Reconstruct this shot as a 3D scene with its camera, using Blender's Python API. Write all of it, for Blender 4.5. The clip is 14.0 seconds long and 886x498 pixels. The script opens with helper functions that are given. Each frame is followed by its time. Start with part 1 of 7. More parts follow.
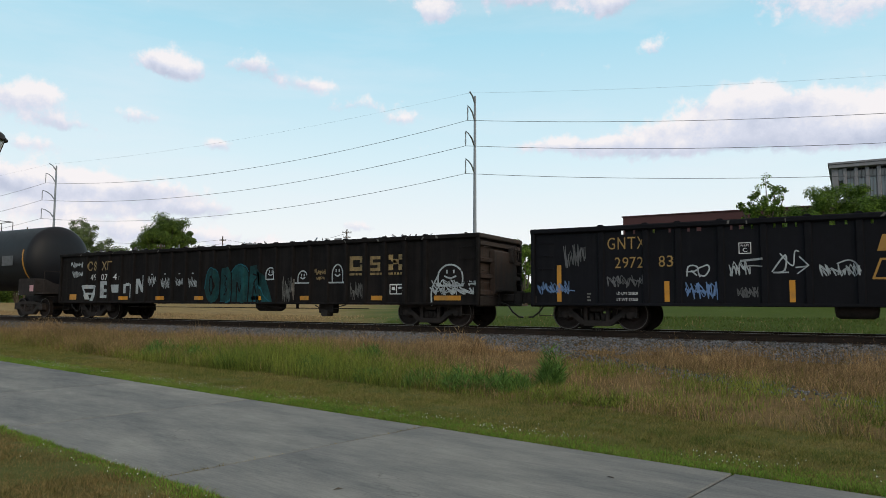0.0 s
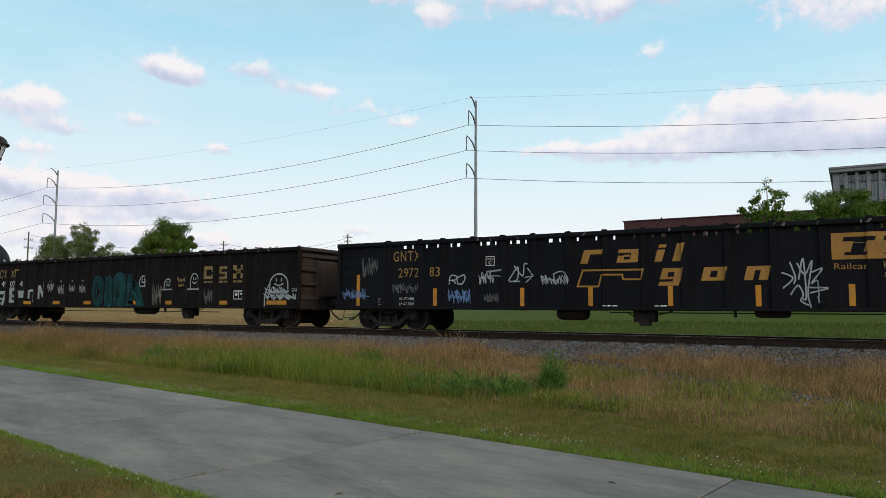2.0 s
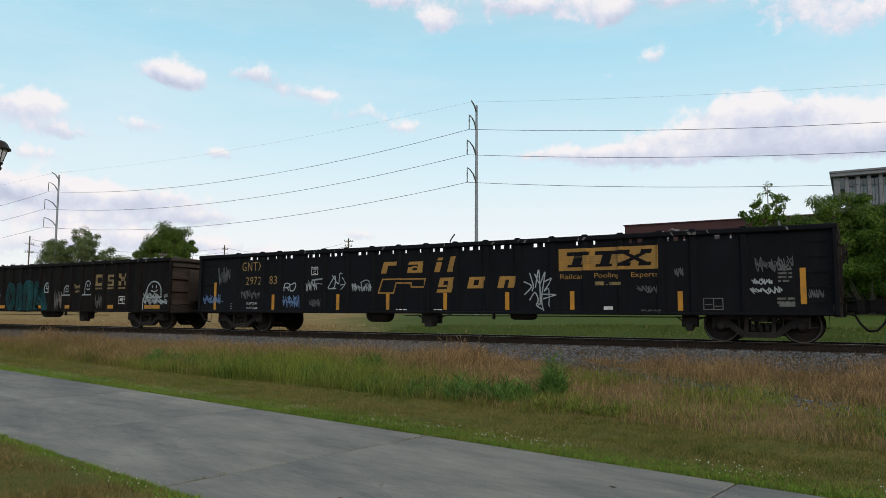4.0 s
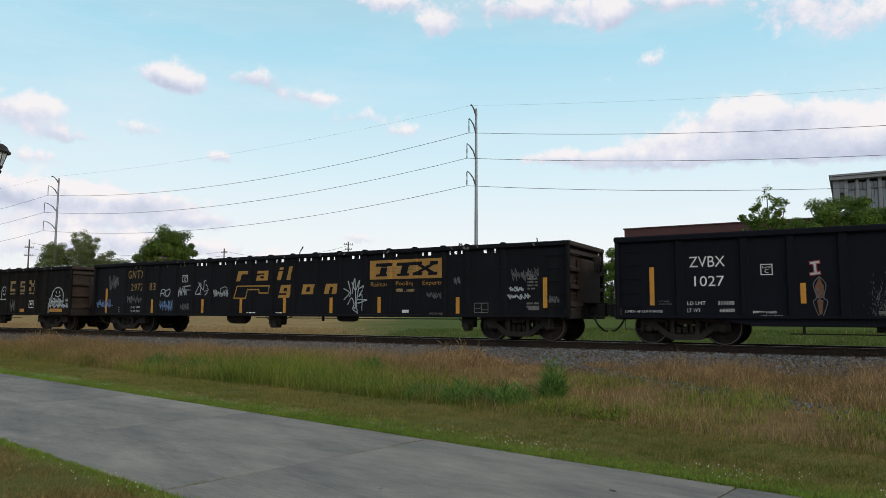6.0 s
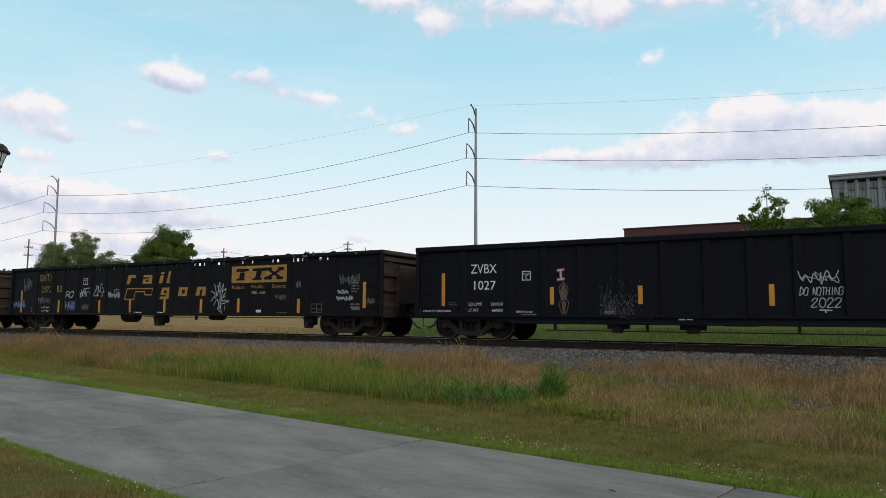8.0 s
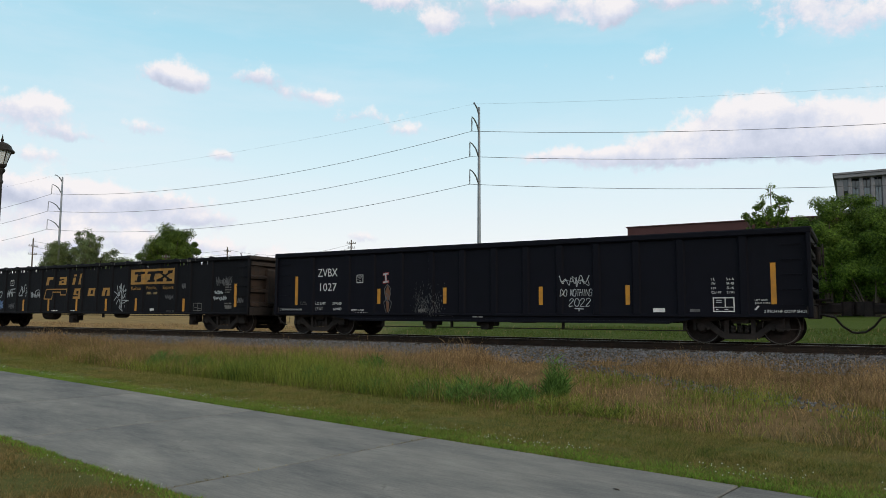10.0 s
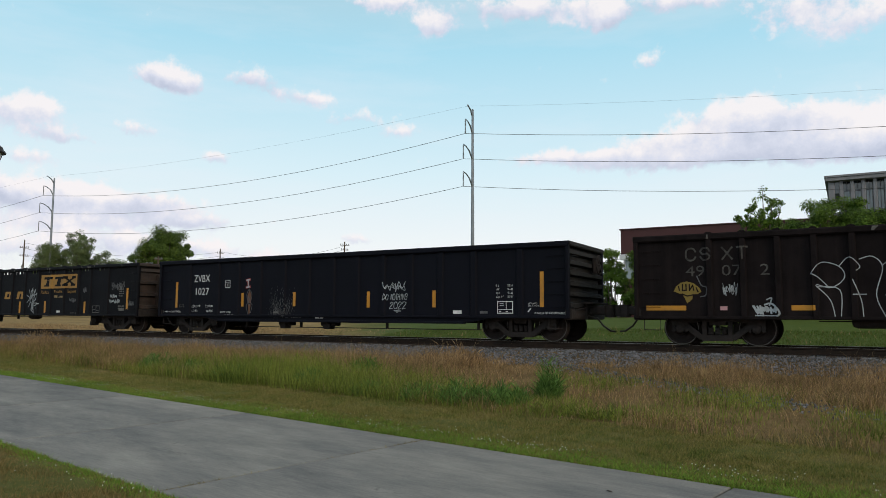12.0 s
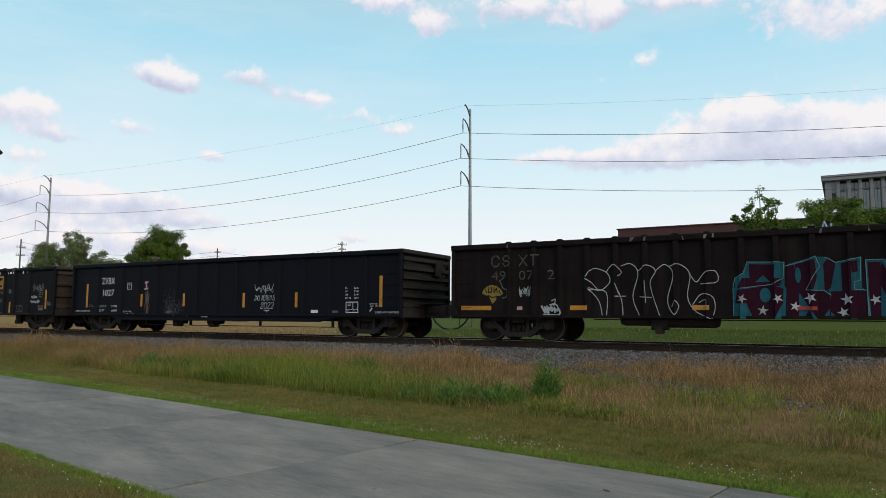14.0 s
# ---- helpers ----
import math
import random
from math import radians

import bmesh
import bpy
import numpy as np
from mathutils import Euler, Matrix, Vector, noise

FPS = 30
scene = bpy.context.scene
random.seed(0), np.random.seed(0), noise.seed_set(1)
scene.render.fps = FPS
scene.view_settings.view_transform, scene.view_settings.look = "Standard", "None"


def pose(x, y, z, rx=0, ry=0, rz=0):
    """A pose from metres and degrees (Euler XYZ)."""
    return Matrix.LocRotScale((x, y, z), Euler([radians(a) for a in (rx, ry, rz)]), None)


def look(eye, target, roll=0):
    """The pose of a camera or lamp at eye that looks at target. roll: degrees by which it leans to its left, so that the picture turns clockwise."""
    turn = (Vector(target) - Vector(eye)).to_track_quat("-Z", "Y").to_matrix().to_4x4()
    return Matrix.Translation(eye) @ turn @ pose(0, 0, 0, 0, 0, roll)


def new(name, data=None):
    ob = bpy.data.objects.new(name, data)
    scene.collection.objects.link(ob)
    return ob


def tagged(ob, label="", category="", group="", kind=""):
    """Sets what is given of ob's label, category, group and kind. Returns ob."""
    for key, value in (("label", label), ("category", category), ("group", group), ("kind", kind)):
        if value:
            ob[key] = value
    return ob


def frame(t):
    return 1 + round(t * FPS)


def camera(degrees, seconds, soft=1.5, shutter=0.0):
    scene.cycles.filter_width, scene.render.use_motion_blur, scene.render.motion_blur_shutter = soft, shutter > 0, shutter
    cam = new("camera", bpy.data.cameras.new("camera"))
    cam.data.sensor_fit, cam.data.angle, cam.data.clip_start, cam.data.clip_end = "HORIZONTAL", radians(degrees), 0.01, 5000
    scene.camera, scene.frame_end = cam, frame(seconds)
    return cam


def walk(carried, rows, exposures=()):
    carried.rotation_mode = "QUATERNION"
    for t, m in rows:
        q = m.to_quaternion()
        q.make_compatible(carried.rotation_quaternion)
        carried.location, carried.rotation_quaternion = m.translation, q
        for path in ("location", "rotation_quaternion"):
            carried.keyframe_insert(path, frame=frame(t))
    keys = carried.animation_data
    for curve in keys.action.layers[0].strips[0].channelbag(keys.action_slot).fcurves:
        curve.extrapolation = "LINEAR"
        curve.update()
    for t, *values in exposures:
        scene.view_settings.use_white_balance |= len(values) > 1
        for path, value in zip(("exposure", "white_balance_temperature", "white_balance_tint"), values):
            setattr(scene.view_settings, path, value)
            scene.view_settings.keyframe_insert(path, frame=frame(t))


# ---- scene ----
EYE = (0.0, 0.0, 1.6)
RAIL_Z = 0.93          # top of the rails
TRACK_Y = 19.55        # centre line of the track, which runs along x


def aim(turn, tilt):
    """A camera pose at the standing place: degrees left of the square view to the track, degrees up."""
    return pose(*EYE, 90 + tilt, 0, turn) @ pose(0, 0, 0, 0, 0, 0.29)


cam = camera(64.2, 14.0, soft=0.85)
walk(cam, [
    (0.0, aim(30.054, 4.487)), (0.5, aim(30.063, 4.636)), (1.0, aim(30.080, 4.706)), (1.5, aim(30.115, 4.777)),
    (2.0, aim(30.132, 4.855)), (2.5, aim(30.150, 4.926)), (3.0, aim(30.200, 4.997)), (4.2, aim(30.190, 5.230)),
    (5.5, aim(30.167, 5.417)), (6.0, aim(30.170, 5.470)), (6.5, aim(30.200, 5.475)), (7.0, aim(30.204, 5.470)),
    (7.5, aim(30.204, 5.470)), (8.0, aim(30.140, 5.460)), (9.2, aim(30.290, 5.400)), (10.5, aim(30.432, 5.329)),
    (11.0, aim(30.204, 5.461)), (11.5, aim(29.904, 5.505)), (12.0, aim(29.878, 5.515)), (12.5, aim(29.843, 5.475)),
    (13.0, aim(29.790, 5.470)), (13.5, aim(29.738, 5.479)), (14.0, aim(29.668, 5.479)),
])

# ---- sky and light ----


class Nodes:
    """Short writing for node trees."""

    def __init__(self, tree):
        self.tree = tree
        tree.nodes.clear()

    def add(self, kind, **inputs):
        n = self.tree.nodes.new(kind)
        if "_operation" in inputs:
            n.operation = inputs["_operation"]
        if "_use_clamp" in inputs:
            n.use_clamp = inputs["_use_clamp"]
        if "_data_type" in inputs:
            n.data_type = inputs["_data_type"]
        if "_blend_type" in inputs:
            n.blend_type = inputs["_blend_type"]
        if "_interpolation_type" in inputs:
            n.interpolation_type = inputs["_interpolation_type"]
        if "_sky_type" in inputs:
            n.sky_type, n.sun_disc = inputs["_sky_type"], inputs["_sun_disc"]
            n.sun_elevation, n.sun_rotation = inputs["_sun_elevation"], inputs["_sun_rotation"]
        for key, value in inputs.items():
            if key.startswith("_"):
                continue
            key = int(key[1:]) if key[0] == "i" and key[1:].isdigit() else key.replace("__", " ")
            sock = n.inputs[key]
            if isinstance(value, bpy.types.NodeSocket):
                self.tree.links.new(value, sock)
            else:
                sock.default_value = value
        return n

    def math(self, op, a, b=0.0, c=0.0, clamp=False):
        return self.add("ShaderNodeMath", _operation=op, _use_clamp=clamp, i0=a, i1=b, i2=c).outputs[0]

    def mix(self, fac, a, b, blend="MIX"):
        n = self.add("ShaderNodeMix", _data_type="RGBA", _blend_type=blend, i0=fac, i6=a, i7=b)
        return n.outputs[2]

    def noise(self, vec, scale, detail=4.0, rough=0.55):
        return self.add("ShaderNodeTexNoise", Vector=vec, Scale=scale, Detail=detail, Roughness=rough).outputs[0]

    def ramp(self, fac, stops):
        n = self.add("ShaderNodeValToRGB", Fac=fac)
        e = n.color_ramp.elements
        while len(e) < len(stops):
            e.new(0.5)
        for k, (p, col) in enumerate(stops):
            e[k].position = p
            e[k].color = (*col, 1) if len(col) == 3 else col
        return n.outputs[0]


SUN_TURN, SUN_UP = 62.0, 24.0     # degrees east of the view square to the track (behind and right), degrees up

# cloud banks: azimuth, elevation, half width, half height (degrees), weight
CLOUDS_WEST = [
    (-52.0, 17.9, 2.2, 0.9, 1.0), (-50.6, 17.3, 1.6, 0.6, 0.8), (-45.4, 18.2, 2.2, 0.8, 0.95), (-41.2, 17.3, 3.0, 0.6, 0.75),
    (-61.2, 14.1, 3.4, 1.2, 0.9), (-58.0, 12.6, 2.4, 0.6, 0.7), (-53.8, 13.8, 1.5, 0.6, 0.7), (-48.4, 12.3, 1.9, 0.5, 0.8),
    (-60.0, 11.0, 2.5, 0.5, 0.6), (-56.5, 8.5, 5.5, 1.0, 0.95), (-50.0, 7.2, 3.6, 0.7, 0.85), (-57.0, 6.6, 6.0, 0.7, 0.6),
    (-62.5, 9.0, 4.0, 1.0, 0.9), (-70.0, 11.0, 6.0, 2.5, 0.9), (-59.0, 7.4, 5.0, 1.0, 0.35), (-52.5, 8.4, 3.2, 0.7, 0.45),
    (-60.0, 4.8, 8.0, 1.1, 0.7), (-48.5, 5.0, 5.0, 0.6, 0.5), (-54.0, 5.4, 5.0, 0.7, 0.5), (-42.5, 4.2, 4.0, 0.5, 0.45),
]
CLOUDS_HIGH = [
    (-31.2, 22.9, 2.0, 0.9, 1.0), (-35.0, 24.6, 2.6, 0.6, 0.8), (-24.0, 24.4, 7.0, 1.0, 0.95), (-17.0, 23.0, 1.8, 0.8, 0.9),
    (-11.0, 23.8, 5.5, 0.9, 0.85), (-2.0, 22.3, 5.0, 1.3, 0.75), (1.0, 20.4, 4.0, 1.0, 0.65), (-13.2, 19.5, 1.2, 0.7, 0.75),
]
CLOUDS_EAST = [
    (-37.2, 16.0, 3.0, 0.6, 0.7), (-33.0, 15.1, 2.2, 0.6, 0.65), (-7.4, 14.9, 3.4, 1.25, 1.0), (-2.4, 14.4, 4.2, 1.3, 1.0),
    (3.8, 13.3, 4.4, 1.3, 0.95), (-11.5, 13.6, 4.8, 0.9, 0.95), (-18.5, 12.7, 6.0, 0.6, 0.8), (-14.0, 11.9, 6.5, 0.75, 0.8),
    (-5.0, 12.6, 6.0, 1.0, 0.75), (2.0, 11.9, 6.0, 0.9, 0.7), (8.0, 12.0, 5.0, 1.1, 0.7), (-36.8, 6.2, 1.6, 0.4, 0.7),
    (16.0, 17.0, 7.0, 3.0, 0.9),
]


def make_world():
    w = bpy.data.worlds.new("evening_sky")
    scene.world = w
    w.use_nodes = True
    n = Nodes(w.node_tree)
    d = n.add("ShaderNodeTexCoord").outputs["Generated"]
    x, y, z = n.add("ShaderNodeSeparateXYZ", Vector=d).outputs
    sky = n.add("ShaderNodeTexSky", _sky_type="NISHITA", _sun_disc=False, _sun_elevation=radians(SUN_UP),
                _sun_rotation=radians(90 + SUN_TURN)).outputs[0]
    up = n.math("MAXIMUM", z, 0.0)
    grad = n.ramp(up, [(0.0, (0.93, 0.93, 0.93)), (0.10, (0.91, 0.945, 0.96)), (0.20, (0.73, 0.905, 0.97)),
                       (0.36, (0.44, 0.77, 0.92)), (0.60, (0.50, 0.55, 0.58)), (0.9, (0.50, 0.50, 0.50))])
    scaled = n.mix(1.0, sky, (0.10, 0.10, 0.10, 1), "MULTIPLY")
    clear = n.mix(0.90, scaled, grad)
    az = n.math("MULTIPLY", n.math("ARCTAN2", x, y), 57.29578)
    el = n.math("MULTIPLY", n.math("ARCSINE", z), 57.29578)
    wob = n.add("ShaderNodeTexNoise", Vector=d, Scale=9.0, Detail=6.0, Roughness=0.62)
    wr, wg, wb_ = n.add("ShaderNodeSeparateColor", Color=wob.outputs["Color"]).outputs
    az = n.math("MULTIPLY_ADD", n.math("SUBTRACT", wr, 0.5), 5.0, az)
    el = n.math("MULTIPLY_ADD", n.math("SUBTRACT", wg, 0.5), 2.2, el)
    total, height = None, None
    for a, e, wa, we, k in CLOUDS_WEST + CLOUDS_HIGH + CLOUDS_EAST:
        u = n.math("MULTIPLY", n.math("SUBTRACT", az, a), 1 / wa)
        v = n.math("MULTIPLY", n.math("SUBTRACT", el, e), 1 / we)
        r2 = n.math("MULTIPLY_ADD", u, u, n.math("MULTIPLY", v, v))
        g = n.math("MULTIPLY", n.math("POWER", 2.718, n.math("MULTIPLY", r2, -0.8)), k)
        hv = n.math("MULTIPLY", g, v)
        total = g if total is None else n.math("ADD", total, g)
        height = hv if height is None else n.math("ADD", height, hv)
    fine = n.noise(d, 20.0, 8.0, 0.66)
    puff = n.noise(d, 70.0, 4.0, 0.55)
    body = n.math("MULTIPLY_ADD", n.math("SUBTRACT", fine, 0.5), 2.3, total)
    body = n.math("MULTIPLY_ADD", n.math("SUBTRACT", puff, 0.5), 0.5, body)
    cover = n.add("ShaderNodeMapRange", _interpolation_type="SMOOTHSTEP", Value=body, i1=0.34, i2=0.92, i3=0.0, i4=0.92).outputs[0]
    lit = n.math("MULTIPLY_ADD", height, 0.75, 0.52)
    lit = n.math("MULTIPLY_ADD", n.math("SUBTRACT", fine, 0.5), 1.6, lit, True)
    white = n.ramp(lit, [(0.0, (0.52, 0.56, 0.70)), (0.38, (0.70, 0.72, 0.84)), (0.76, (0.95, 0.90, 0.91))])
    thin = n.math("MULTIPLY", n.noise(n.add("ShaderNodeMapping", Vector=d, Scale=(1, 1, 5)).outputs[0], 3.0, 5.0, 0.6), 0.9)
    veil = n.add("ShaderNodeMapRange", Value=thin, i1=0.42, i2=0.75, i3=0.0, i4=0.35).outputs[0]
    col = n.mix(veil, clear, (0.86, 0.88, 0.94, 1))
    col = n.mix(cover, col, white)
    bg = n.add("ShaderNodeBackground", Color=col, Strength=1.0)
    n.add("ShaderNodeOutputWorld", Surface=bg.outputs[0])


make_world()
sun = new("sun", bpy.data.lights.new("sun", "SUN"))
sun.data.energy, sun.data.angle, sun.data.color = 1.15, radians(20), (1.0, 0.82, 0.58)
_d = Vector((math.sin(radians(SUN_TURN)), -math.cos(radians(SUN_TURN)), math.tan(radians(SUN_UP))))
sun.matrix_world = look(_d * 100, (0, 0, 0))

# ---- materials ----


def material(name, base, rough=0.8, metal=0.0, grain=8.0, spread=0.25, dirt=None, dirt_amount=0.5, dirt_scale=1.5,
             bump=0.2, fine=60.0, island=0.0, per_object=0.0, streak=0.0, spec=0.5):
    """Principled surface: a base colour that varies at two scales, dirt or rust in patches, streaks that run down, fine relief."""
    m = bpy.data.materials.new(name)
    m.use_nodes = True
    n = Nodes(m.node_tree)
    c = n.add("ShaderNodeTexCoord")
    g = n.add("ShaderNodeNewGeometry")
    p = c.outputs["Object"]
    big = n.noise(p, grain * 0.12, 4, 0.6)
    small = n.noise(p, grain, 5, 0.65)
    lo = tuple(v * (1 - spread) for v in base)
    hi = tuple(min(1, v * (1 + spread)) for v in base)
    both = n.math("MULTIPLY_ADD", big, 0.55, n.math("MULTIPLY", small, 0.45))
    col = n.ramp(both, [(0.32, lo), (0.68, hi)])
    if dirt:
        d = n.noise(p, dirt_scale, 6, 0.68)
        if streak:
            run = n.noise(n.add("ShaderNodeMapping", Vector=p, Scale=(5, 5, 0.25)).outputs[0], streak, 5, 0.6)
            d = n.math("MULTIPLY_ADD", run, 0.6, n.math("MULTIPLY", d, 0.4))
        k = n.add("ShaderNodeMapRange", Value=d, i1=0.62 - 0.3 * dirt_amount, i2=0.74, i3=0.0, i4=min(1, 0.3 + dirt_amount)).outputs[0]
        col = n.mix(k, col, (*dirt, 1))
    if island:
        r = g.outputs["Random Per Island"]
        hsv = n.add("ShaderNodeHueSaturation", Hue=n.math("MULTIPLY_ADD", r, 0.05 * island, 0.5 - 0.025 * island),
                    Value=n.math("MULTIPLY_ADD", r, island, 1 - island / 2), Color=col)
        col = hsv.outputs[0]
    if per_object:
        r = n.add("ShaderNodeObjectInfo").outputs["Random"]
        col = n.add("ShaderNodeHueSaturation", Value=n.math("MULTIPLY_ADD", r, per_object, 1 - per_object / 2), Color=col).outputs[0]
    rv = n.math("MULTIPLY_ADD", small, 0.25, rough - 0.12, True)
    b = n.add("ShaderNodeBsdfPrincipled", Base__Color=col, Roughness=rv, Metallic=metal)
    b.inputs["Specular IOR Level"].default_value = spec
    if bump:
        h = n.math("MULTIPLY_ADD", n.noise(p, fine, 4, 0.6), 0.6, n.math("MULTIPLY", small, 0.5))
        bn = n.add("ShaderNodeBump", Strength=bump, Distance=0.02, Height=h)
        m.node_tree.links.new(bn.outputs[0], b.inputs["Normal"])
    n.add("ShaderNodeOutputMaterial", Surface=b.outputs[0])
    return m


def leafy(name, base, tip, spread=0.6, tuft=5.0):
    """Leaves and grass blades: each its own shade, light comes through."""
    m = bpy.data.materials.new(name)
    m.use_nodes = True
    n = Nodes(m.node_tree)
    g = n.add("ShaderNodeNewGeometry")
    p = n.add("ShaderNodeTexCoord").outputs["Object"]
    r = g.outputs["Random Per Island"]
    patch = n.math("MULTIPLY_ADD", n.noise(p, 0.5, 4, 0.6), 0.55, n.math("MULTIPLY", n.noise(p, tuft, 3, 0.6), 0.45))
    patch = n.add("ShaderNodeMapRange", Value=patch, i1=0.36, i2=0.64).outputs[0]
    k = n.math("MULTIPLY_ADD", patch, 0.6, n.math("MULTIPLY", r, 0.4), True)
    col = n.ramp(k, [(0.1, base), (0.85, tip)])
    col = n.add("ShaderNodeHueSaturation", Value=n.math("MULTIPLY_ADD", r, spread, 1 - spread / 2), Color=col).outputs[0]
    a = n.add("ShaderNodeBsdfPrincipled", Base__Color=col, Roughness=0.65)
    a.inputs["Specular IOR Level"].default_value = 0.25
    t = n.add("ShaderNodeBsdfTranslucent", Color=col)
    s = n.add("ShaderNodeMixShader", i0=0.3, i1=a.outputs[0], i2=t.outputs[0])
    n.add("ShaderNodeOutputMaterial", Surface=s.outputs[0])
    return m


RUST, DUST = (0.080, 0.046, 0.034), (0.017, 0.0165, 0.018)
M_BLACK = material("black_car_paint", (0.0066, 0.0068, 0.0098), 0.66, 0, 5, 0.35, DUST, 0.30, 0.9, 0.25, 40, streak=1.2, spec=0.10)
M_NEWBLACK = material("newer_black_car_paint", (0.0050, 0.0055, 0.0105), 0.64, 0, 4, 0.25, (0.010, 0.010, 0.014), 0.22, 0.7, 0.2, 30, streak=1.0, spec=0.10)
M_BROWN = material("weathered_brown_black_paint", (0.0112, 0.0102, 0.0108), 0.78, 0, 6, 0.40, (0.026, 0.0210, 0.0205), 0.5, 1.1, 0.4, 40, streak=1.2, spec=0.06)
M_BROWN2 = material("rust_brown_car_paint", (0.0105, 0.0083, 0.0092), 0.78, 0, 6, 0.40, (0.022, 0.0160, 0.0165), 0.5, 1.3, 0.4, 40, streak=1.2, spec=0.06)
M_RUSTEND = material("rusty_end_steel", (0.040, 0.033, 0.031), 0.88, 0, 7, 0.4, RUST, 0.6, 2.0, 0.5, 50, streak=1.5, spec=0.2)
M_TANK = material("tank_black_paint", (0.010, 0.0105, 0.014), 0.5, 0, 2, 0.3, DUST, 0.3, 0.5, 0.08, 30, streak=0.8, spec=0.25)
M_TRUCK = material("grimy_cast_steel", (0.030, 0.026, 0.026), 0.88, 0, 9, 0.4, (0.052, 0.040, 0.037), 0.5, 3.0, 0.5, 50, spec=0.15)
M_WHEEL = material("wheel_steel", (0.022, 0.0170, 0.0165), 0.85, 0.0, 8, 0.35, (0.036, 0.025, 0.023), 0.4, 4.0, 0.3, 50, spec=0.12)
M_TREAD = material("worn_wheel_rim", (0.085, 0.078, 0.075), 0.5, 0.6, 8, 0.3, RUST, 0.3, 4.0, 0.1, 50)
M_YELLOW = material("yellow_reflective_stripe", (0.47, 0.205, 0.010), 0.55, 0, 10, 0.2, (0.20, 0.12, 0.04), 0.35, 3.0, 0.05)
M_GOLD = material("faded_gold_lettering", (0.33, 0.170, 0.030), 0.65, 0, 12, 0.25, (0.13, 0.075, 0.025), 0.30, 3.0, 0.05)
M_TANGOLD = material("tan_gold_stencil", (0.29, 0.175, 0.050), 0.65, 0, 12, 0.25, (0.12, 0.08, 0.03), 0.3, 5.0, 0.05)
M_DULLGOLD = material("worn_tan_lettering", (0.28, 0.19, 0.075), 0.7, 0, 14, 0.4, (0.035, 0.028, 0.024), 0.75, 5.0, 0.05)
M_WHITE = material("white_stencil_paint", (0.62, 0.62, 0.64), 0.6, 0, 12, 0.2, (0.10, 0.10, 0.10), 0.3, 5.0, 0.05)
M_GREYPAINT = material("worn_grey_stencil", (0.135, 0.13, 0.125), 0.7, 0, 14, 0.4, (0.03, 0.026, 0.024), 0.75, 5.0, 0.05)
M_WORN = material("nearly_gone_stencil", (0.105, 0.100, 0.096), 0.8, 0, 14, 0.4, (0.013, 0.011, 0.012), 0.85, 7.0, 0.05, spec=0.06)
M_SCUFF = material("pale_scuff", (0.085, 0.085, 0.09), 0.7, 0, 10, 0.4, None, bump=0.05)
M_SPRAY = material("white_spray_paint", (0.33, 0.36, 0.39), 0.6, 0, 10, 0.3, (0.10, 0.10, 0.11), 0.45, 3.0, 0.03)
M_SPRAYDIM = material("dim_spray_paint", (0.09, 0.09, 0.10), 0.6, 0, 10, 0.4, (0.03, 0.03, 0.03), 0.6, 3.0, 0.03)
M_BLUESPRAY = material("pale_blue_spray_paint", (0.10, 0.18, 0.36), 0.6, 0, 10, 0.3, (0.04, 0.05, 0.07), 0.4, 3.0, 0.03)
M_TEAL = material("teal_spray_paint", (0.011, 0.058, 0.066), 0.7, 0, 6, 0.5, (0.012, 0.018, 0.019), 0.75, 2.2, 0.03, spec=0.1)
M_CYAN = material("cyan_spray_paint", (0.015, 0.092, 0.130), 0.75, 0, 6, 0.4, (0.014, 0.045, 0.060), 0.55, 2.5, 0.03, spec=0.1)
M_PALECYAN = material("pale_cyan_spray_paint", (0.11, 0.24, 0.29), 0.7, 0, 8, 0.3, (0.04, 0.08, 0.10), 0.6, 4.0, 0.03, spec=0.1)
# end paint of the newer black car, paler than its sides
M_ZEND = material("grey_black_car_end_paint", (0.026, 0.025, 0.026), 0.8, 0, 6, 0.4, (0.05, 0.046, 0.044), 0.5, 2.0, 0.3, 40, streak=1.2, spec=0.1)
M_SHEETING = material("pale_blue_sheeting", (0.30, 0.40, 0.60), 0.5, 0, 6, 0.3, None)
M_MAROON = material("maroon_spray_paint", (0.027, 0.0070, 0.0165), 0.8, 0, 6, 0.3, (0.018, 0.008, 0.013), 0.4, 2.5, 0.03, spec=0.05)
M_RED = material("red_spray_paint", (0.30, 0.025, 0.025), 0.6, 0, 8, 0.3, (0.08, 0.03, 0.03), 0.3, 3.0, 0.03)
M_ORANGE = material("orange_brown_spray_paint", (0.13, 0.052, 0.022), 0.6, 0, 8, 0.3, (0.07, 0.04, 0.03), 0.4, 4.0, 0.03)
M_LEMON = material("yellow_spray_paint", (0.20, 0.135, 0.015), 0.6, 0, 8, 0.3, (0.12, 0.08, 0.03), 0.4, 4.0, 0.03)
M_PINK = material("pink_paint_patch", (0.50, 0.27, 0.30), 0.6, 0, 8, 0.2, None)
M_SCRAP = material("scrap_metal", (0.17, 0.17, 0.18), 0.5, 0.4, 6, 0.5, RUST, 0.5, 2.5, 0.4, island=1.3)
M_PALE = material("pale_scrap", (0.55, 0.60, 0.68), 0.5, 0.1, 6, 0.3, None, island=0.5)
M_GALV = material("galvanised_steel", (0.22, 0.24, 0.27), 0.5, 0.6, 4, 0.15, (0.28, 0.28, 0.29), 0.4, 1.0, 0.05)
M_WIRE = material("line_wire", (0.09, 0.10, 0.11), 0.6, 0.5, 3, 0.1, None, bump=0)
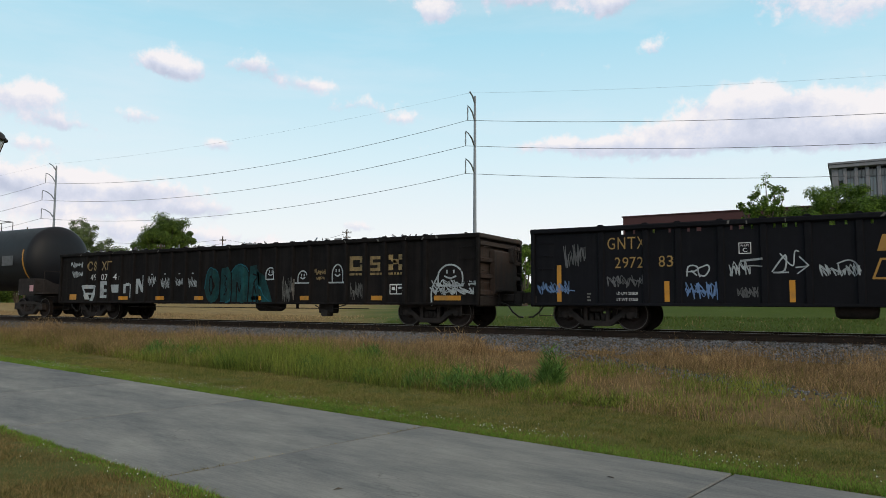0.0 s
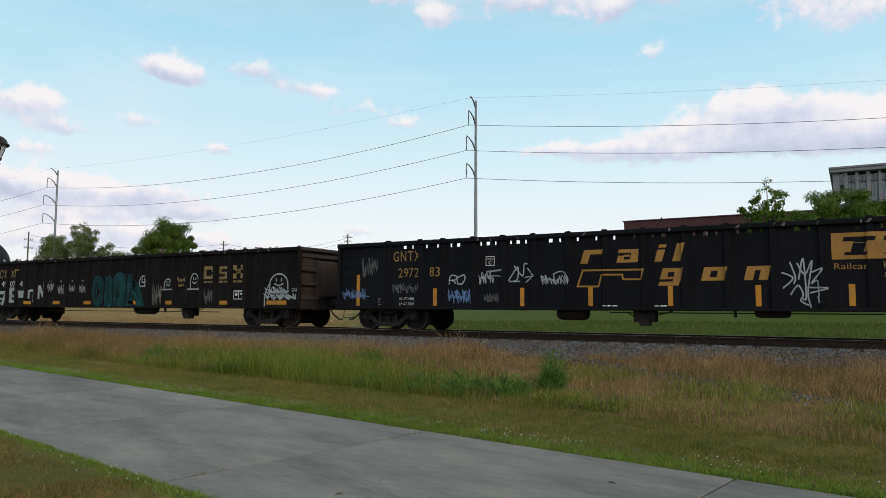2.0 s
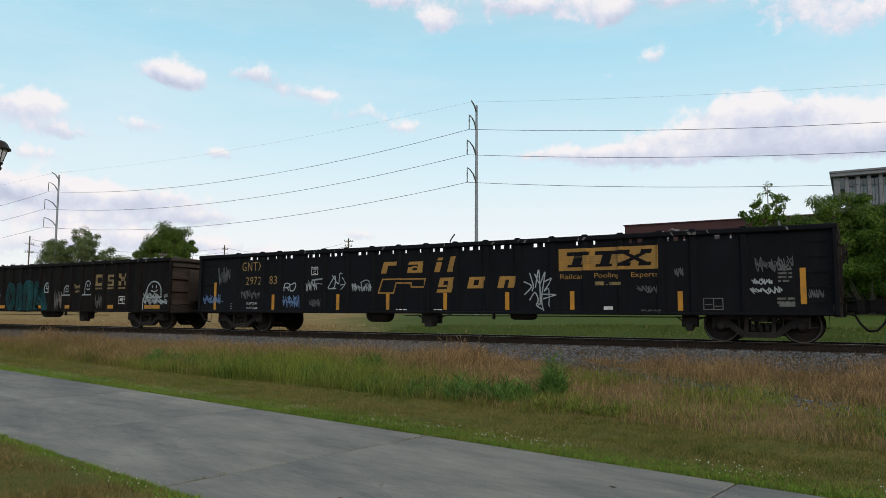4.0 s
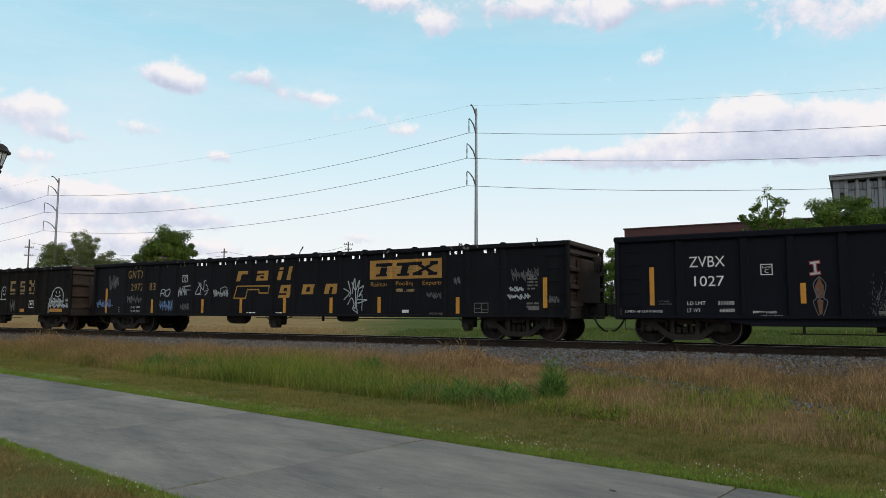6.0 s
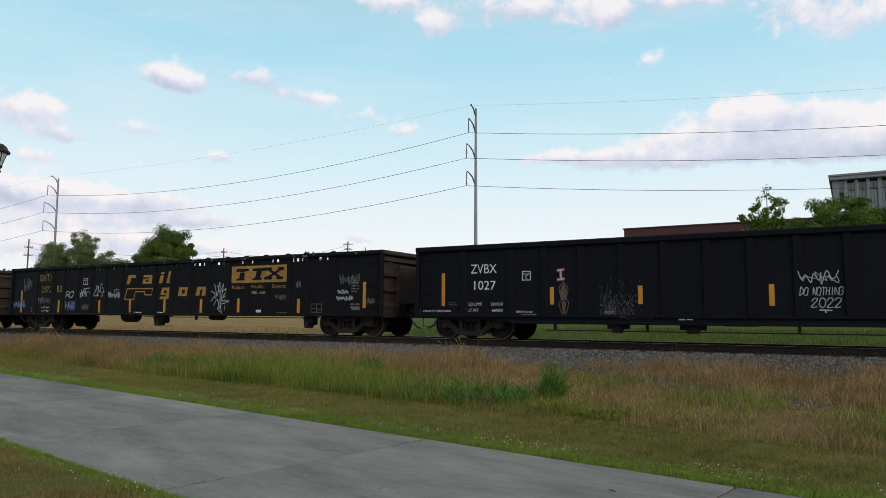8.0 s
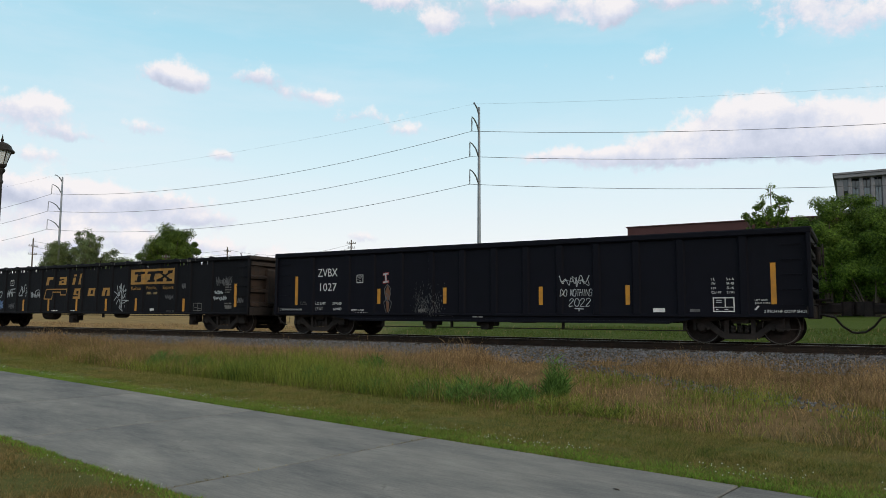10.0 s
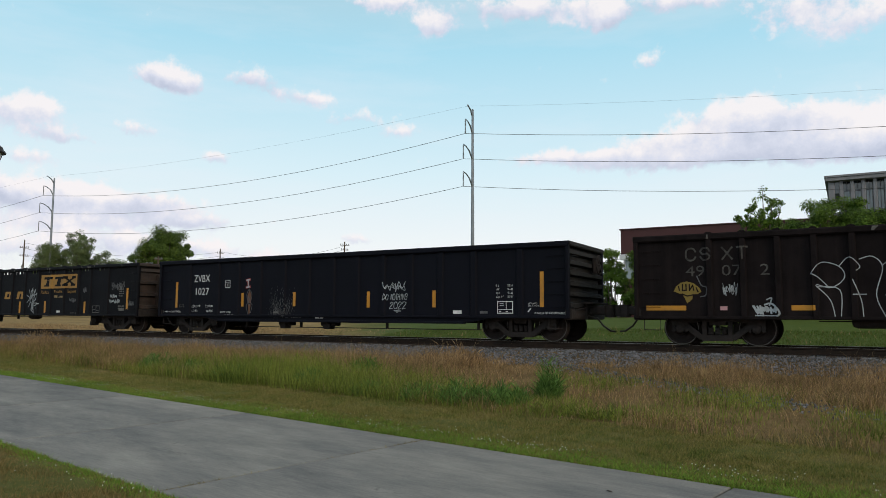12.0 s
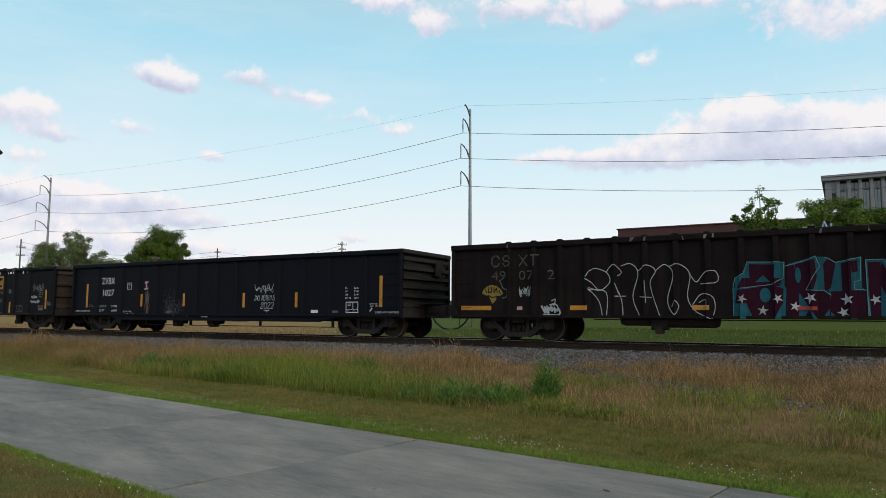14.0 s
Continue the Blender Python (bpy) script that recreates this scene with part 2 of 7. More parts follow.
M_INSUL = material("grey_insulator", (0.20, 0.21, 0.23), 0.4, 0, 6, 0.2, None, bump=0)
M_WOODPOLE = material("creosoted_pole_wood", (0.10, 0.075, 0.058), 0.9, 0, 10, 0.35, None, bump=0.3)
M_IRON = material("dark_bronze_iron", (0.020, 0.015, 0.012), 0.5, 0.2, 8, 0.3, None, bump=0.1)
M_RAIL = material("rail_side_steel", (0.026, 0.019, 0.016), 0.85, 0.0, 12, 0.3, (0.05, 0.03, 0.022), 0.4, 5.0, 0.3, spec=0.15)
M_RAILTOP = material("polished_rail_head", (0.32, 0.31, 0.30), 0.35, 1.0, 12, 0.2, None, bump=0.05)
M_TIE = material("creosoted_tie_wood", (0.060, 0.046, 0.038), 0.9, 0, 9, 0.35, (0.14, 0.13, 0.12), 0.4, 2.0, 0.5, per_object=0.4)
M_STONE = material("grey_ballast_stone", (0.150, 0.153, 0.168), 0.85, 0, 9, 0.25, None, bump=0.4, island=1.3)
M_BRICK = material("red_brown_brick", (0.068, 0.025, 0.028), 0.85, 0, 5, 0.2, (0.050, 0.021, 0.023), 0.4, 0.6, 0.2, 12)
M_PRECAST = material("grey_precast_concrete", (0.205, 0.205, 0.228), 0.8, 0, 3, 0.12, (0.16, 0.16, 0.18), 0.4, 0.3, 0.1)
M_PALEBAND = material("white_painted_band", (0.60, 0.62, 0.64), 0.6, 0, 3, 0.1, None, bump=0.05)
M_ROOF = material("roof_membrane", (0.30, 0.30, 0.30), 0.85, 0, 2, 0.2, None)
M_BARK = material("tree_bark", (0.10, 0.080, 0.062), 0.95, 0, 12, 0.35, (0.16, 0.14, 0.12), 0.4, 3.0, 0.7, 25)
M_LEAF_DARK = leafy("oak_leaves", (0.040, 0.080, 0.014), (0.110, 0.170, 0.026), 0.7, 0.9)
M_LEAF_LIGHT = leafy("fresh_leaves", (0.034, 0.080, 0.009), (0.140, 0.225, 0.028), 0.8, 1.2)
M_LEAF_PALE = leafy("pale_far_leaves", (0.080, 0.120, 0.045), (0.170, 0.215, 0.085), 0.7, 0.9)
M_STRAW = leafy("dry_straw_grass", (0.165, 0.105, 0.052), (0.45, 0.305, 0.160), 0.9)
M_MIXED = leafy("half_dry_grass", (0.085, 0.100, 0.024), (0.31, 0.220, 0.080), 0.9, 3.0)
M_GREEN = leafy("tall_green_grass", (0.080, 0.130, 0.018), (0.240, 0.270, 0.050), 0.9, 3.0)
M_FIELD = leafy("field_grass", (0.056, 0.096, 0.016), (0.108, 0.145, 0.027))
M_WEED = leafy("dark_green_weeds", (0.050, 0.120, 0.022), (0.150, 0.260, 0.060), 0.9, 8.0)
M_LAWN = leafy("mown_grass", (0.098, 0.145, 0.023), (0.275, 0.220, 0.075), 0.9, 4.0)
M_LAWNDRY = leafy("dry_mown_grass", (0.110, 0.110, 0.028), (0.280, 0.195, 0.080), 0.9, 4.0)
M_LAWNGREEN = leafy("green_edge_grass", (0.085, 0.195, 0.020), (0.225, 0.370, 0.048), 0.9, 5.0)
M_CLOVER = leafy("white_clover_heads", (0.60, 0.60, 0.52), (0.75, 0.74, 0.68), 0.2)


def glass(name, tint, rough=0.05):
    m = bpy.data.materials.new(name)
    m.use_nodes = True
    n = Nodes(m.node_tree)
    b = n.add("ShaderNodeBsdfPrincipled", Base__Color=(*tint, 1), Roughness=rough, Metallic=0.0)
    b.inputs["Specular IOR Level"].default_value = 0.9
    n.add("ShaderNodeOutputMaterial", Surface=b.outputs[0])
    return m


M_GLASS = glass("dark_window_glass", (0.030, 0.040, 0.050))
# window glass with the pale reflection of the sky put into its base colour
M_PALEGLASS = glass("glass_with_painted_reflection", (0.20, 0.26, 0.29), 0.12)
M_LANTERN = glass("frosted_lantern_glass", (0.62, 0.64, 0.66), 0.35)


def ground_material():
    """Soil and turf: mown olive lawn, straw on the bank with shade put into its colour, greener field past the track on
    the east.
    """
    m = bpy.data.materials.new("turf")
    m.use_nodes = True
    n = Nodes(m.node_tree)
    p = n.add("ShaderNodeTexCoord").outputs["Object"]
    x, y, z = n.add("ShaderNodeSeparateXYZ", Vector=p).outputs
    wide, mid, small = n.noise(p, 0.10, 5, 0.6), n.noise(p, 0.8, 5, 0.65), n.noise(p, 14, 5, 0.7)
    lawn = n.ramp(n.math("MULTIPLY_ADD", mid, 0.5, n.math("MULTIPLY", small, 0.5)),
                  [(0.35, (0.060, 0.084, 0.018)), (0.5, (0.115, 0.118, 0.034)), (0.66, (0.200, 0.155, 0.062))])
    # bank soil darkened to paint in the shade between the tall blades
    straw = n.ramp(n.math("MULTIPLY_ADD", mid, 0.5, n.math("MULTIPLY", small, 0.5)),
                   [(0.35, (0.085, 0.060, 0.030)), (0.65, (0.26, 0.175, 0.080))])
    green = n.ramp(n.math("MULTIPLY_ADD", mid, 0.4, n.math("MULTIPLY", small, 0.6)),
                   [(0.35, (0.048, 0.080, 0.014)), (0.65, (0.092, 0.125, 0.025))])
    # the far field: straw to the west, green to the east, mixed at the seam
    west = n.add("ShaderNodeMapRange", Value=n.math("MULTIPLY_ADD", wide, 26.0, n.math("MULTIPLY_ADD", y, 0.55, x)), i1=2.0, i2=9.0, i3=1.0, i4=0.0).outputs[0]
    hay = n.ramp(n.math("MULTIPLY_ADD", mid, 0.5, n.math("MULTIPLY", small, 0.5)), [(0.35, (0.17, 0.120, 0.050)), (0.65, (0.38, 0.265, 0.115))])
    far = n.mix(west, green, hay)
    past = n.add("ShaderNodeMapRange", Value=y, i1=21.0, i2=23.0).outputs[0]
    bank = n.add("ShaderNodeMapRange", Value=n.math("MULTIPLY_ADD", mid, 3.0, n.math("MULTIPLY_ADD", x, 0.17, y)), i1=10.5, i2=12.5).outputs[0]
    col = n.mix(bank, lawn, straw)
    col = n.mix(past, col, far)
    b = n.add("ShaderNodeBsdfPrincipled", Base__Color=col, Roughness=0.95)
    b.inputs["Specular IOR Level"].default_value = 0.1
    bn = n.add("ShaderNodeBump", Strength=0.6, Distance=0.05, Height=small)
    m.node_tree.links.new(bn.outputs[0], b.inputs["Normal"])
    n.add("ShaderNodeOutputMaterial", Surface=b.outputs[0])
    return m


def concrete_material():
    m = bpy.data.materials.new("weathered_concrete")
    m.use_nodes = True
    n = Nodes(m.node_tree)
    p = n.add("ShaderNodeTexCoord").outputs["Object"]
    r = n.add("ShaderNodeObjectInfo").outputs["Random"]
    q = n.add("ShaderNodeVectorMath", _operation="ADD", i0=p, i1=n.add("ShaderNodeCombineXYZ", X=n.math("MULTIPLY", r, 40.0)).outputs[0]).outputs[0]
    long = n.add("ShaderNodeMapping", Vector=q, Scale=(0.32, 1.0, 1.0)).outputs[0]
    swept = n.add("ShaderNodeMapping", Vector=q, Scale=(0.10, 1.0, 1.0)).outputs[0]
    wide, mid, small, speck = n.noise(long, 0.9, 5, 0.55), n.noise(long, 3.2, 6, 0.65), n.noise(q, 45, 5, 0.7), n.noise(q, 160, 2, 0.5)
    broom = n.noise(swept, 38.0, 3, 0.6)
    k = n.math("MULTIPLY_ADD", wide, 0.40, n.math("MULTIPLY_ADD", mid, 0.26, n.math("MULTIPLY_ADD", small, 0.18, n.math("MULTIPLY", broom, 0.16))))
    k = n.math("MULTIPLY_ADD", r, 0.035, n.math("SUBTRACT", k, 0.017))
    col = n.ramp(k, [(0.37, (0.088, 0.090, 0.094)), (0.46, (0.165, 0.163, 0.158)), (0.53, (0.225, 0.218, 0.202)), (0.62, (0.31, 0.298, 0.268))])
    dark = n.add("ShaderNodeMapRange", Value=speck, i1=0.60, i2=0.72, i3=0.0, i4=0.45).outputs[0]
    col = n.mix(dark, col, (0.085, 0.085, 0.085, 1))
    vein = n.add("ShaderNodeTexVoronoi", Vector=n.add("ShaderNodeVectorMath", _operation="ADD", i0=long, i1=n.add("ShaderNodeVectorMath", _operation="SCALE", i0=n.add("ShaderNodeTexNoise", Vector=q, Scale=2.5, Detail=5.0).outputs["Color"], Scale=0.7).outputs[0]).outputs[0], Scale=0.55)
    vein.feature = "DISTANCE_TO_EDGE"
    crack = n.add("ShaderNodeMapRange", Value=vein.outputs["Distance"], i1=0.0, i2=0.006, i3=0.55, i4=0.0).outputs[0]
    crack = n.math("MULTIPLY", crack, n.add("ShaderNodeMapRange", Value=mid, i1=0.48, i2=0.58).outputs[0])
    col = n.mix(crack, col, (0.055, 0.053, 0.050, 1))
    b = n.add("ShaderNodeBsdfPrincipled", Base__Color=col, Roughness=0.82)
    b.inputs["Specular IOR Level"].default_value = 0.35
    bn = n.add("ShaderNodeBump", Strength=0.25, Distance=0.01, Height=n.math("MULTIPLY_ADD", small, 0.7, n.math("MULTIPLY", speck, 0.4)))
    m.node_tree.links.new(bn.outputs[0], b.inputs["Normal"])
    n.add("ShaderNodeOutputMaterial", Surface=b.outputs[0])
    return m


M_TURF, M_CONCRETE = ground_material(), concrete_material()

# ---- mesh helpers ----


class Shape:
    """Collects vertices and faces of one mesh."""

    def __init__(self):
        self.v, self.f = [], []

    def add(self, verts, faces):
        o = len(self.v)
        self.v += [tuple(p) for p in verts]
        self.f += [tuple(i + o for i in q) for q in faces]
        return self

    def prism(self, ring_a, ring_b):
        k = len(ring_a)
        return self.add([*ring_a, *ring_b], [tuple(range(k))[::-1], tuple(range(k, 2 * k))] +
                        [(i, (i + 1) % k, k + (i + 1) % k, k + i) for i in range(k)])

    def box(self, x0, x1, y0, y1, z0, z1, bevel=0.0):
        lo, hi = (x0, y0, z0), (x1, y1, z1)
        if not bevel:
            c = [(x, y, z) for x in (x0, x1) for y in (y0, y1) for z in (z0, z1)]
            return self.add(c, [(0, 1, 3, 2), (4, 6, 7, 5), (0, 4, 5, 1), (2, 3, 7, 6), (0, 2, 6, 4), (1, 5, 7, 3)])
        size = [hi[i] - lo[i] for i in range(3)]
        a = size.index(max(size))
        b, c = [(1, 2), (2, 0), (0, 1)][a]
        k = min(bevel, size[b] * 0.45, size[c] * 0.45)
        prof = [(lo[b] + k, lo[c]), (hi[b] - k, lo[c]), (hi[b], lo[c] + k), (hi[b], hi[c] - k),
                (hi[b] - k, hi[c]), (lo[b] + k, hi[c]), (lo[b], hi[c] - k), (lo[b], lo[c] + k)]
        rings = []
        for e in (lo[a], hi[a]):
            ring = []
            for p, q in prof:
                w = [0, 0, 0]
                w[a], w[b], w[c] = e, p, q
                ring.append(tuple(w))
            rings.append(ring)
        return self.prism(*rings)

    def tube(self, points, radius, sides=8):
        """A round bar along points; radius may be one number or one a point."""
        pts = [Vector(p) for p in points]
        rad = radius if isinstance(radius, (list, tuple)) else [radius] * len(pts)
        rings = []
        for i, p in enumerate(pts):
            d = (pts[min(i + 1, len(pts) - 1)] - pts[max(i - 1, 0)]).normalized()
            ref = Vector((0, 0, 1)) if abs(d.z) < 0.9 else Vector((1, 0, 0))
            a = d.cross(ref).normalized()
            b = d.cross(a)
            rings.append([p + (a * math.cos(t) + b * math.sin(t)) * rad[i] for t in (2 * math.pi * j / sides for j in range(sides))])
        o = len(self.v)
        for r in rings:
            self.v += [tuple(q) for q in r]
        for i in range(len(rings) - 1):
            for j in range(sides):
                k = (j + 1) % sides
                self.f.append((o + i * sides + j, o + i * sides + k, o + (i + 1) * sides + k, o + (i + 1) * sides + j))
        self.f.append(tuple(o + j for j in range(sides))[::-1])
        self.f.append(tuple(o + (len(rings) - 1) * sides + j for j in range(sides)))
        return self

    def lathe(self, profile, axis="z", centre=(0, 0, 0), sides=24, caps=True):
        """Turned form: profile of (radius, place along the axis)."""
        o = len(self.v)
        for r, h in profile:
            for j in range(sides):
                t = 2 * math.pi * j / sides
                a, b = r * math.cos(t), r * math.sin(t)
                p = {"z": (a, b, h), "y": (a, h, b), "x": (h, a, b)}[axis]
                self.v.append(tuple(p[i] + centre[i] for i in range(3)))
        n = len(profile)
        for i in range(n - 1):
            for j in range(sides):
                k = (j + 1) % sides
                self.f.append((o + i * sides + j, o + i * sides + k, o + (i + 1) * sides + k, o + (i + 1) * sides + j))
        if caps:
            self.f.append(tuple(o + j for j in range(sides)))
            self.f.append(tuple(o + (n - 1) * sides + j for j in range(sides)))
        return self

    def mesh(self, name, mat, smooth=False):
        me = bpy.data.meshes.new(name)
        me.from_pydata(self.v, [], self.f)
        bm = bmesh.new()
        bm.from_mesh(me)
        bmesh.ops.recalc_face_normals(bm, faces=bm.faces)
        bm.to_mesh(me)
        bm.free()
        if smooth:
            me.polygons.foreach_set("use_smooth", [True] * len(me.polygons))
            me.set_sharp_from_angle(angle=radians(40))
        me.materials.append(mat)
        return me


def part(name, shape, mat, parent, label="", at=None, smooth=False):
    """ONE mesh object under a thing or under a part. shape may be a Shape or a finished mesh."""
    me = shape.mesh(name, mat, smooth) if isinstance(shape, Shape) else shape
    ob = new(name, me)
    ob.parent = parent
    if at is not None:
        ob.matrix_basis = at
    if label:
        ob["label"] = label
    return ob


def thing(name, label, category, m=None, group="", kind="", shape=None, mat=None, smooth=False):
    ob = new(name, shape.mesh(name, mat, smooth) if shape else None)
    if m is not None:
        ob.matrix_basis = m
    return tagged(ob, label, category, group, kind)


def bulk(name, verts, faces, mat):
    """A mesh from numpy arrays of vertices and of triangles or quads."""
    me = bpy.data.meshes.new(name)
    k = faces.shape[1]
    me.vertices.add(len(verts))
    me.vertices.foreach_set("co", np.ascontiguousarray(verts, dtype=np.float32).ravel())
    me.loops.add(faces.size)
    me.loops.foreach_set("vertex_index", np.ascontiguousarray(faces, dtype=np.int32).ravel())
    me.polygons.add(len(faces))
    me.polygons.foreach_set("loop_start", np.arange(0, faces.size, k, dtype=np.int32))
    me.polygons.foreach_set("loop_total", np.full(len(faces), k, dtype=np.int32))
    me.update(calc_edges=True)
    me.materials.append(mat)
    return me

# ---- ground ----
PATH_AT, PATH_DIR = Vector((-5.24, 6.26, 0)), Vector((0.9842, -0.1771, 0))
PATH_ACROSS = Vector((0.1771, 0.9842, 0))
PATH_HALF, SLAB = 1.84, 3.93


def path_uv(x, y):
    """Place along and across the concrete path."""
    dx, dy = x - PATH_AT.x, y - PATH_AT.y
    return dx * PATH_DIR.x + dy * PATH_DIR.y, dx * PATH_ACROSS.x + dy * PATH_ACROSS.y


def bank_edge(x):
    """The y at which the mown strip ends and the tall grass begins."""
    return np.interp(x, [-60, -29.2, -17.5, -10.9, -6.6, -4.4, -2.4, 0.2, 20], [19, 15.6, 12.9, 12.0, 11.2, 10.7, 10.4, 9.9, 7.5])


def ground_z(x, y):
    """Height of the soil: level by the path, a bank up to the track, the ballast bed, a level field past it."""
    e = bank_edge(x)
    rise = np.clip((y - e) / np.maximum(17.2 - e, 1.0), 0, 1)
    near = 0.42 * rise ** 1.3
    bed = np.interp(y, [17.0, 17.3, 18.15, 20.95, 21.9, 22.6, 40, 90], [0.40, 0.42, 0.70, 0.70, 0.38, 0.32, 0.32, 0.32])
    rise_east = 1.15 * np.clip((y - 24.0) / 22.0, 0, 1) + 0.25 * np.clip((y - 23.0) / 10.0, 0, 1) * np.clip((x + 24.0) / 14.0, 0, 1)
    z = np.where(y < 17.2, near, bed + rise_east)
    u, v = path_uv(x, y)
    dip = np.where(np.abs(v) < PATH_HALF, -0.03, 0.0)
    return z + dip


def make_ground():
    xs = np.concatenate([[-2500, -600, -250, -150, -110, -85, -70], np.arange(-60, 30.1, 0.6), [36, 45, 60, 90, 150, 300, 700, 2500]])
    ys = np.concatenate([[-2500, -400, -100, -40, -20, -10, -4], np.arange(-1, 26.1, 0.3), [28, 31, 35, 42, 52, 70, 100, 160, 300, 800, 3500]])
    X, Y = np.meshgrid(xs, ys, indexing="ij")
    Z = ground_z(X, Y)
    rough = np.array([[noise.noise((x * 0.9, y * 0.9, 3.0)) for y in ys] for x in xs])
    flat = (Y > 17.2) & (Y < 22)
    _, v = path_uv(X, Y)
    Z = Z + np.where(flat | (np.abs(v) < PATH_HALF + 0.4), 0.0, rough * 0.035)
    n, k = X.shape
    V = np.stack([X, Y, Z], -1).reshape(-1, 3)
    i, j = np.meshgrid(np.arange(n - 1), np.arange(k - 1), indexing="ij")
    a = (i * k + j).ravel()
    F = np.stack([a, a + k, a + k + 1, a + 1], 1)
    ob = new("ground", bulk("ground", V, F, M_TURF))
    ob.data.polygons.foreach_set("use_smooth", [True] * len(ob.data.polygons))
    tagged(ob, "turf and dry grass soil with a low bank up to the track", "ground", kind="structure")


def make_path():
    path = thing("pavement", "wide weathered grey concrete footpath with sawn joints beside mown grass", "footpath", kind="structure")
    base = Shape().box(-60, 30, -PATH_HALF + 0.02, PATH_HALF - 0.02, -0.09, -0.055)
    angle = math.degrees(math.atan2(PATH_DIR.y, PATH_DIR.x))
    here = pose(PATH_AT.x, PATH_AT.y, 0, 0, 0, angle)
    part("joint_bed", base, M_TURF, path, "dark soil in the joints", here)
    g = 0.020
    slab = Shape()
    w, h = SLAB - g, PATH_HALF
    # a slab with a rounded arris
    rings = []
    for inset, z in ((0.0, -0.085), (0.0, -0.010), (0.012, 0.0)):
        rings.append([(inset, -h + inset, z), (w - inset, -h + inset, z), (w - inset, h - inset, z), (inset, h - inset, z)])
    slab.add([p for r in rings for p in r], [(3, 2, 1, 0), (8, 9, 10, 11)] + [(a + i, a + (i + 1) % 4, a + 4 + (i + 1) % 4, a + 4 + i) for a in (0, 4) for i in range(4)])
    me = slab.mesh("slab", M_CONCRETE)
    for k in range(-13, 7):
        o = Matrix.Translation(PATH_DIR * (k * SLAB + g / 2))
        part("slab", me, M_CONCRETE, path, "", o @ here @ pose(0, 0, random.uniform(-0.003, 0.003)))


def blades(name, count, area, height, width, lean, mat, keep, label, spread=0.38, segments=2, along=False):
    """A stand of grass blades: area (x0, x1, y0, y1), or along and across the path; keep(x, y) gives the chance that one grows there."""
    rng = np.random.default_rng(len(name) * 17 + count)
    x = rng.uniform(area[0], area[1], count)
    y = rng.uniform(area[2], area[3], count)
    if along:
        x, y = PATH_AT.x + x * PATH_DIR.x + y * PATH_ACROSS.x, PATH_AT.y + x * PATH_DIR.y + y * PATH_ACROSS.y
    ok = rng.random(count) < keep(x, y)
    x, y = x[ok], y[ok]
    n = len(x)
    z = ground_z(x, y) - 0.02
    h = height(x, y) * rng.normal(1, spread, n).clip(0.35, 1.7)
    turn, tip = rng.uniform(0, 2 * np.pi, n), rng.uniform(0, 2 * np.pi, n)
    bend = h * lean * rng.random(n)
    w = width * rng.uniform(0.6, 1.4, n)
    dx, dy = np.cos(turn) * w / 2, np.sin(turn) * w / 2
    bx, by = np.cos(tip) * bend, np.sin(tip) * bend
    if segments == 1:
        V = np.stack([np.stack([x - dx, y - dy, z], 1), np.stack([x + dx, y + dy, z], 1), np.stack([x + bx, y + by, z + h], 1)], 1)
        F = np.arange(3 * n).reshape(n, 3)
    else:
        m = 0.55
        V = np.stack([np.stack([x - dx, y - dy, z], 1), np.stack([x + dx, y + dy, z], 1),
                      np.stack([x + bx * 0.3 + dx * 0.8, y + by * 0.3 + dy * 0.8, z + h * m], 1),
                      np.stack([x + bx * 0.3 - dx * 0.8, y + by * 0.3 - dy * 0.8, z + h * m], 1),
                      np.stack([x + bx, y + by, z + h], 1)], 1)
        a = np.arange(n) * 5
        F = np.concatenate([np.stack([a, a + 1, a + 2], 1), np.stack([a, a + 2, a + 3], 1), np.stack([a + 3, a + 2, a + 4], 1)])
    ob = new(name, bulk(name, V.reshape(-1, 3), F, mat))
    tagged(ob, label, "grass", kind="stuff")


def value_noise(x, y, scale, seed=0.0):
    """Smooth noise on arrays, about 0 to 1."""
    s = 0
    for k, (a, b) in enumerate(((1.0, 0.37), (-0.61, 0.79), (0.23, -1.13), (1.7, 1.31))):
        s = s + np.sin((x * a + y * b) * scale + seed * 3.1 + k * 1.7) * np.cos((x * b - y * a) * scale * 0.83 + seed + k)
    return 0.5 + s / 5.0


make_ground()
make_path()

# ---- track ----


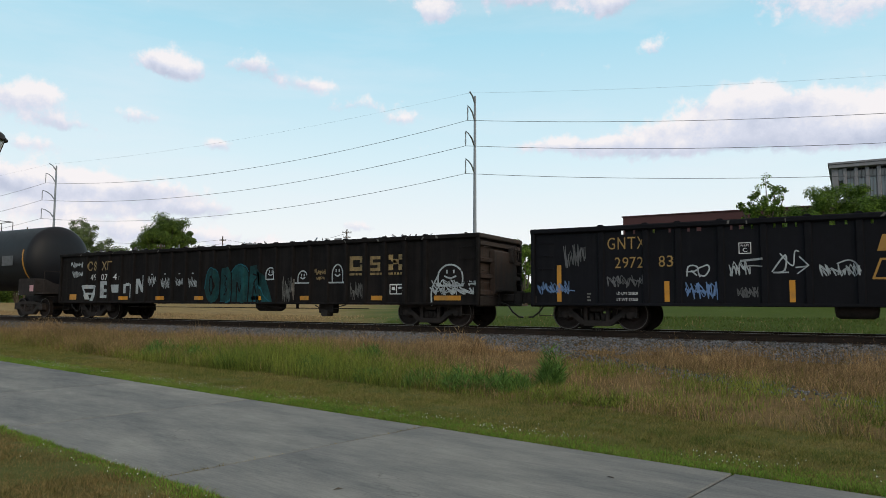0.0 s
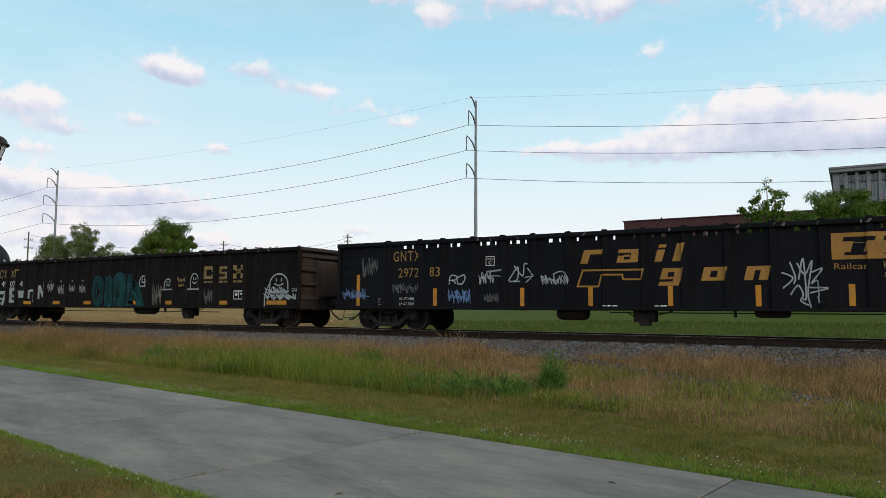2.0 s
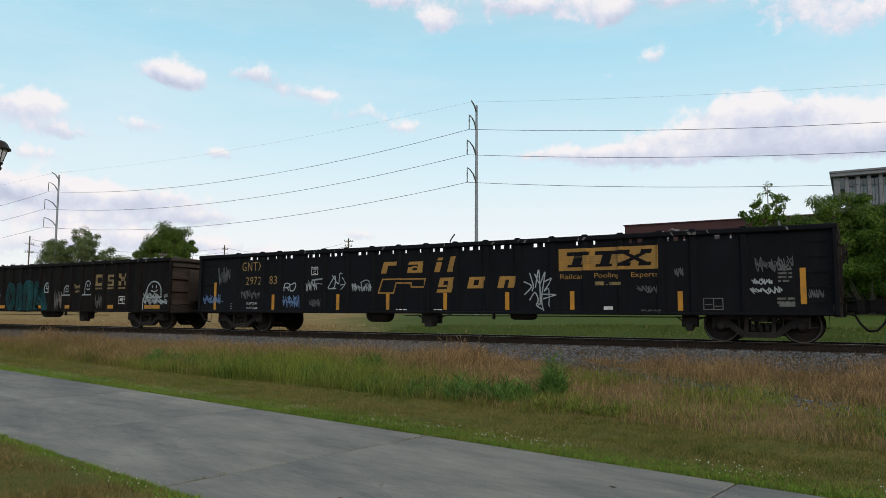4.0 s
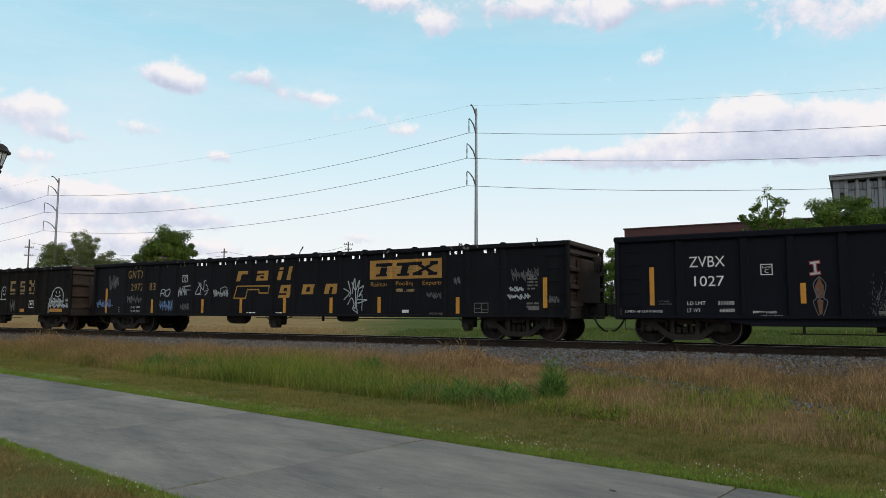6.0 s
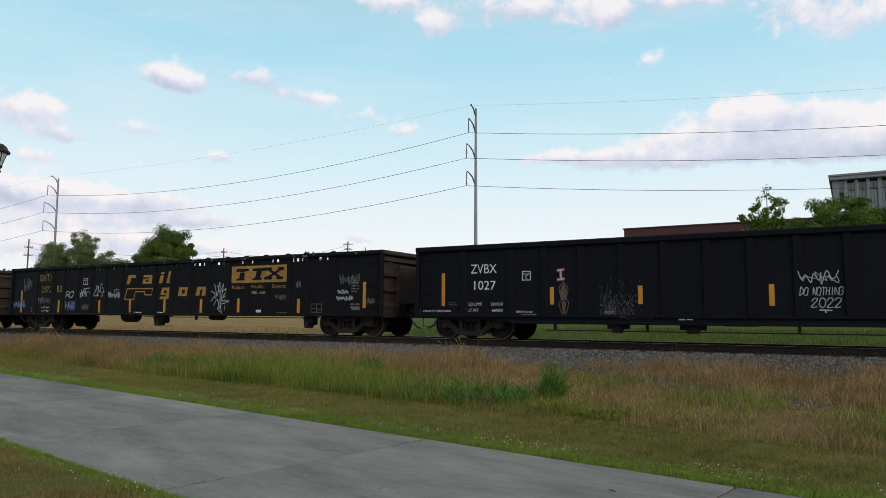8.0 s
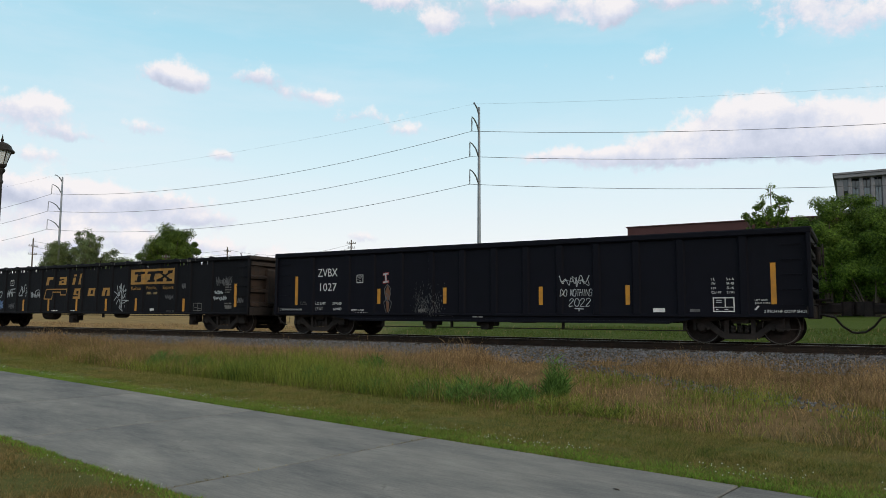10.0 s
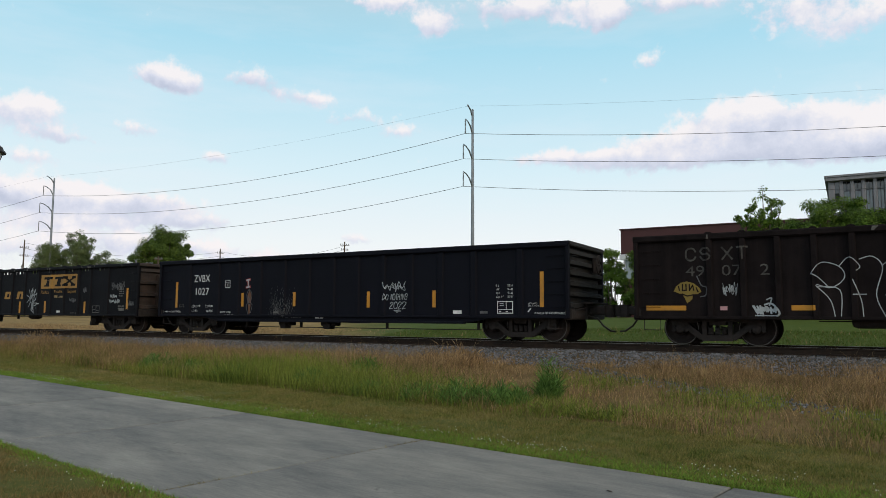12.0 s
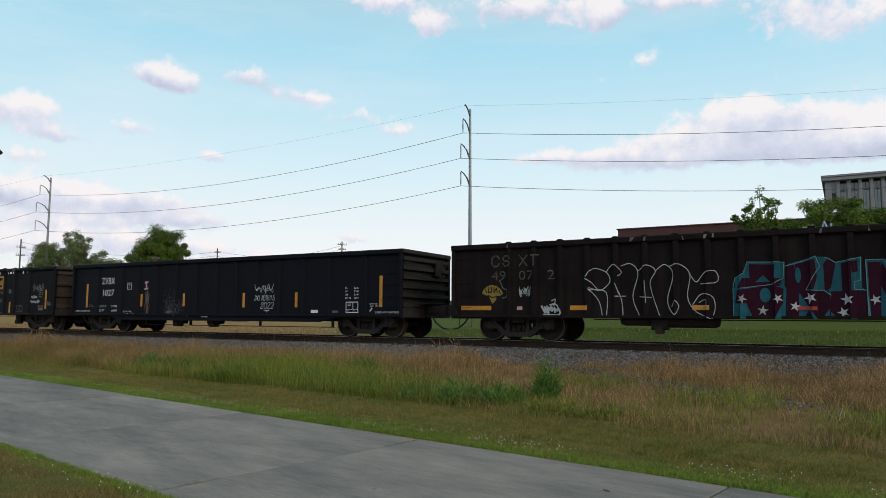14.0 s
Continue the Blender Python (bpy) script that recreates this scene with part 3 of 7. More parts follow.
def make_track():
    """Rails, ties and ballast stones."""
    for side, name in ((-1, "rail"), (1, "rail")):
        y = TRACK_Y + side * 0.755
        z = RAIL_Z
        prof = [(-0.07, -0.17), (0.07, -0.17), (0.07, -0.158), (0.012, -0.14), (0.010, -0.05), (0.036, -0.038), (0.036, -0.006), (0.028, 0.0),
                (-0.028, 0.0), (-0.036, -0.006), (-0.036, -0.038), (-0.010, -0.05), (-0.012, -0.14), (-0.07, -0.158)]
        s = Shape().prism([(-160, p, q) for p, q in prof], [(110, p, q) for p, q in prof])
        rail = thing(name, "rusty steel running rail with a worn head on wooden ties", "rail", pose(0, y, z), "rails of the track", shape=s, mat=M_RAIL)
        part("rail_head", Shape().box(-160, 110, -0.027, 0.027, -0.004, 0.003), M_RAILTOP, rail, "polished running surface")
    tie = Shape().box(-0.115, 0.115, -1.3, 1.3, -0.17, 0.0, 0.015).mesh("tie", M_TIE)
    plate = Shape().box(-0.09, 0.09, -0.17, 0.17, 0.0, 0.012).mesh("tie_plate", M_RAIL)
    for k in range(150):
        x = -72 + k * 0.53 + random.uniform(-0.03, 0.03)
        t = new("railway_tie", tie)
        t.matrix_basis = pose(x, TRACK_Y + random.uniform(-0.03, 0.03), RAIL_Z - 0.178, 0, 0, random.uniform(-1, 1))
        tagged(t, "weathered creosoted wooden railway tie bedded in ballast", "railway tie", "ties of the track")
        for side in (-1, 1):
            part("tie_plate", plate, M_RAIL, t, "", pose(0, side * 0.755, 0))


def make_ballast():
    """Crushed stone: one joined mesh of small faceted stones on the bed and its shoulders."""
    rng = np.random.default_rng(5)
    base = np.array([(1, 0, 0), (-1, 0, 0), (0, 1, 0), (0, -1, 0), (0, 0, 1), (0, 0, -1)], float)
    tri = np.array([(0, 2, 4), (2, 1, 4), (1, 3, 4), (3, 0, 4), (2, 0, 5), (1, 2, 5), (3, 1, 5), (0, 3, 5)])
    n = 82000
    x = np.where(rng.random(n) < 0.72, rng.uniform(-26, 6, n), rng.uniform(-75, -26, n))
    y = np.where(rng.random(n) < 0.75, rng.uniform(16.7, 18.75, n), rng.uniform(18.7, 22.2, n))
    fade = np.where(y < 17.4, np.clip((y - 16.7) / 0.7, 0, 1) * 0.6 * (value_noise(x, y, 1.3) > 0.42), 1)
    ok = rng.random(n) < fade
    x, y = x[ok], y[ok]
    n = len(x)
    tx = rng.uniform(-6.8, 0.5, 800)
    x, y = np.append(x, tx), np.append(y, 15.5 - 0.64 * (tx + 4.1) + rng.normal(0, 0.32, 800))
    n = len(x)
    z = ground_z(x, y) + rng.uniform(-0.01, 0.035, n)
    r = rng.uniform(0.014, 0.036, n)[:, None, None] * rng.uniform(0.65, 1.35, (n, 6, 1))
    a, b = rng.uniform(0, 6.28, n), rng.uniform(-0.9, 0.9, n)
    ca, sa, cb, sb = np.cos(a), np.sin(a), np.cos(b), np.sin(b)
    R = np.stack([np.stack([ca, -sa * cb, sa * sb], 1), np.stack([sa, ca * cb, -ca * sb], 1), np.stack([0 * ca, sb, cb], 1)], 1)
    V = np.einsum("nij,nkj->nki", R, base[None] * r) * np.array([1, 1, 0.8]) + np.stack([x, y, z], 1)[:, None]
    F = (np.arange(n) * 6)[:, None, None] + tri[None]
    ob = new("ballast", bulk("ballast", V.reshape(-1, 3), F.reshape(-1, 3), M_STONE))
    tagged(ob, "grey crushed stone ballast heaped along the track", "ballast", kind="stuff")


make_track()
make_ballast()

# ---- train ----
SIDE_Y = -1.52         # outer face of the ribs, from the middle of the car
SHEET_Y = -1.44        # outer face of the side sheets
WHEEL_R = 0.43
TRAIN = []             # (car, place of its middle along the track at 7 s)
RELIEF = {}            # side stakes of each car: places, width, depth
WHEELSETS = []         # (wheelset, place in its truck)


def train_place(t):
    """Metres that the train stands east of its place at 7 s; it slows as it goes west."""
    k = t - 7.0
    return 8.09e-05 * k ** 4 + 3.505e-04 * k ** 3 + 0.0259493 * k ** 2 - 3.0432947 * k - 0.006


def make_meshes():
    """Meshes shared by all trucks."""
    r = WHEEL_R
    w = Shape()
    for s in (-1, 1):
        w.lathe([(0.06, s * 0.66), (0.17, s * 0.66), (0.20, s * 0.70), (r - 0.10, s * 0.745), (r - 0.06, s * 0.72), (r + 0.025, s * 0.715),
                 (r + 0.025, s * 0.735), (r, s * 0.75), (r - 0.004, s * 0.845), (r - 0.055, s * 0.85), (r - 0.07, s * 0.815),
                 (0.19, s * 0.80), (0.15, s * 0.87), (0.09, s * 0.875)], "y", sides=32)
    w.lathe([(0.085, -0.98), (0.085, 0.98)], "y", sides=12)
    plain = len(w.f)
    for s in (-1, 1):
        w.lathe([(r - 0.012, s * 0.853), (r - 0.034, s * 0.853), (r - 0.034, s * 0.846), (r - 0.012, s * 0.846), (r - 0.012, s * 0.853)], "y", sides=32, caps=False)
    wheelset = w.mesh("wheelset", M_WHEEL, True)
    wheelset.materials.append(M_TREAD)
    for k in range(plain, len(wheelset.polygons)):
        wheelset.polygons[k].material_index = 1
    frame_ = Shape()
    # cast side frame: two sloping arms, top and bottom chords, pedestal ends; y 0 is its middle
    y0, y1 = -0.09, 0.09

    def bar(points, h):
        for (xa, za), (xb, zb) in zip(points, points[1:]):
            d = Vector((xb - xa, 0, zb - za)).normalized()
            nrm = Vector((-d.z, 0, d.x)) * h / 2
            a, b = Vector((xa, 0, za)), Vector((xb, 0, zb))
            ra = [(a + nrm) + Vector((0, y0, 0)), (a + nrm) + Vector((0, y1, 0)), (a - nrm) + Vector((0, y1, 0)), (a - nrm) + Vector((0, y0, 0))]
            rb = [p + (b - a) for p in ra]
            frame_.prism([tuple(p) for p in ra], [tuple(p) for p in rb])

    bar([(-1.08, 0.56), (-0.80, 0.60), (-0.38, 0.66), (0.38, 0.66), (0.80, 0.60), (1.08, 0.56)], 0.13)
    bar([(-0.82, 0.56), (-0.36, 0.19), (0.36, 0.19), (0.82, 0.56)], 0.14)
    bar([(-0.30, 0.66), (-0.30, 0.20)], 0.10)
    bar([(0.30, 0.66), (0.30, 0.20)], 0.10)
    for s in (-1, 1):
        frame_.box(s * 0.889 - 0.15, s * 0.889 + 0.15, y0, y1, 0.47, 0.60, 0.03)
        frame_.box(s * 0.889 - 0.20, s * 0.889 - 0.12, y0, y1, 0.34, 0.50, 0.02)
        frame_.box(s * 0.889 + 0.12, s * 0.889 + 0.20, y0, y1, 0.34, 0.50, 0.02)
    side_frame = frame_.mesh("side_frame", M_TRUCK)
    cap = Shape().lathe([(0.0, -0.10), (0.06, -0.10), (0.115, -0.07), (0.125, 0.0), (0.125, 0.10)], "y", sides=14).mesh("bearing_cap", M_TRUCK, True)
    spring = Shape()
    for sx in (-0.16, 0.0, 0.16):
        pts = [(sx + 0.055 * math.cos(a), 0.055 * math.sin(a), 0.27 + a * 0.0052) for a in (k * math.pi / 4 for k in range(46))]
        spring.tube(pts, 0.018, 5)
    spring = spring.mesh("spring_group", M_TRUCK)
    bolster = Shape().box(-0.20, 0.20, -1.05, 1.05, 0.50, 0.62, 0.04).box(-0.32, 0.32, -0.33, 0.33, 0.56, 0.69, 0.05).mesh("truck", M_TRUCK)
    shoe = Shape()
    for s in (-1, 1):
        shoe.box(-0.03, 0.03, s * 0.70, s * 0.82, 0.28, 0.56, 0.01)
    shoe.box(-0.03, 0.03, -0.82, 0.82, 0.33, 0.40, 0.01)
    shoe = shoe.mesh("brake_beam", M_TRUCK)
    return wheelset, side_frame, cap, spring, bolster, shoe


TRUCK_MESHES = make_meshes()


def add_truck(car, x):
    wheelset, side_frame, cap, spring, bolster, shoe = TRUCK_MESHES
    truck = part("truck", bolster, M_TRUCK, car, "grimy cast steel two-axle truck", pose(x, 0, 0))
    for s in (-1, 1):
        part("side_frame", side_frame, M_TRUCK, truck, "", pose(0, s * 1.0, 0))
        part("spring_group", spring, M_TRUCK, truck, "", pose(0, s * 1.0, 0))
        for e in (-1, 1):
            part("bearing_cap", cap, M_TRUCK, truck, "", pose(e * 0.889, s * 1.0, WHEEL_R, 0, 0, 0 if s < 0 else 180))
    for e in (-1, 1):
        part("brake_beam", shoe, M_TRUCK, truck, "", pose(e * 0.43, 0, 0))
        w = part("wheelset", wheelset, M_WHEEL, truck, "rusty steel wheels on one axle", pose(e * 0.889, 0, WHEEL_R))
        WHEELSETS.append((w, e * 0.889))


def add_couplers(car, half, reach=(0.62, 0.62), low=0.88):
    """Knuckle couplers, hoses and levers on the west and east ends; reach: how far each coupler stands out."""
    for s, far in ((-1, reach[0]), (1, reach[1])):
        m = pose(0, 0, 0, 0, 0, 0 if s > 0 else 180)
        c = Shape().box(half - 0.25, half + far - 0.30, -0.12, 0.12, low - 0.13, low + 0.12, 0.04)
        c.box(half + far - 0.34, half + far - 0.08, -0.16, 0.16, low - 0.18, low + 0.16, 0.05).box(half + far - 0.16, half + far + 0.04, 0.03, 0.17, low - 0.15, low + 0.15, 0.04)
        c.box(half - 0.05, half + 0.10, -0.34, 0.34, low - 0.26, low + 0.22, 0.03)
        part("coupler", c, M_TRUCK, car, "rusty cast knuckle coupler", m)
        h = Shape().tube([(half + 0.05, -0.30, 0.74), (half + far * 0.45, -0.32, 0.66), (half + far * 0.62, -0.30, 0.46), (half + far * 0.85, -0.24, 0.31), (half + far + 0.01, -0.20, 0.30)], 0.028, 7)
        part("air_hose", h, M_IRON, car, "black rubber brake hose", m)
        lever = Shape().tube([(half + 0.10, -0.2, 0.98), (half + 0.12, -0.8, 0.92), (half + 0.12, -1.35, 0.94), (half + 0.12, -1.40, 0.72)], 0.009, 6)
        part("uncoupling_lever", lever, M_TRUCK, car, "", m)


def add_ladder(car, x, y, z0, z1, width, along, mat, rungs=5):
    """Grab irons: bars across; along is 'x' on the sides and 'y' on the ends."""
    for k in range(rungs):
        z = z0 + (z1 - z0) * k / (rungs - 1)
        d = 0.06
        if along == "x":
            sgn = -1 if y < 0 else 1
            pts = [(x - width / 2, y, z), (x - width / 2, y + sgn * d, z), (x + width / 2, y + sgn * d, z), (x + width / 2, y, z)]
        else:
            sgn = 1 if x > 0 else -1
            pts = [(x, y - width / 2, z), (x + sgn * d, y - width / 2, z), (x + sgn * d, y + width / 2, z), (x, y + width / 2, z)]
        part("grab_iron", Shape().tube(pts, 0.011, 6), mat, car)


def gondola(label, middle, half, truck_in, ribs, paint, end_paint, top=2.74, sill=0.67, rib_w=0.11, rib_d=0.085, holes=(), deep=None, chord=0.14, end_ribs=4, plate=True, reach=(0.62, 0.62)):
    """An open-top freight car on two trucks. middle: its place at 7 s; half: half its length; ribs: places of the side stakes."""
    car = thing("gondola_car", label, "railcar", group="cars of the train")
    TRAIN.append((car, middle))
    RELIEF[car.name] = (list(ribs), rib_w, rib_d)
    sheet_top = top - chord + 0.01
    for s in (-1, 1):
        y0, y1 = sorted((s * SHEET_Y * -1, s * (-SHEET_Y - 0.02)))
        panel = Shape()
        if holes and s < 0:
            zt = 2.50
            panel.box(-half, half, y0, y1, sill, zt)
            xs = [-half]
            for h, w in holes:
                xs += [h - w / 2, h + w / 2]
            xs.append(half)
            for a, b in zip(xs[::2], xs[1::2]):
                panel.box(a, b, y0, y1, zt, sheet_top)
        else:
            panel.box(-half, half, y0, y1, sill, sheet_top if not holes else 2.45)
        part("side_sheet", panel, paint, car, "black steel side sheet" if paint is not M_BROWN else "weathered steel side sheet")
        o = -1 if s < 0 else 1
        part("top_chord", Shape().box(-half, half, *sorted((o * 1.40, o * 1.545)), top - chord, top, 0.03), paint, car)
        sl = Shape().box(-half, half, *sorted((o * 1.38, o * 1.50)), sill - 0.02, sill + 0.06, 0.015)
        if deep:
            a, b, z = deep
            ring = [(-b, o * 1.43, sill), (-a, o * 1.43, z), (a, o * 1.43, z), (b, o * 1.43, sill)]
            sl.prism(ring, [(p[0], o * 1.41, p[2]) for p in ring])
            sl.box(-a, a, *sorted((o * 1.36, o * 1.50)), z - 0.02, z + 0.05, 0.01)
        part("side_sill", sl, paint, car)
        # stakes taper towards the bottom, as pressed hat sections
        w = rib_w
        yi, yo = o * 1.44, o * (1.44 + rib_d)
        zt, zb = top - chord + 0.005, sill + 0.03
        rib = Shape().prism([(-w * 0.75, yi, zb), (w * 0.75, yi, zb), (w * 0.5, yo, zb), (-w * 0.5, yo, zb)],
                            [(-w * 0.75, yi, zt), (w * 0.75, yi, zt), (w * 0.5, yo, zt), (-w * 0.5, yo, zt)]).mesh("side_stake", paint)
        cleat = Shape().prism([(-0.09, o * 1.42, top), (0.09, o * 1.42, top), (0.09, o * 1.53, top), (-0.09, o * 1.53, top)],
                              [(-0.05, o * 1.44, top + 0.035), (0.05, o * 1.44, top + 0.035), (0.05, o * 1.52, top + 0.035), (-0.05, o * 1.52, top + 0.035)]).mesh("rim_cleat", paint)
        for x in ribs:
            part("side_stake", rib, paint, car, "", pose(x, 0, 0))
            if plate and s < 0:
                part("rim_cleat", cleat, paint, car, "", pose(x, 0, 0))
        corner = Shape().box(-0.05, 0.05, *sorted((o * 1.40, o * 1.535)), sill, top - 0.02, 0.02).mesh("corner_post", paint)
        for e in (-1, 1):
            part("corner_post", corner, paint, car, "", pose(e * (half - 0.05), 0, 0))
    part("floor", Shape().box(-half + 0.1, half - 0.1, -1.42, 1.42, 1.02, 1.10), M_RUSTEND, car, "rusty steel floor")
    part("centre_sill", Shape().box(-half + 0.05, half - 0.05, -0.22, 0.22, 0.66, 1.02, 0.02), M_TRUCK, car)
    cross = Shape().box(-0.08, 0.08, -1.42, 1.42, 0.74, 1.02, 0.02).mesh("cross_bearer", M_TRUCK)
    for x in np.linspace(-half + 3.6, half - 3.6, 7):
        part("cross_bearer", cross, M_TRUCK, car, "", pose(x, 0, 0))
    for e in (-1, 1):
        m = pose(0, 0, 0, 0, 0, 0 if e > 0 else 180)
        part("end_sheet", Shape().box(half - 0.16, half - 0.13, -1.42, 1.42, 0.70, top - 0.06), end_paint, car, "stained steel end sheet", m)
        for k in range(end_ribs):
            z = 1.02 + k * (top - 1.30) / (end_ribs - 1)
            part("end_beam", Shape().prism([(half - 0.13, -1.40, z - 0.09), (half - 0.13, -1.40, z + 0.09), (half + 0.0, -1.40, z + 0.05), (half + 0.0, -1.40, z - 0.05)],
                                           [(half - 0.13, 1.40, z - 0.09), (half - 0.13, 1.40, z + 0.09), (half + 0.0, 1.40, z + 0.05), (half + 0.0, 1.40, z - 0.05)]), end_paint, car, "", m)
        part("end_chord", Shape().box(half - 0.18, half + 0.03, -1.50, 1.50, top - 0.13, top + 0.005, 0.03), end_paint, car, "", m)
        part("end_sill", Shape().box(half - 0.14, half + 0.04, -1.45, 1.45, 0.62, 0.92, 0.03), M_TRUCK, car, "", m)
        add_ladder(car, e * (half - 0.42), -1.44, 0.95, 2.35, 0.42, "x", paint, 5)
        add_ladder(car, e * (half + 0.01), -1.17 * e, 0.95, 2.35, 0.40, "y", end_paint, 5)
        add_ladder(car, e * (half + 0.01), 1.17 * e, 0.95, 2.35, 0.40, "y", end_paint, 5)
        step = Shape().tube([(e * (half - 0.62), -1.40, 0.70), (e * (half - 0.62), -1.44, 0.38), (e * (half - 0.22), -1.44, 0.38), (e * (half - 0.22), -1.40, 0.70)], 0.014, 6)
        part("sill_step", step, M_TRUCK, car)
    # hand brake on the east end
    wheel = Shape().tube([(half + 0.16, 0.62 + 0.28 * math.cos(a), 2.22 + 0.28 * math.sin(a)) for a in (k * math.pi / 10 for k in range(21))], 0.016, 6)
    for k in range(4):
        a = k * math.pi / 4
        wheel.tube([(half + 0.16, 0.62 + 0.27 * math.cos(a), 2.22 + 0.27 * math.sin(a)), (half + 0.16, 0.62 - 0.27 * math.cos(a), 2.22 - 0.27 * math.sin(a))], 0.010, 5)
    wheel.tube([(half - 0.1, 0.62, 2.22), (half + 0.19, 0.62, 2.22)], 0.035, 8)
    part("brake_wheel", wheel, M_TRUCK, car, "dark hand brake wheel")
    if plate:
        part("end_panel", Shape().box(half - 0.1, half + 0.06, -0.62, 0.95, 0.95, 2.30, 0.04), end_paint, car, "stained plate behind the hand brake")
    part("brake_housing", Shape().box(half - 0.02, half + 0.12, 0.44, 0.80, 1.98, 2.42, 0.05), M_TRUCK, car)
    part("crossover_step", Shape().box(half + 0.02, half + 0.32, -0.55, 0.95, 1.06, 1.10, 0.01), M_TRUCK, car)
    add_couplers(car, half, reach)
    for s in (-1, 1):
        add_truck(car, s * (half - truck_in))
    return car


def underframe(car, parts_):
    """Brake gear below the floor: tanks (x, radius, length), hangers (x), and rods along the car."""
    for kind, x, a, b in parts_:
        if kind == "tank":
            part("air_reservoir", Shape().lathe([(0.05, -b / 2), (a * 0.8, -b / 2 + 0.03), (a, -b / 2 + 0.12), (a, b / 2 - 0.12), (a * 0.8, b / 2 - 0.03), (0.05, b / 2)], "x", (x, -0.85, 0.62), 16), M_TRUCK, car, "black brake air tank", smooth=True)
        elif kind == "valve":
            v = Shape().box(x - a, x + a, -1.1, -0.8, 0.36, 0.70, 0.04).box(x - a * 0.4, x + a * 0.5, -1.2, -0.9, 0.26, 0.45, 0.04)
            v.tube([(x - a * 1.8, -1.0, 0.62), (x - a, -1.0, 0.5), (x + a * 1.2, -1.0, 0.55), (x + a * 2.5, -1.0, 0.64)], 0.02, 6)
            part("brake_valve", v, M_TRUCK, car)
        elif kind == "rod":
            part("brake_rod", Shape().tube([(x, -1.1, b), (x + a, -1.15, b)], 0.016, 6), M_TRUCK, car)
        elif kind == "hanger":
            part("rod_hanger", Shape().box(x - 0.03, x + 0.03, -1.2, -1.1, a, 0.70, 0.01), M_TRUCK, car)


def mirrored(xs):
    return sorted([-x for x in xs if x] + list(xs))


G_RIBS = mirrored([0.5, 1.5, 2.5, 3.52, 4.45, 5.4, 6.4, 7.2, 8.36])
G_HOLES = []
for a, b in zip(G_RIBS, G_RIBS[1:]):
    for k, w in ((0.25, 0.055), (0.5, 0.11), (0.76, 0.05)):
        G_HOLES.append((a + (b - a) * k, w))
G_HOLES = [(x + 0.01 * math.sin(7 * x), w) for x, w in G_HOLES if math.sin(x * 5.3) < 0.75]
Z_RIBS = [-6.6, -5.1, -4.1, -3.05, -1.95, -0.88, 0.15, 1.13, 2.13, 3.15, 4.2, 5.3, 6.75]
C_RIBS = [round(-8.3 + 0.7545 * k, 3) for k in range(23)]

CAR_C = gondola("weathered brown-black gondola car with teal and white graffiti", -42.0, 10.12, 1.9, C_RIBS, M_BROWN, M_RUSTEND, reach=(0.62, 0.80))
CAR_G = gondola("black gondola car with gold lettering and yellow stripes", -19.955, 10.32, 1.7, G_RIBS, M_BLACK, M_RUSTEND, holes=G_HOLES, rib_w=0.12, rib_d=0.05, reach=(0.80, 0.62))
CAR_Z = gondola("clean black gondola car with white lettering and amber stripes", -0.19, 8.2, 1.62, Z_RIBS, M_NEWBLACK, M_ZEND, deep=(5.0, 6.0, 0.50), chord=0.16, rib_d=0.06, rib_w=0.15, end_ribs=6, plate=False, reach=(0.62, 0.86))
CAR_K = gondola("rust-brown gondola car with white, maroon and cyan graffiti", 19.86, 10.12, 1.9, C_RIBS, M_BROWN2, M_RUSTEND, chord=0.16, reach=(0.86, 0.62))
for _car, _items in ((CAR_C, [("tank", 1.5, 0.22, 1.2), ("valve", 4.2, 0.3, 0), ("rod", -6, 12, 0.52), ("hanger", 3.0, 0.5, 0)]),
                     (CAR_G, [("tank", -2.6, 0.24, 0.9), ("valve", -0.6, 0.28, 0), ("rod", -1.5, 9, 0.60), ("hanger", 1.6, 0.5, 0), ("tank", 2.4, 0.13, 0.8), ("valve", 7.0, 0.18, 0)]),
                     (CAR_Z, [("rod", -4.2, 9.6, 0.31), ("hanger", -3.9, 0.3, 0), ("hanger", -1.4, 0.3, 0), ("hanger", 2.1, 0.3, 0), ("hanger", 5.3, 0.3, 0), ("valve", -2.2, 0.26, 0), ("valve", -0.3, 0.3, 0), ("tank", 0.8, 0.16, 1.0)]),
                     (CAR_K, [("tank", -3.6, 0.20, 1.5), ("tank", -4.9, 0.16, 0.9), ("valve", -4.3, 0.2, 0), ("rod", -6, 12, 0.62)])):
    underframe(_car, _items)


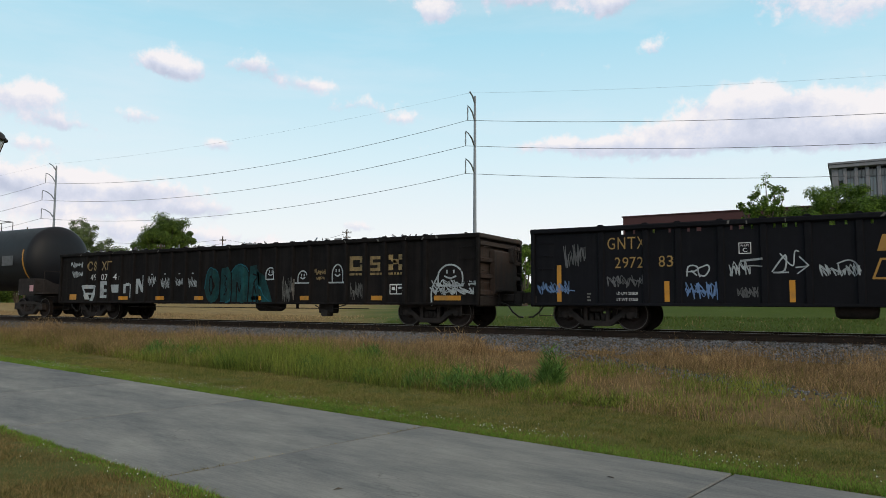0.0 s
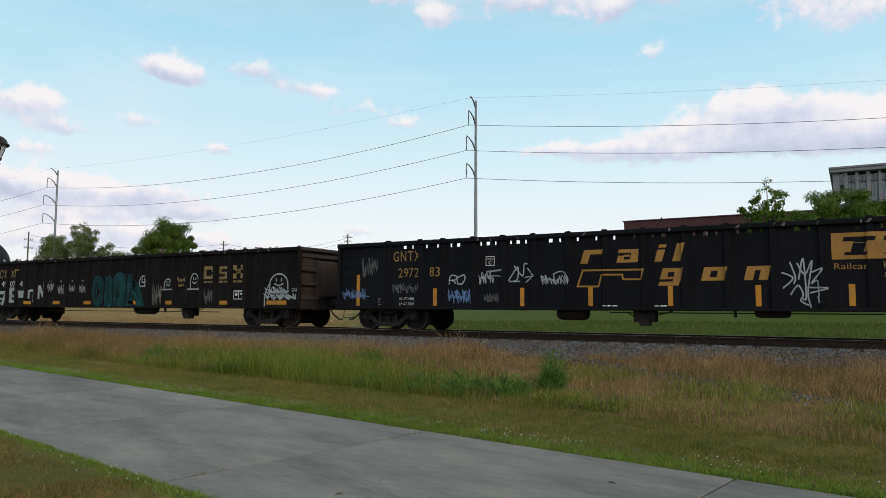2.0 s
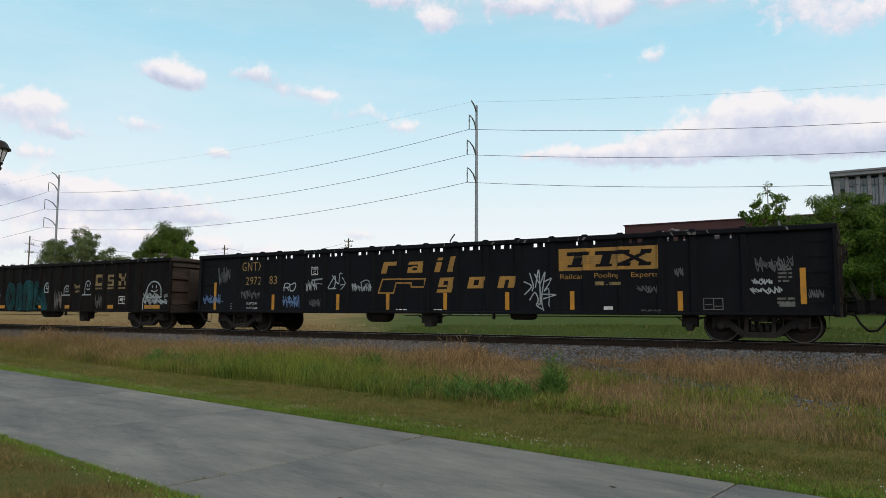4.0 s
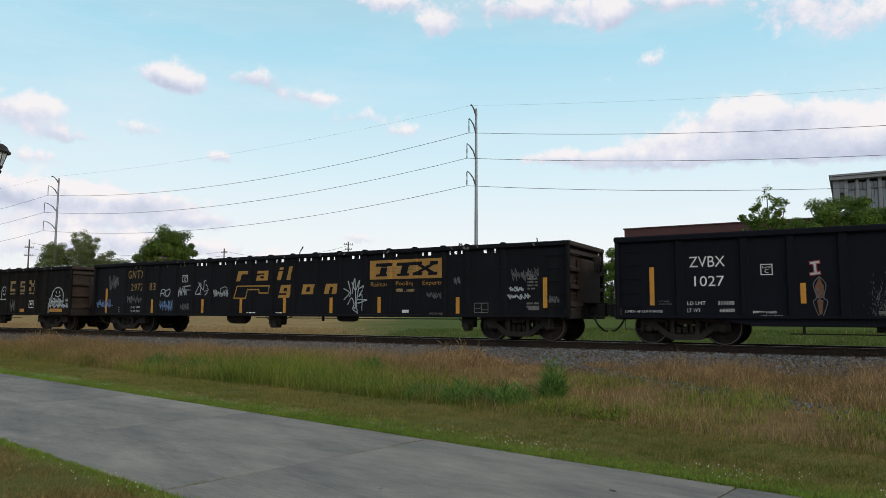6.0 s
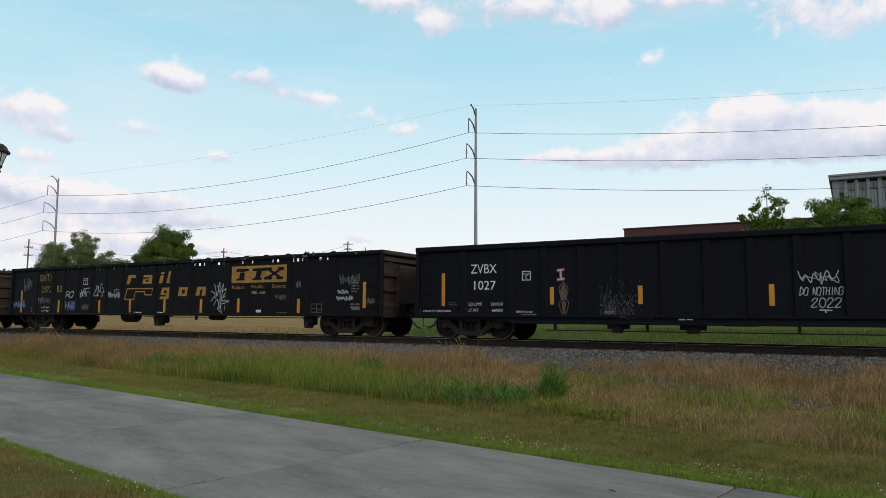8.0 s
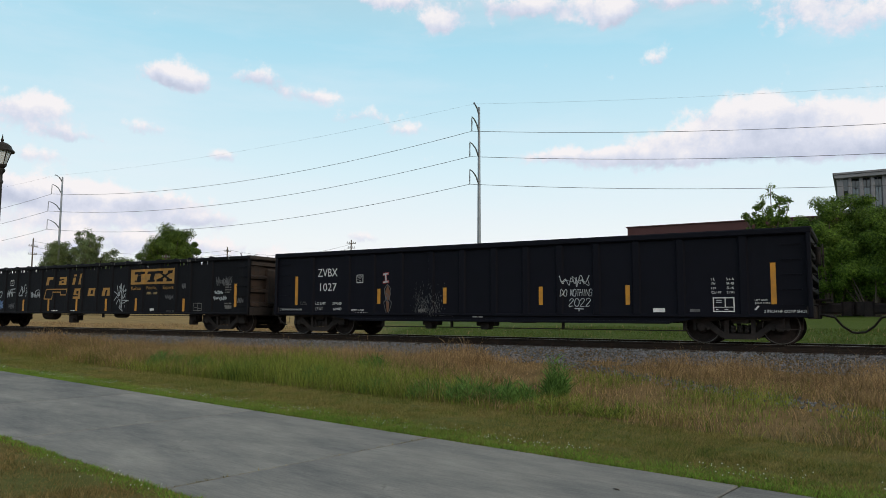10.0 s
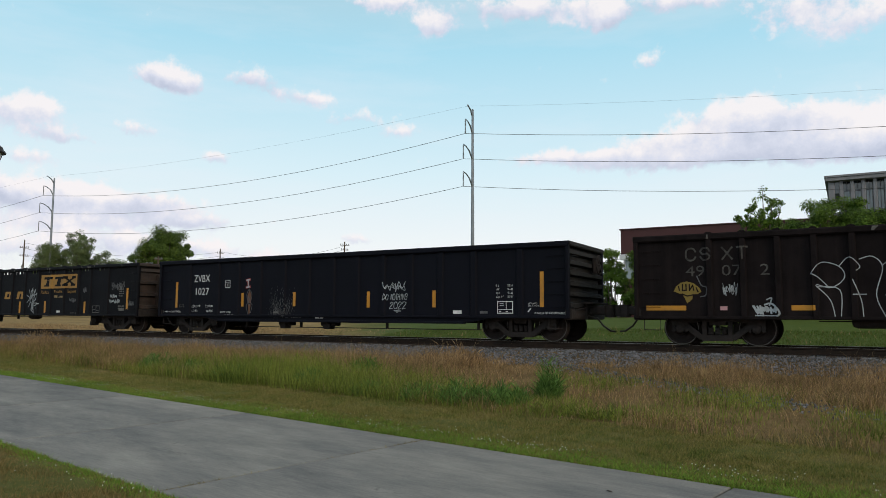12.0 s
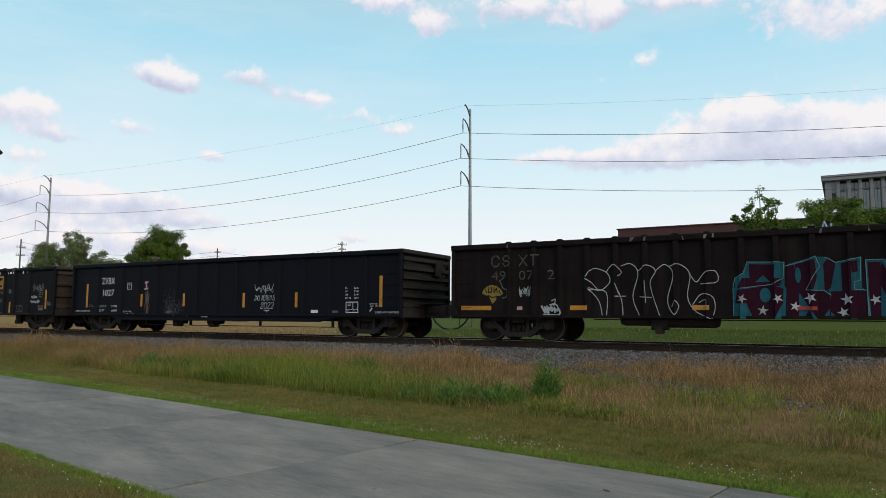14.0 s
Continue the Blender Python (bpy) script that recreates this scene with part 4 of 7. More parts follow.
def tank_car():
    car = thing("tank_car", "black tank car with yellow stripes, placards and a railed top platform", "railcar", group="cars of the train")
    mid = -42.0 - 10.12 - 1.25 - 8.6
    TRAIN.append((car, mid))
    half, r, zc = 8.6, 1.50, 2.72
    hl = 7.75
    prof = [(0.02, -hl)] + [(r * math.sin(a), -hl + 0.62 * (1 - math.cos(a))) for a in (k * math.pi / 20 for k in range(1, 11))]
    prof += [(r, 0.0)] + [(p, -h) for p, h in prof[::-1]]
    part("tank_shell", Shape().lathe(prof, "x", (0, 0, zc), 56), M_TANK, car, "black cylindrical tank", smooth=True)
    for x in (-5.2, -1.7, 1.7, 5.2):
        part("weld_band", Shape().lathe([(r + 0.006, x - 0.02), (r + 0.006, x + 0.02), (r - 0.02, x + 0.02), (r - 0.02, x - 0.02), (r + 0.006, x - 0.02)], "x", (0, 0, zc), 48, False), M_TANK, car)
    part("dome", Shape().lathe([(0.62, 0), (0.62, 0.32), (0.5, 0.40), (0.1, 0.42)], "z", (0, 0, zc + r - 0.05), 24), M_TANK, car, smooth=True)
    part("platform", Shape().box(-1.6, 1.6, -0.95, 0.95, zc + r - 0.10, zc + r - 0.05, 0.01), M_TRUCK, car, "grating round the dome")
    for s in (-1, 1):
        for x in (-1.55, -0.5, 0.5, 1.55):
            part("rail_post", Shape().tube([(x, s * 0.92, zc + r - 0.06), (x, s * 0.92, zc + r + 0.62)], 0.02, 6), M_TRUCK, car)
        part("hand_rail", Shape().tube([(-1.55, s * 0.92, zc + r + 0.62), (1.55, s * 0.92, zc + r + 0.62)], 0.02, 6), M_TRUCK, car)
        part("hand_rail", Shape().tube([(s * 1.55, -0.92, zc + r + 0.62), (s * 1.55, 0.92, zc + r + 0.62)], 0.02, 6), M_TRUCK, car)
        e = s
        part("stub_sill", Shape().box(*sorted((e * 5.2, e * half)), -0.3, 0.3, 0.66, 1.05, 0.03), M_TRUCK, car)
        part("end_platform", Shape().box(*sorted((e * 7.5, e * half)), -1.45, 1.45, 1.04, 1.10, 0.01), M_TRUCK, car)
        part("saddle", Shape().box(*sorted((e * 6.2, e * 7.5)), -1.2, 1.2, 1.0, 1.75, 0.05), M_TRUCK, car)
        part("end_rail", Shape().tube([(e * (half - 0.05), -1.4, 1.1), (e * (half - 0.05), -1.4, 2.05), (e * (half - 0.05), 1.4, 2.05), (e * (half - 0.05), 1.4, 1.1)], 0.02, 6), M_TRUCK, car)
        add_ladder(car, e * (half - 0.35), -1.42, 0.5, 1.05, 0.4, "x", M_TRUCK, 3)
        for x, z0, z1 in ((e * 6.95, 1.75, 3.05), (e * 4.6, 2.2, 3.0), (e * 2.2, 2.2, 3.0)):
            arc = Shape()
            n = 6
            ring = []
            for k in range(n + 1):
                z = z0 + (z1 - z0) * k / n
                y = -math.sqrt(max(r * r - (z - zc) ** 2, 0)) - 0.008
                ring.append((y, z))
            arc.add([(x + d, y, z) for y, z in ring for d in (-0.055, 0.055)], [(2 * k, 2 * k + 1, 2 * k + 3, 2 * k + 2) for k in range(n)])
            part("yellow_stripe", arc, M_YELLOW, car, "curved yellow reflective stripe")
        part("warning_placard", Shape().box(e * 7.7 - 0.14, e * 7.7 + 0.14, -1.47, -1.46, 1.16, 1.44), M_PINK, car, "small pink and white placard")
    part("data_panel", Shape().box(5.3, 6.2, -1.515, -1.508, 2.35, 2.80), M_SPRAYDIM, car, "dim grey stencilled panel")
    add_couplers(car, half)
    for s in (-1, 1):
        add_truck(car, s * (half - 1.75))
    return car


CAR_T = tank_car()

# ---- paint on the cars ----


def relief(car, x):
    """How far the side stands out at x: the stakes carry the paint too."""
    ribs, w, d = RELIEF.get(car.name, ((), 0.1, 0.0))
    for r in ribs:
        a = abs(x - r)
        if a <= w * 0.5:
            return d
        if a < w * 0.75:
            return d * (w * 0.75 - a) / (w * 0.25)
    return 0.0


def clip_column(poly, lo, hi):
    """The piece of a convex polygon between two uprights."""
    for sign, edge in ((1, lo), (-1, hi)):
        out = []
        for (xa, za), (xb, zb) in zip(poly, poly[1:] + poly[:1]):
            ia, ib = sign * (xa - edge) >= 0, sign * (xb - edge) >= 0
            if ia:
                out.append((xa, za))
            if ia != ib:
                k = (edge - xa) / (xb - xa)
                out.append((edge, za + k * (zb - za)))
        poly = out
        if len(poly) < 3:
            return []
    return poly


def separate(polys, gap=0.02):
    """Groups of polygons that touch one another."""
    groups = []
    for p in polys:
        box = [min(q[0] for q in p) - gap, max(q[0] for q in p) + gap, min(q[1] for q in p) - gap, max(q[1] for q in p) + gap]
        here, rest = [p], []
        for b, members in groups:
            if b[0] < box[1] and box[0] < b[1] and b[2] < box[3] and box[2] < b[3]:
                here = members + here
                box = [min(b[0], box[0]), max(b[1], box[1]), min(b[2], box[2]), max(b[3], box[3])]
            else:
                rest.append((b, members))
        groups = rest + [(box, here)]
    return [members for _, members in groups]


def coat(car, name, polys, mat, label="", lift=0.004, step=0.0004):
    """Paint in the form of convex polygons (x, z), laid on the side of a car; tags that stand apart are parts of their own."""
    if name == "graffiti_tag":
        pieces = separate(polys)
        if len(pieces) > 1:
            return [coat(car, name, p, mat, label, lift, step) for p in pieces]
    s = Shape()
    ribs, w, d = RELIEF.get(car.name, ((), 0.1, 0.0))
    cuts = sorted(r + k * w for r in ribs for k in (-0.75, -0.5, 0.5, 0.75))
    for i, poly in enumerate(polys):
        lo, hi = min(p[0] for p in poly), max(p[0] for p in poly)
        edges = [lo] + [c for c in cuts if lo < c < hi] + [hi]
        for a, b in zip(edges, edges[1:]):
            if b - a < 1e-5:
                continue
            piece = clip_column(list(poly), a, b)
            if len(piece) < 3:
                continue
            mid = (a + b) / 2
            verts = [(x, -1.44 - lift - (i % 30) * step - relief(car, x * 0.998 + mid * 0.002), z) for x, z in piece]
            s.add(verts, [tuple(range(len(verts)))])
    if s.v:
        return part(name, s, mat, car, label)


def rect(x0, x1, z0, z1, slant=0.0):
    return [(x0, z0), (x1, z0), (x1 + slant, z1), (x0 + slant, z1)]


def stroke(points, width):
    """A painted line as overlapping quads."""
    out = []
    for (xa, za), (xb, zb) in zip(points, points[1:]):
        dx, dz = xb - xa, zb - za
        n = math.hypot(dx, dz) or 1e-6
        dx, dz = dx / n * width / 2, dz / n * width / 2
        e = 0.9 if width < 0.1 else 0.30
        out.append([(xa - e * dx - dz, za - e * dz + dx), (xa - e * dx + dz, za - e * dz - dx), (xb + e * dx + dz, zb + e * dz - dx), (xb + e * dx - dz, zb + e * dz + dx)])
    return out


def curve(points, steps=5):
    """A smooth line through points."""
    p = [points[0]] + list(points) + [points[-1]]
    out = []
    for a, b, c, d in zip(p, p[1:], p[2:], p[3:]):
        for k in range(steps):
            t = k / steps
            out.append(tuple(0.5 * (2 * b[i] + (c[i] - a[i]) * t + (2 * a[i] - 5 * b[i] + 4 * c[i] - d[i]) * t * t + (3 * b[i] - a[i] - 3 * c[i] + d[i]) * t ** 3) for i in (0, 1)))
    return out + [points[-1]]


# hand-drawn strokes on a grid of 0 to 4
GLYPHS = {"A": "00 24 40;12 32", "C": "43 34 14 03 01 10 30 41", "D": "00 04 24 42 20 00", "E": "44 04 00 40;02 32", "F": "44 04 00;02 32", "G": "43 34 14 03 01 10 30 41 42 22",
          "H": "00 04;40 44;02 42", "I": "20 24", "K": "00 04;44 02 40", "L": "04 00 40", "M": "00 04 22 44 40", "N": "00 04 40 44", "O": "10 01 03 14 34 43 41 30 10",
          "P": "00 04 34 43 32 02", "R": "00 04 34 43 32 02;22 40", "S": "43 34 14 03 12 32 41 30 10 01", "T": "04 44;24 20", "U": "04 01 10 30 41 44", "V": "04 20 44",
          "W": "04 10 22 30 44", "X": "00 44;04 40", "Y": "04 22 44;22 20", "Z": "04 44 00 40", "0": "10 01 03 14 34 43 41 30 10", "2": "03 14 34 43 00 40", "4": "30 34 01 41"}


def glyph(ch, x, z, w, h, width, slant=0.0, wobble=0.0):
    out = []
    for line in GLYPHS.get(ch, "00 44").split(";"):
        pts = []
        for q in line.split():
            u, v = int(q[0]) / 4, int(q[1]) / 4
            pts.append((x + u * w + v * slant + random.uniform(-wobble, wobble), z + v * h + random.uniform(-wobble, wobble)))
        out += stroke(curve(pts, 3 if width < 0.1 else 6), width)
    return out


def written(body, x, z, w, h, width, gap=0.3, slant=0.0, wobble=0.0):
    out = []
    step = w / (len(body) * (1 + gap) - gap)
    for k, ch in enumerate(body):
        if ch != " ":
            out += glyph(ch, x + k * step * (1 + gap), z, step, h, width, slant, wobble)
    return out


def scribble(x0, x1, z0, z1, loops, width, seed):
    """A quick tag that cannot be read: looping lines over one another."""
    rng = random.Random(seed)
    out = []
    h = z1 - z0
    for turn in range(2):
        pts = []
        n = int(loops * (1.5 if turn == 0 else 0.8)) + 2
        for k in range(2 * n + 1):
            u = k / (2 * n)
            x = x0 + (x1 - x0) * (u + rng.uniform(-0.09, 0.09) + (0.05 if k % 2 else 0.0))
            z = (z0 if k % 2 else z1) + h * (rng.uniform(0.0, 0.45) if k % 2 else -rng.uniform(0.0, 0.5))
            pts.append((min(max(x, x0), x1), z))
        out += stroke(curve(pts, 4), width * (0.75 if turn == 0 else 0.55))
    return out


def lettering(car, name, body, x, z, width, height, mat, label=""):
    """Stencilled words in the built-in font, fitted to a width and height."""
    cu = bpy.data.curves.new(name, "FONT")
    cu.body = body
    cu.size = 1.0
    cu.resolution_u = 3
    ob = bpy.data.objects.new(name, cu)
    me = bpy.data.meshes.new_from_object(ob)
    bpy.data.objects.remove(ob)
    co = np.empty(len(me.vertices) * 3)
    me.vertices.foreach_get("co", co)
    co = co.reshape(-1, 3)
    lo, hi = co.min(0), co.max(0)
    u = x + (co[:, 0] - lo[0]) / (hi[0] - lo[0]) * width
    v = z + (co[:, 1] - lo[1]) / (hi[1] - lo[1]) * height
    co = np.stack([u, np.full(len(u), -1.445), v], 1)
    me.vertices.foreach_set("co", co.ravel())
    me.materials.clear()
    me.materials.append(mat)
    return part(name, me, mat, car, label)


def data_lines(car, x, z, w, rows, mat, h=0.05, pitch=0.085, seed=1):
    """Small stencilling too fine to read: bars of its size."""
    rng = random.Random(seed)
    polys = []
    for r in range(rows):
        a = x
        while a < x + w - 0.04:
            b = min(a + rng.uniform(0.06, 0.22), x + w)
            polys.append(rect(a, b, z - r * pitch, z - r * pitch + h))
            a = b + 0.035
    coat(car, "stencilled_data", polys, mat, "small illegible white stencilling")


def paint_g():
    """Gold letters, yellow stripes and tags of the long black car."""
    c = CAR_G
    for x, z0, z1 in ((-9.53, 0.76, 1.74), (-6.69, 0.76, 1.28), (-3.87, 0.76, 1.27), (-1.91, 0.77, 1.28), (0.145, 0.77, 1.27), (2.16, 0.77, 1.27), (4.07, 0.78, 1.27), (6.87, 0.76, 1.24), (9.60, 0.92, 1.75)):
        coat(c, "yellow_stripe", [rect(x - 0.062, x + 0.062, z0, z1)], M_YELLOW, "upright yellow reflective stripe")
    for ch, x in zip("GNTX", (-8.19, -7.92, -7.66, -7.42)):
        lettering(c, "reporting_mark", ch, x, 2.12, 0.20, 0.31, M_TANGOLD)
    for ch, x in zip("2972", (-8.0, -7.80, -7.61, -7.42)):
        lettering(c, "car_number", ch, x, 1.63, 0.155, 0.28, M_TANGOLD)
    for ch, x in zip("83", (-6.88, -6.68)):
        lettering(c, "car_number", ch, x, 1.64, 0.155, 0.28, M_TANGOLD)
    coat(c, "plate_box", [rect(-5.0, -4.72, 2.16, 2.18), rect(-5.0, -4.72, 1.91, 1.93), rect(-5.0, -4.98, 1.93, 2.16), rect(-4.74, -4.72, 1.93, 2.16)], M_WHITE)
    lettering(c, "plate_code", "PLATE", -4.95, 2.085, 0.18, 0.045, M_WHITE)
    lettering(c, "plate_code", "C", -4.91, 1.95, 0.10, 0.10, M_WHITE)
    lettering(c, "load_limit", "LD LMT 210800", -7.96, 0.94, 0.54, 0.075, M_WHITE)
    lettering(c, "load_limit", "LT WT 75200", -7.96, 0.78, 0.54, 0.075, M_WHITE)
    data_lines(c, -9.45, 0.70, 0.9, 1, M_GREYPAINT, 0.03, seed=3)
    data_lines(c, -8.75, 0.95, 0.10, 3, M_GREYPAINT, 0.04, seed=4)
    # slanted gold blocks of the emblem, each with its dark counter
    s = 0.10
    for polys in ([rect(-2.18, -1.98, 1.89, 2.13, s * 0.7), rect(-2.18 + 0.07, -1.58, 2.13, 2.25, 0.04)],
                  [rect(-1.21, -0.66, 1.89, 1.965, 0.02), rect(-1.19, -1.02, 1.965, 2.07, 0.03), rect(-0.85, -0.66, 1.965, 2.14, 0.04), rect(-1.16, -0.64, 2.14, 2.23, 0.02), rect(-1.02, -0.85, 2.04, 2.09, 0.01)],
                  [rect(-0.24, -0.05, 1.89, 2.19, 0.09), rect(-0.13, 0.05, 2.24, 2.32, 0.03)],
                  [rect(0.20, 0.40, 1.89, 2.34, 0.13)],
                  [rect(-0.155, 0.35, 1.28, 1.38, 0.03), rect(-0.11, 0.06, 1.44, 1.62, 0.05), rect(0.20, 0.39, 1.38, 1.62, 0.06), rect(-0.06, 0.44, 1.62, 1.72, 0.03), rect(0.06, 0.20, 1.44, 1.50, 0.02)],
                  [rect(0.88, 1.42, 1.39, 1.475, 0.02), rect(0.90, 1.08, 1.475, 1.63, 0.04), rect(1.24, 1.43, 1.475, 1.63, 0.04), rect(0.94, 1.48, 1.63, 1.72, 0.02)],
                  [rect(1.85, 2.05, 1.39, 1.62, 0.06), rect(2.17, 2.37, 1.39, 1.62, 0.06), rect(1.91, 2.43, 1.62, 1.72, 0.025)]):
        coat(c, "emblem_block", polys, M_GOLD, "slanted gold emblem block", step=0.0)
    outline = [(-2.265, 1.29), (-1.695, 1.28), (-1.605, 1.585), (-1.055, 1.58), (-1.045, 1.46), (-0.585, 1.45), (-0.515, 1.70), (-2.115, 1.71), (-2.265, 1.29)]
    coat(c, "emblem_outline", stroke(outline, 0.045), M_GOLD, "gold outline of an emblem")
    coat(c, "gold_panel", [rect(3.70, 6.36, 1.82, 2.415)], M_GOLD, "gold painted panel with dark slanted shapes")
    dark = []
    for x in (3.92, 4.70):
        dark += [rect(x, x + 0.62, 2.22, 2.32, 0.03), rect(x + 0.15, x + 0.40, 1.98, 2.22, 0.07), rect(x + 0.02, x + 0.46, 1.91, 1.98, 0.02)]
    dark += [rect(5.32, 5.62, 2.22, 2.33, 0.03), rect(5.90, 6.18, 2.22, 2.33, 0.03), [(5.48, 2.22), (5.66, 2.22), (6.08, 2.0), (5.88, 2.0)], [(5.40, 2.0), (5.60, 2.0), (6.06, 2.22), (5.86, 2.22)], rect(5.30, 5.64, 1.91, 2.0, 0.03), rect(5.84, 6.16, 1.91, 2.0, 0.03)]
    coat(c, "panel_shape", dark, M_BLACK, "dark shapes on the gold panel", 0.008)
    coat(c, "panel_shape", [rect(4.05, 6.10, 2.00 + k * 0.045, 2.012 + k * 0.045) for k in range(5)], M_DULLGOLD, "", 0.007)
    lettering(c, "slogan", "Railcar", 3.74, 1.60, 0.66, 0.135, M_GOLD)
    lettering(c, "slogan", "Pooling", 4.69, 1.58, 0.68, 0.165, M_GOLD)
    lettering(c, "slogan", "Experts", 5.66, 1.58, 0.68, 0.165, M_GOLD)
    coat(c, "slogan_bar", [rect(4.70, 4.95, 1.42, 1.52), rect(5.0, 5.04, 1.42, 1.45), rect(5.08, 5.40, 1.42, 1.50)], M_DULLGOLD)
    coat(c, "data_box", [rect(7.41, 7.87, 1.05, 1.07), rect(7.41, 7.87, 0.78, 0.80), rect(7.41, 7.43, 0.80, 1.05), rect(7.85, 7.87, 0.80, 1.05), rect(7.64, 7.66, 0.80, 1.05), rect(7.45, 7.62, 0.90, 0.92), rect(7.68, 7.84, 0.86, 0.88)], M_GREYPAINT)
    coat(c, "white_label", [rect(4.93, 5.17, 0.78, 0.87)], M_WHITE, "small white label")
    data_lines(c, 9.08, 1.70, 0.30, 4, M_GREYPAINT, 0.045, 0.09, 5)
    data_lines(c, 9.05, 1.02, 0.36, 2, M_GREYPAINT, 0.05, 0.09, 6)
    coat(c, "white_label", [rect(9.09, 9.42, 0.86, 0.97)], M_GREYPAINT)
    data_lines(c, -1.60, 0.76, 0.4, 1, M_WHITE, 0.03, seed=7)
    data_lines(c, -0.25, 0.76, 0.3, 1, M_WHITE, 0.03, seed=8)
    data_lines(c, 5.9, 0.76, 0.5, 2, M_GREYPAINT, 0.025, 0.05, 9)
    # tags
    tag = lambda polys, mat, label: coat(c, "graffiti_tag", polys, mat, label)
    tag(written("RO", -6.22, 1.40, 0.50, 0.24, 0.035, 0.2, 0.05, 0.02), M_SPRAY, "white sprayed tag")
    tag(scribble(-5.22, -4.75, 1.38, 1.75, 3, 0.035, 2) + stroke([(-4.95, 1.74), (-4.50, 1.78)], 0.05) + stroke(curve([(-4.9, 1.6), (-4.7, 1.62), (-4.5, 1.60)]), 0.03), M_SPRAY, "white sprayed tag")
    tag(stroke(curve([(-4.28, 1.48), (-4.0, 1.85), (-4.02, 1.50), (-4.25, 1.45), (-3.95, 1.45)]), 0.035) + stroke(curve([(-4.1, 1.88), (-3.85, 1.6), (-3.80, 1.92), (-3.72, 1.93)]), 0.03) + stroke([(-3.78, 1.56), (-3.55, 1.58), (-3.75, 1.42)], 0.03) + stroke([(-3.70, 1.80), (-3.52, 1.60)], 0.03), M_SPRAY, "white sprayed arrow tag")
    tag(scribble(-3.30, -2.52, 1.34, 1.62, 9, 0.03, 4) + stroke(curve([(-2.95, 1.63), (-2.75, 1.70), (-2.6, 1.64), (-2.5, 1.45)]), 0.03), M_SPRAY, "dense white sprayed tag")
    tag(scribble(-6.25, -5.50, 0.82, 1.25, 9, 0.035, 5), M_BLUESPRAY, "pale blue sprayed tag")
    tag(scribble(-10.15, -9.25, 0.95, 1.32, 8, 0.03, 6) + stroke([(-9.5, 1.1), (-9.1, 1.05)], 0.025), M_BLUESPRAY, "pale blue sprayed tag")
    tag(scribble(-9.4, -8.8, 1.65, 2.3, 7, 0.03, 7), M_SPRAYDIM, "dim grey tag")
    tag(scribble(-8.2, -7.3, 1.12, 1.45, 9, 0.03, 8), M_SPRAYDIM, "dim grey tag")
    tag(scribble(-5.05, -4.6, 0.86, 1.12, 5, 0.03, 9), M_SPRAYDIM, "dim grey tag")
    k = []
    for pts in ([(2.85, 1.78), (2.95, 1.45), (2.92, 1.3)], [(2.68, 1.55), (2.90, 1.42), (2.70, 1.2)], [(3.02, 1.4), (3.12, 1.86), (3.16, 1.0), (3.08, 0.95)], [(3.0, 1.75), (3.15, 1.5), (3.30, 1.80), (3.20, 1.1), (3.25, 0.76)],
                [(3.3, 1.55), (3.5, 1.62), (3.28, 1.3), (3.40, 1.35), (3.42, 1.0)], [(2.85, 1.05), (3.0, 1.25), (3.1, 1.05), (3.05, 0.90), (3.2, 0.80)], [(3.2, 1.2), (3.6, 1.18), (3.25, 1.08)], [(3.4, 0.98), (3.42, 0.86)]):
        k += stroke(curve(pts), 0.034)
    tag(k, M_SPRAY, "large white looping tag")
    tag(scribble(8.52, 8.95, 1.38, 1.52, 5, 0.03, 11) + scribble(8.48, 9.15, 1.16, 1.32, 7, 0.03, 12), M_SPRAY, "white sprayed tag")
    tag(scribble(8.6, 9.4, 1.65, 2.05, 10, 0.025, 13), M_SPRAYDIM, "dim grey tag")
    tag(scribble(5.8, 6.3, 1.2, 1.4, 5, 0.025, 14) + scribble(9.7, 10.0, 1.05, 1.25, 4, 0.025, 15) + scribble(6.75, 6.95, 1.6, 1.85, 3, 0.03, 16), M_SPRAYDIM, "dim grey tag")


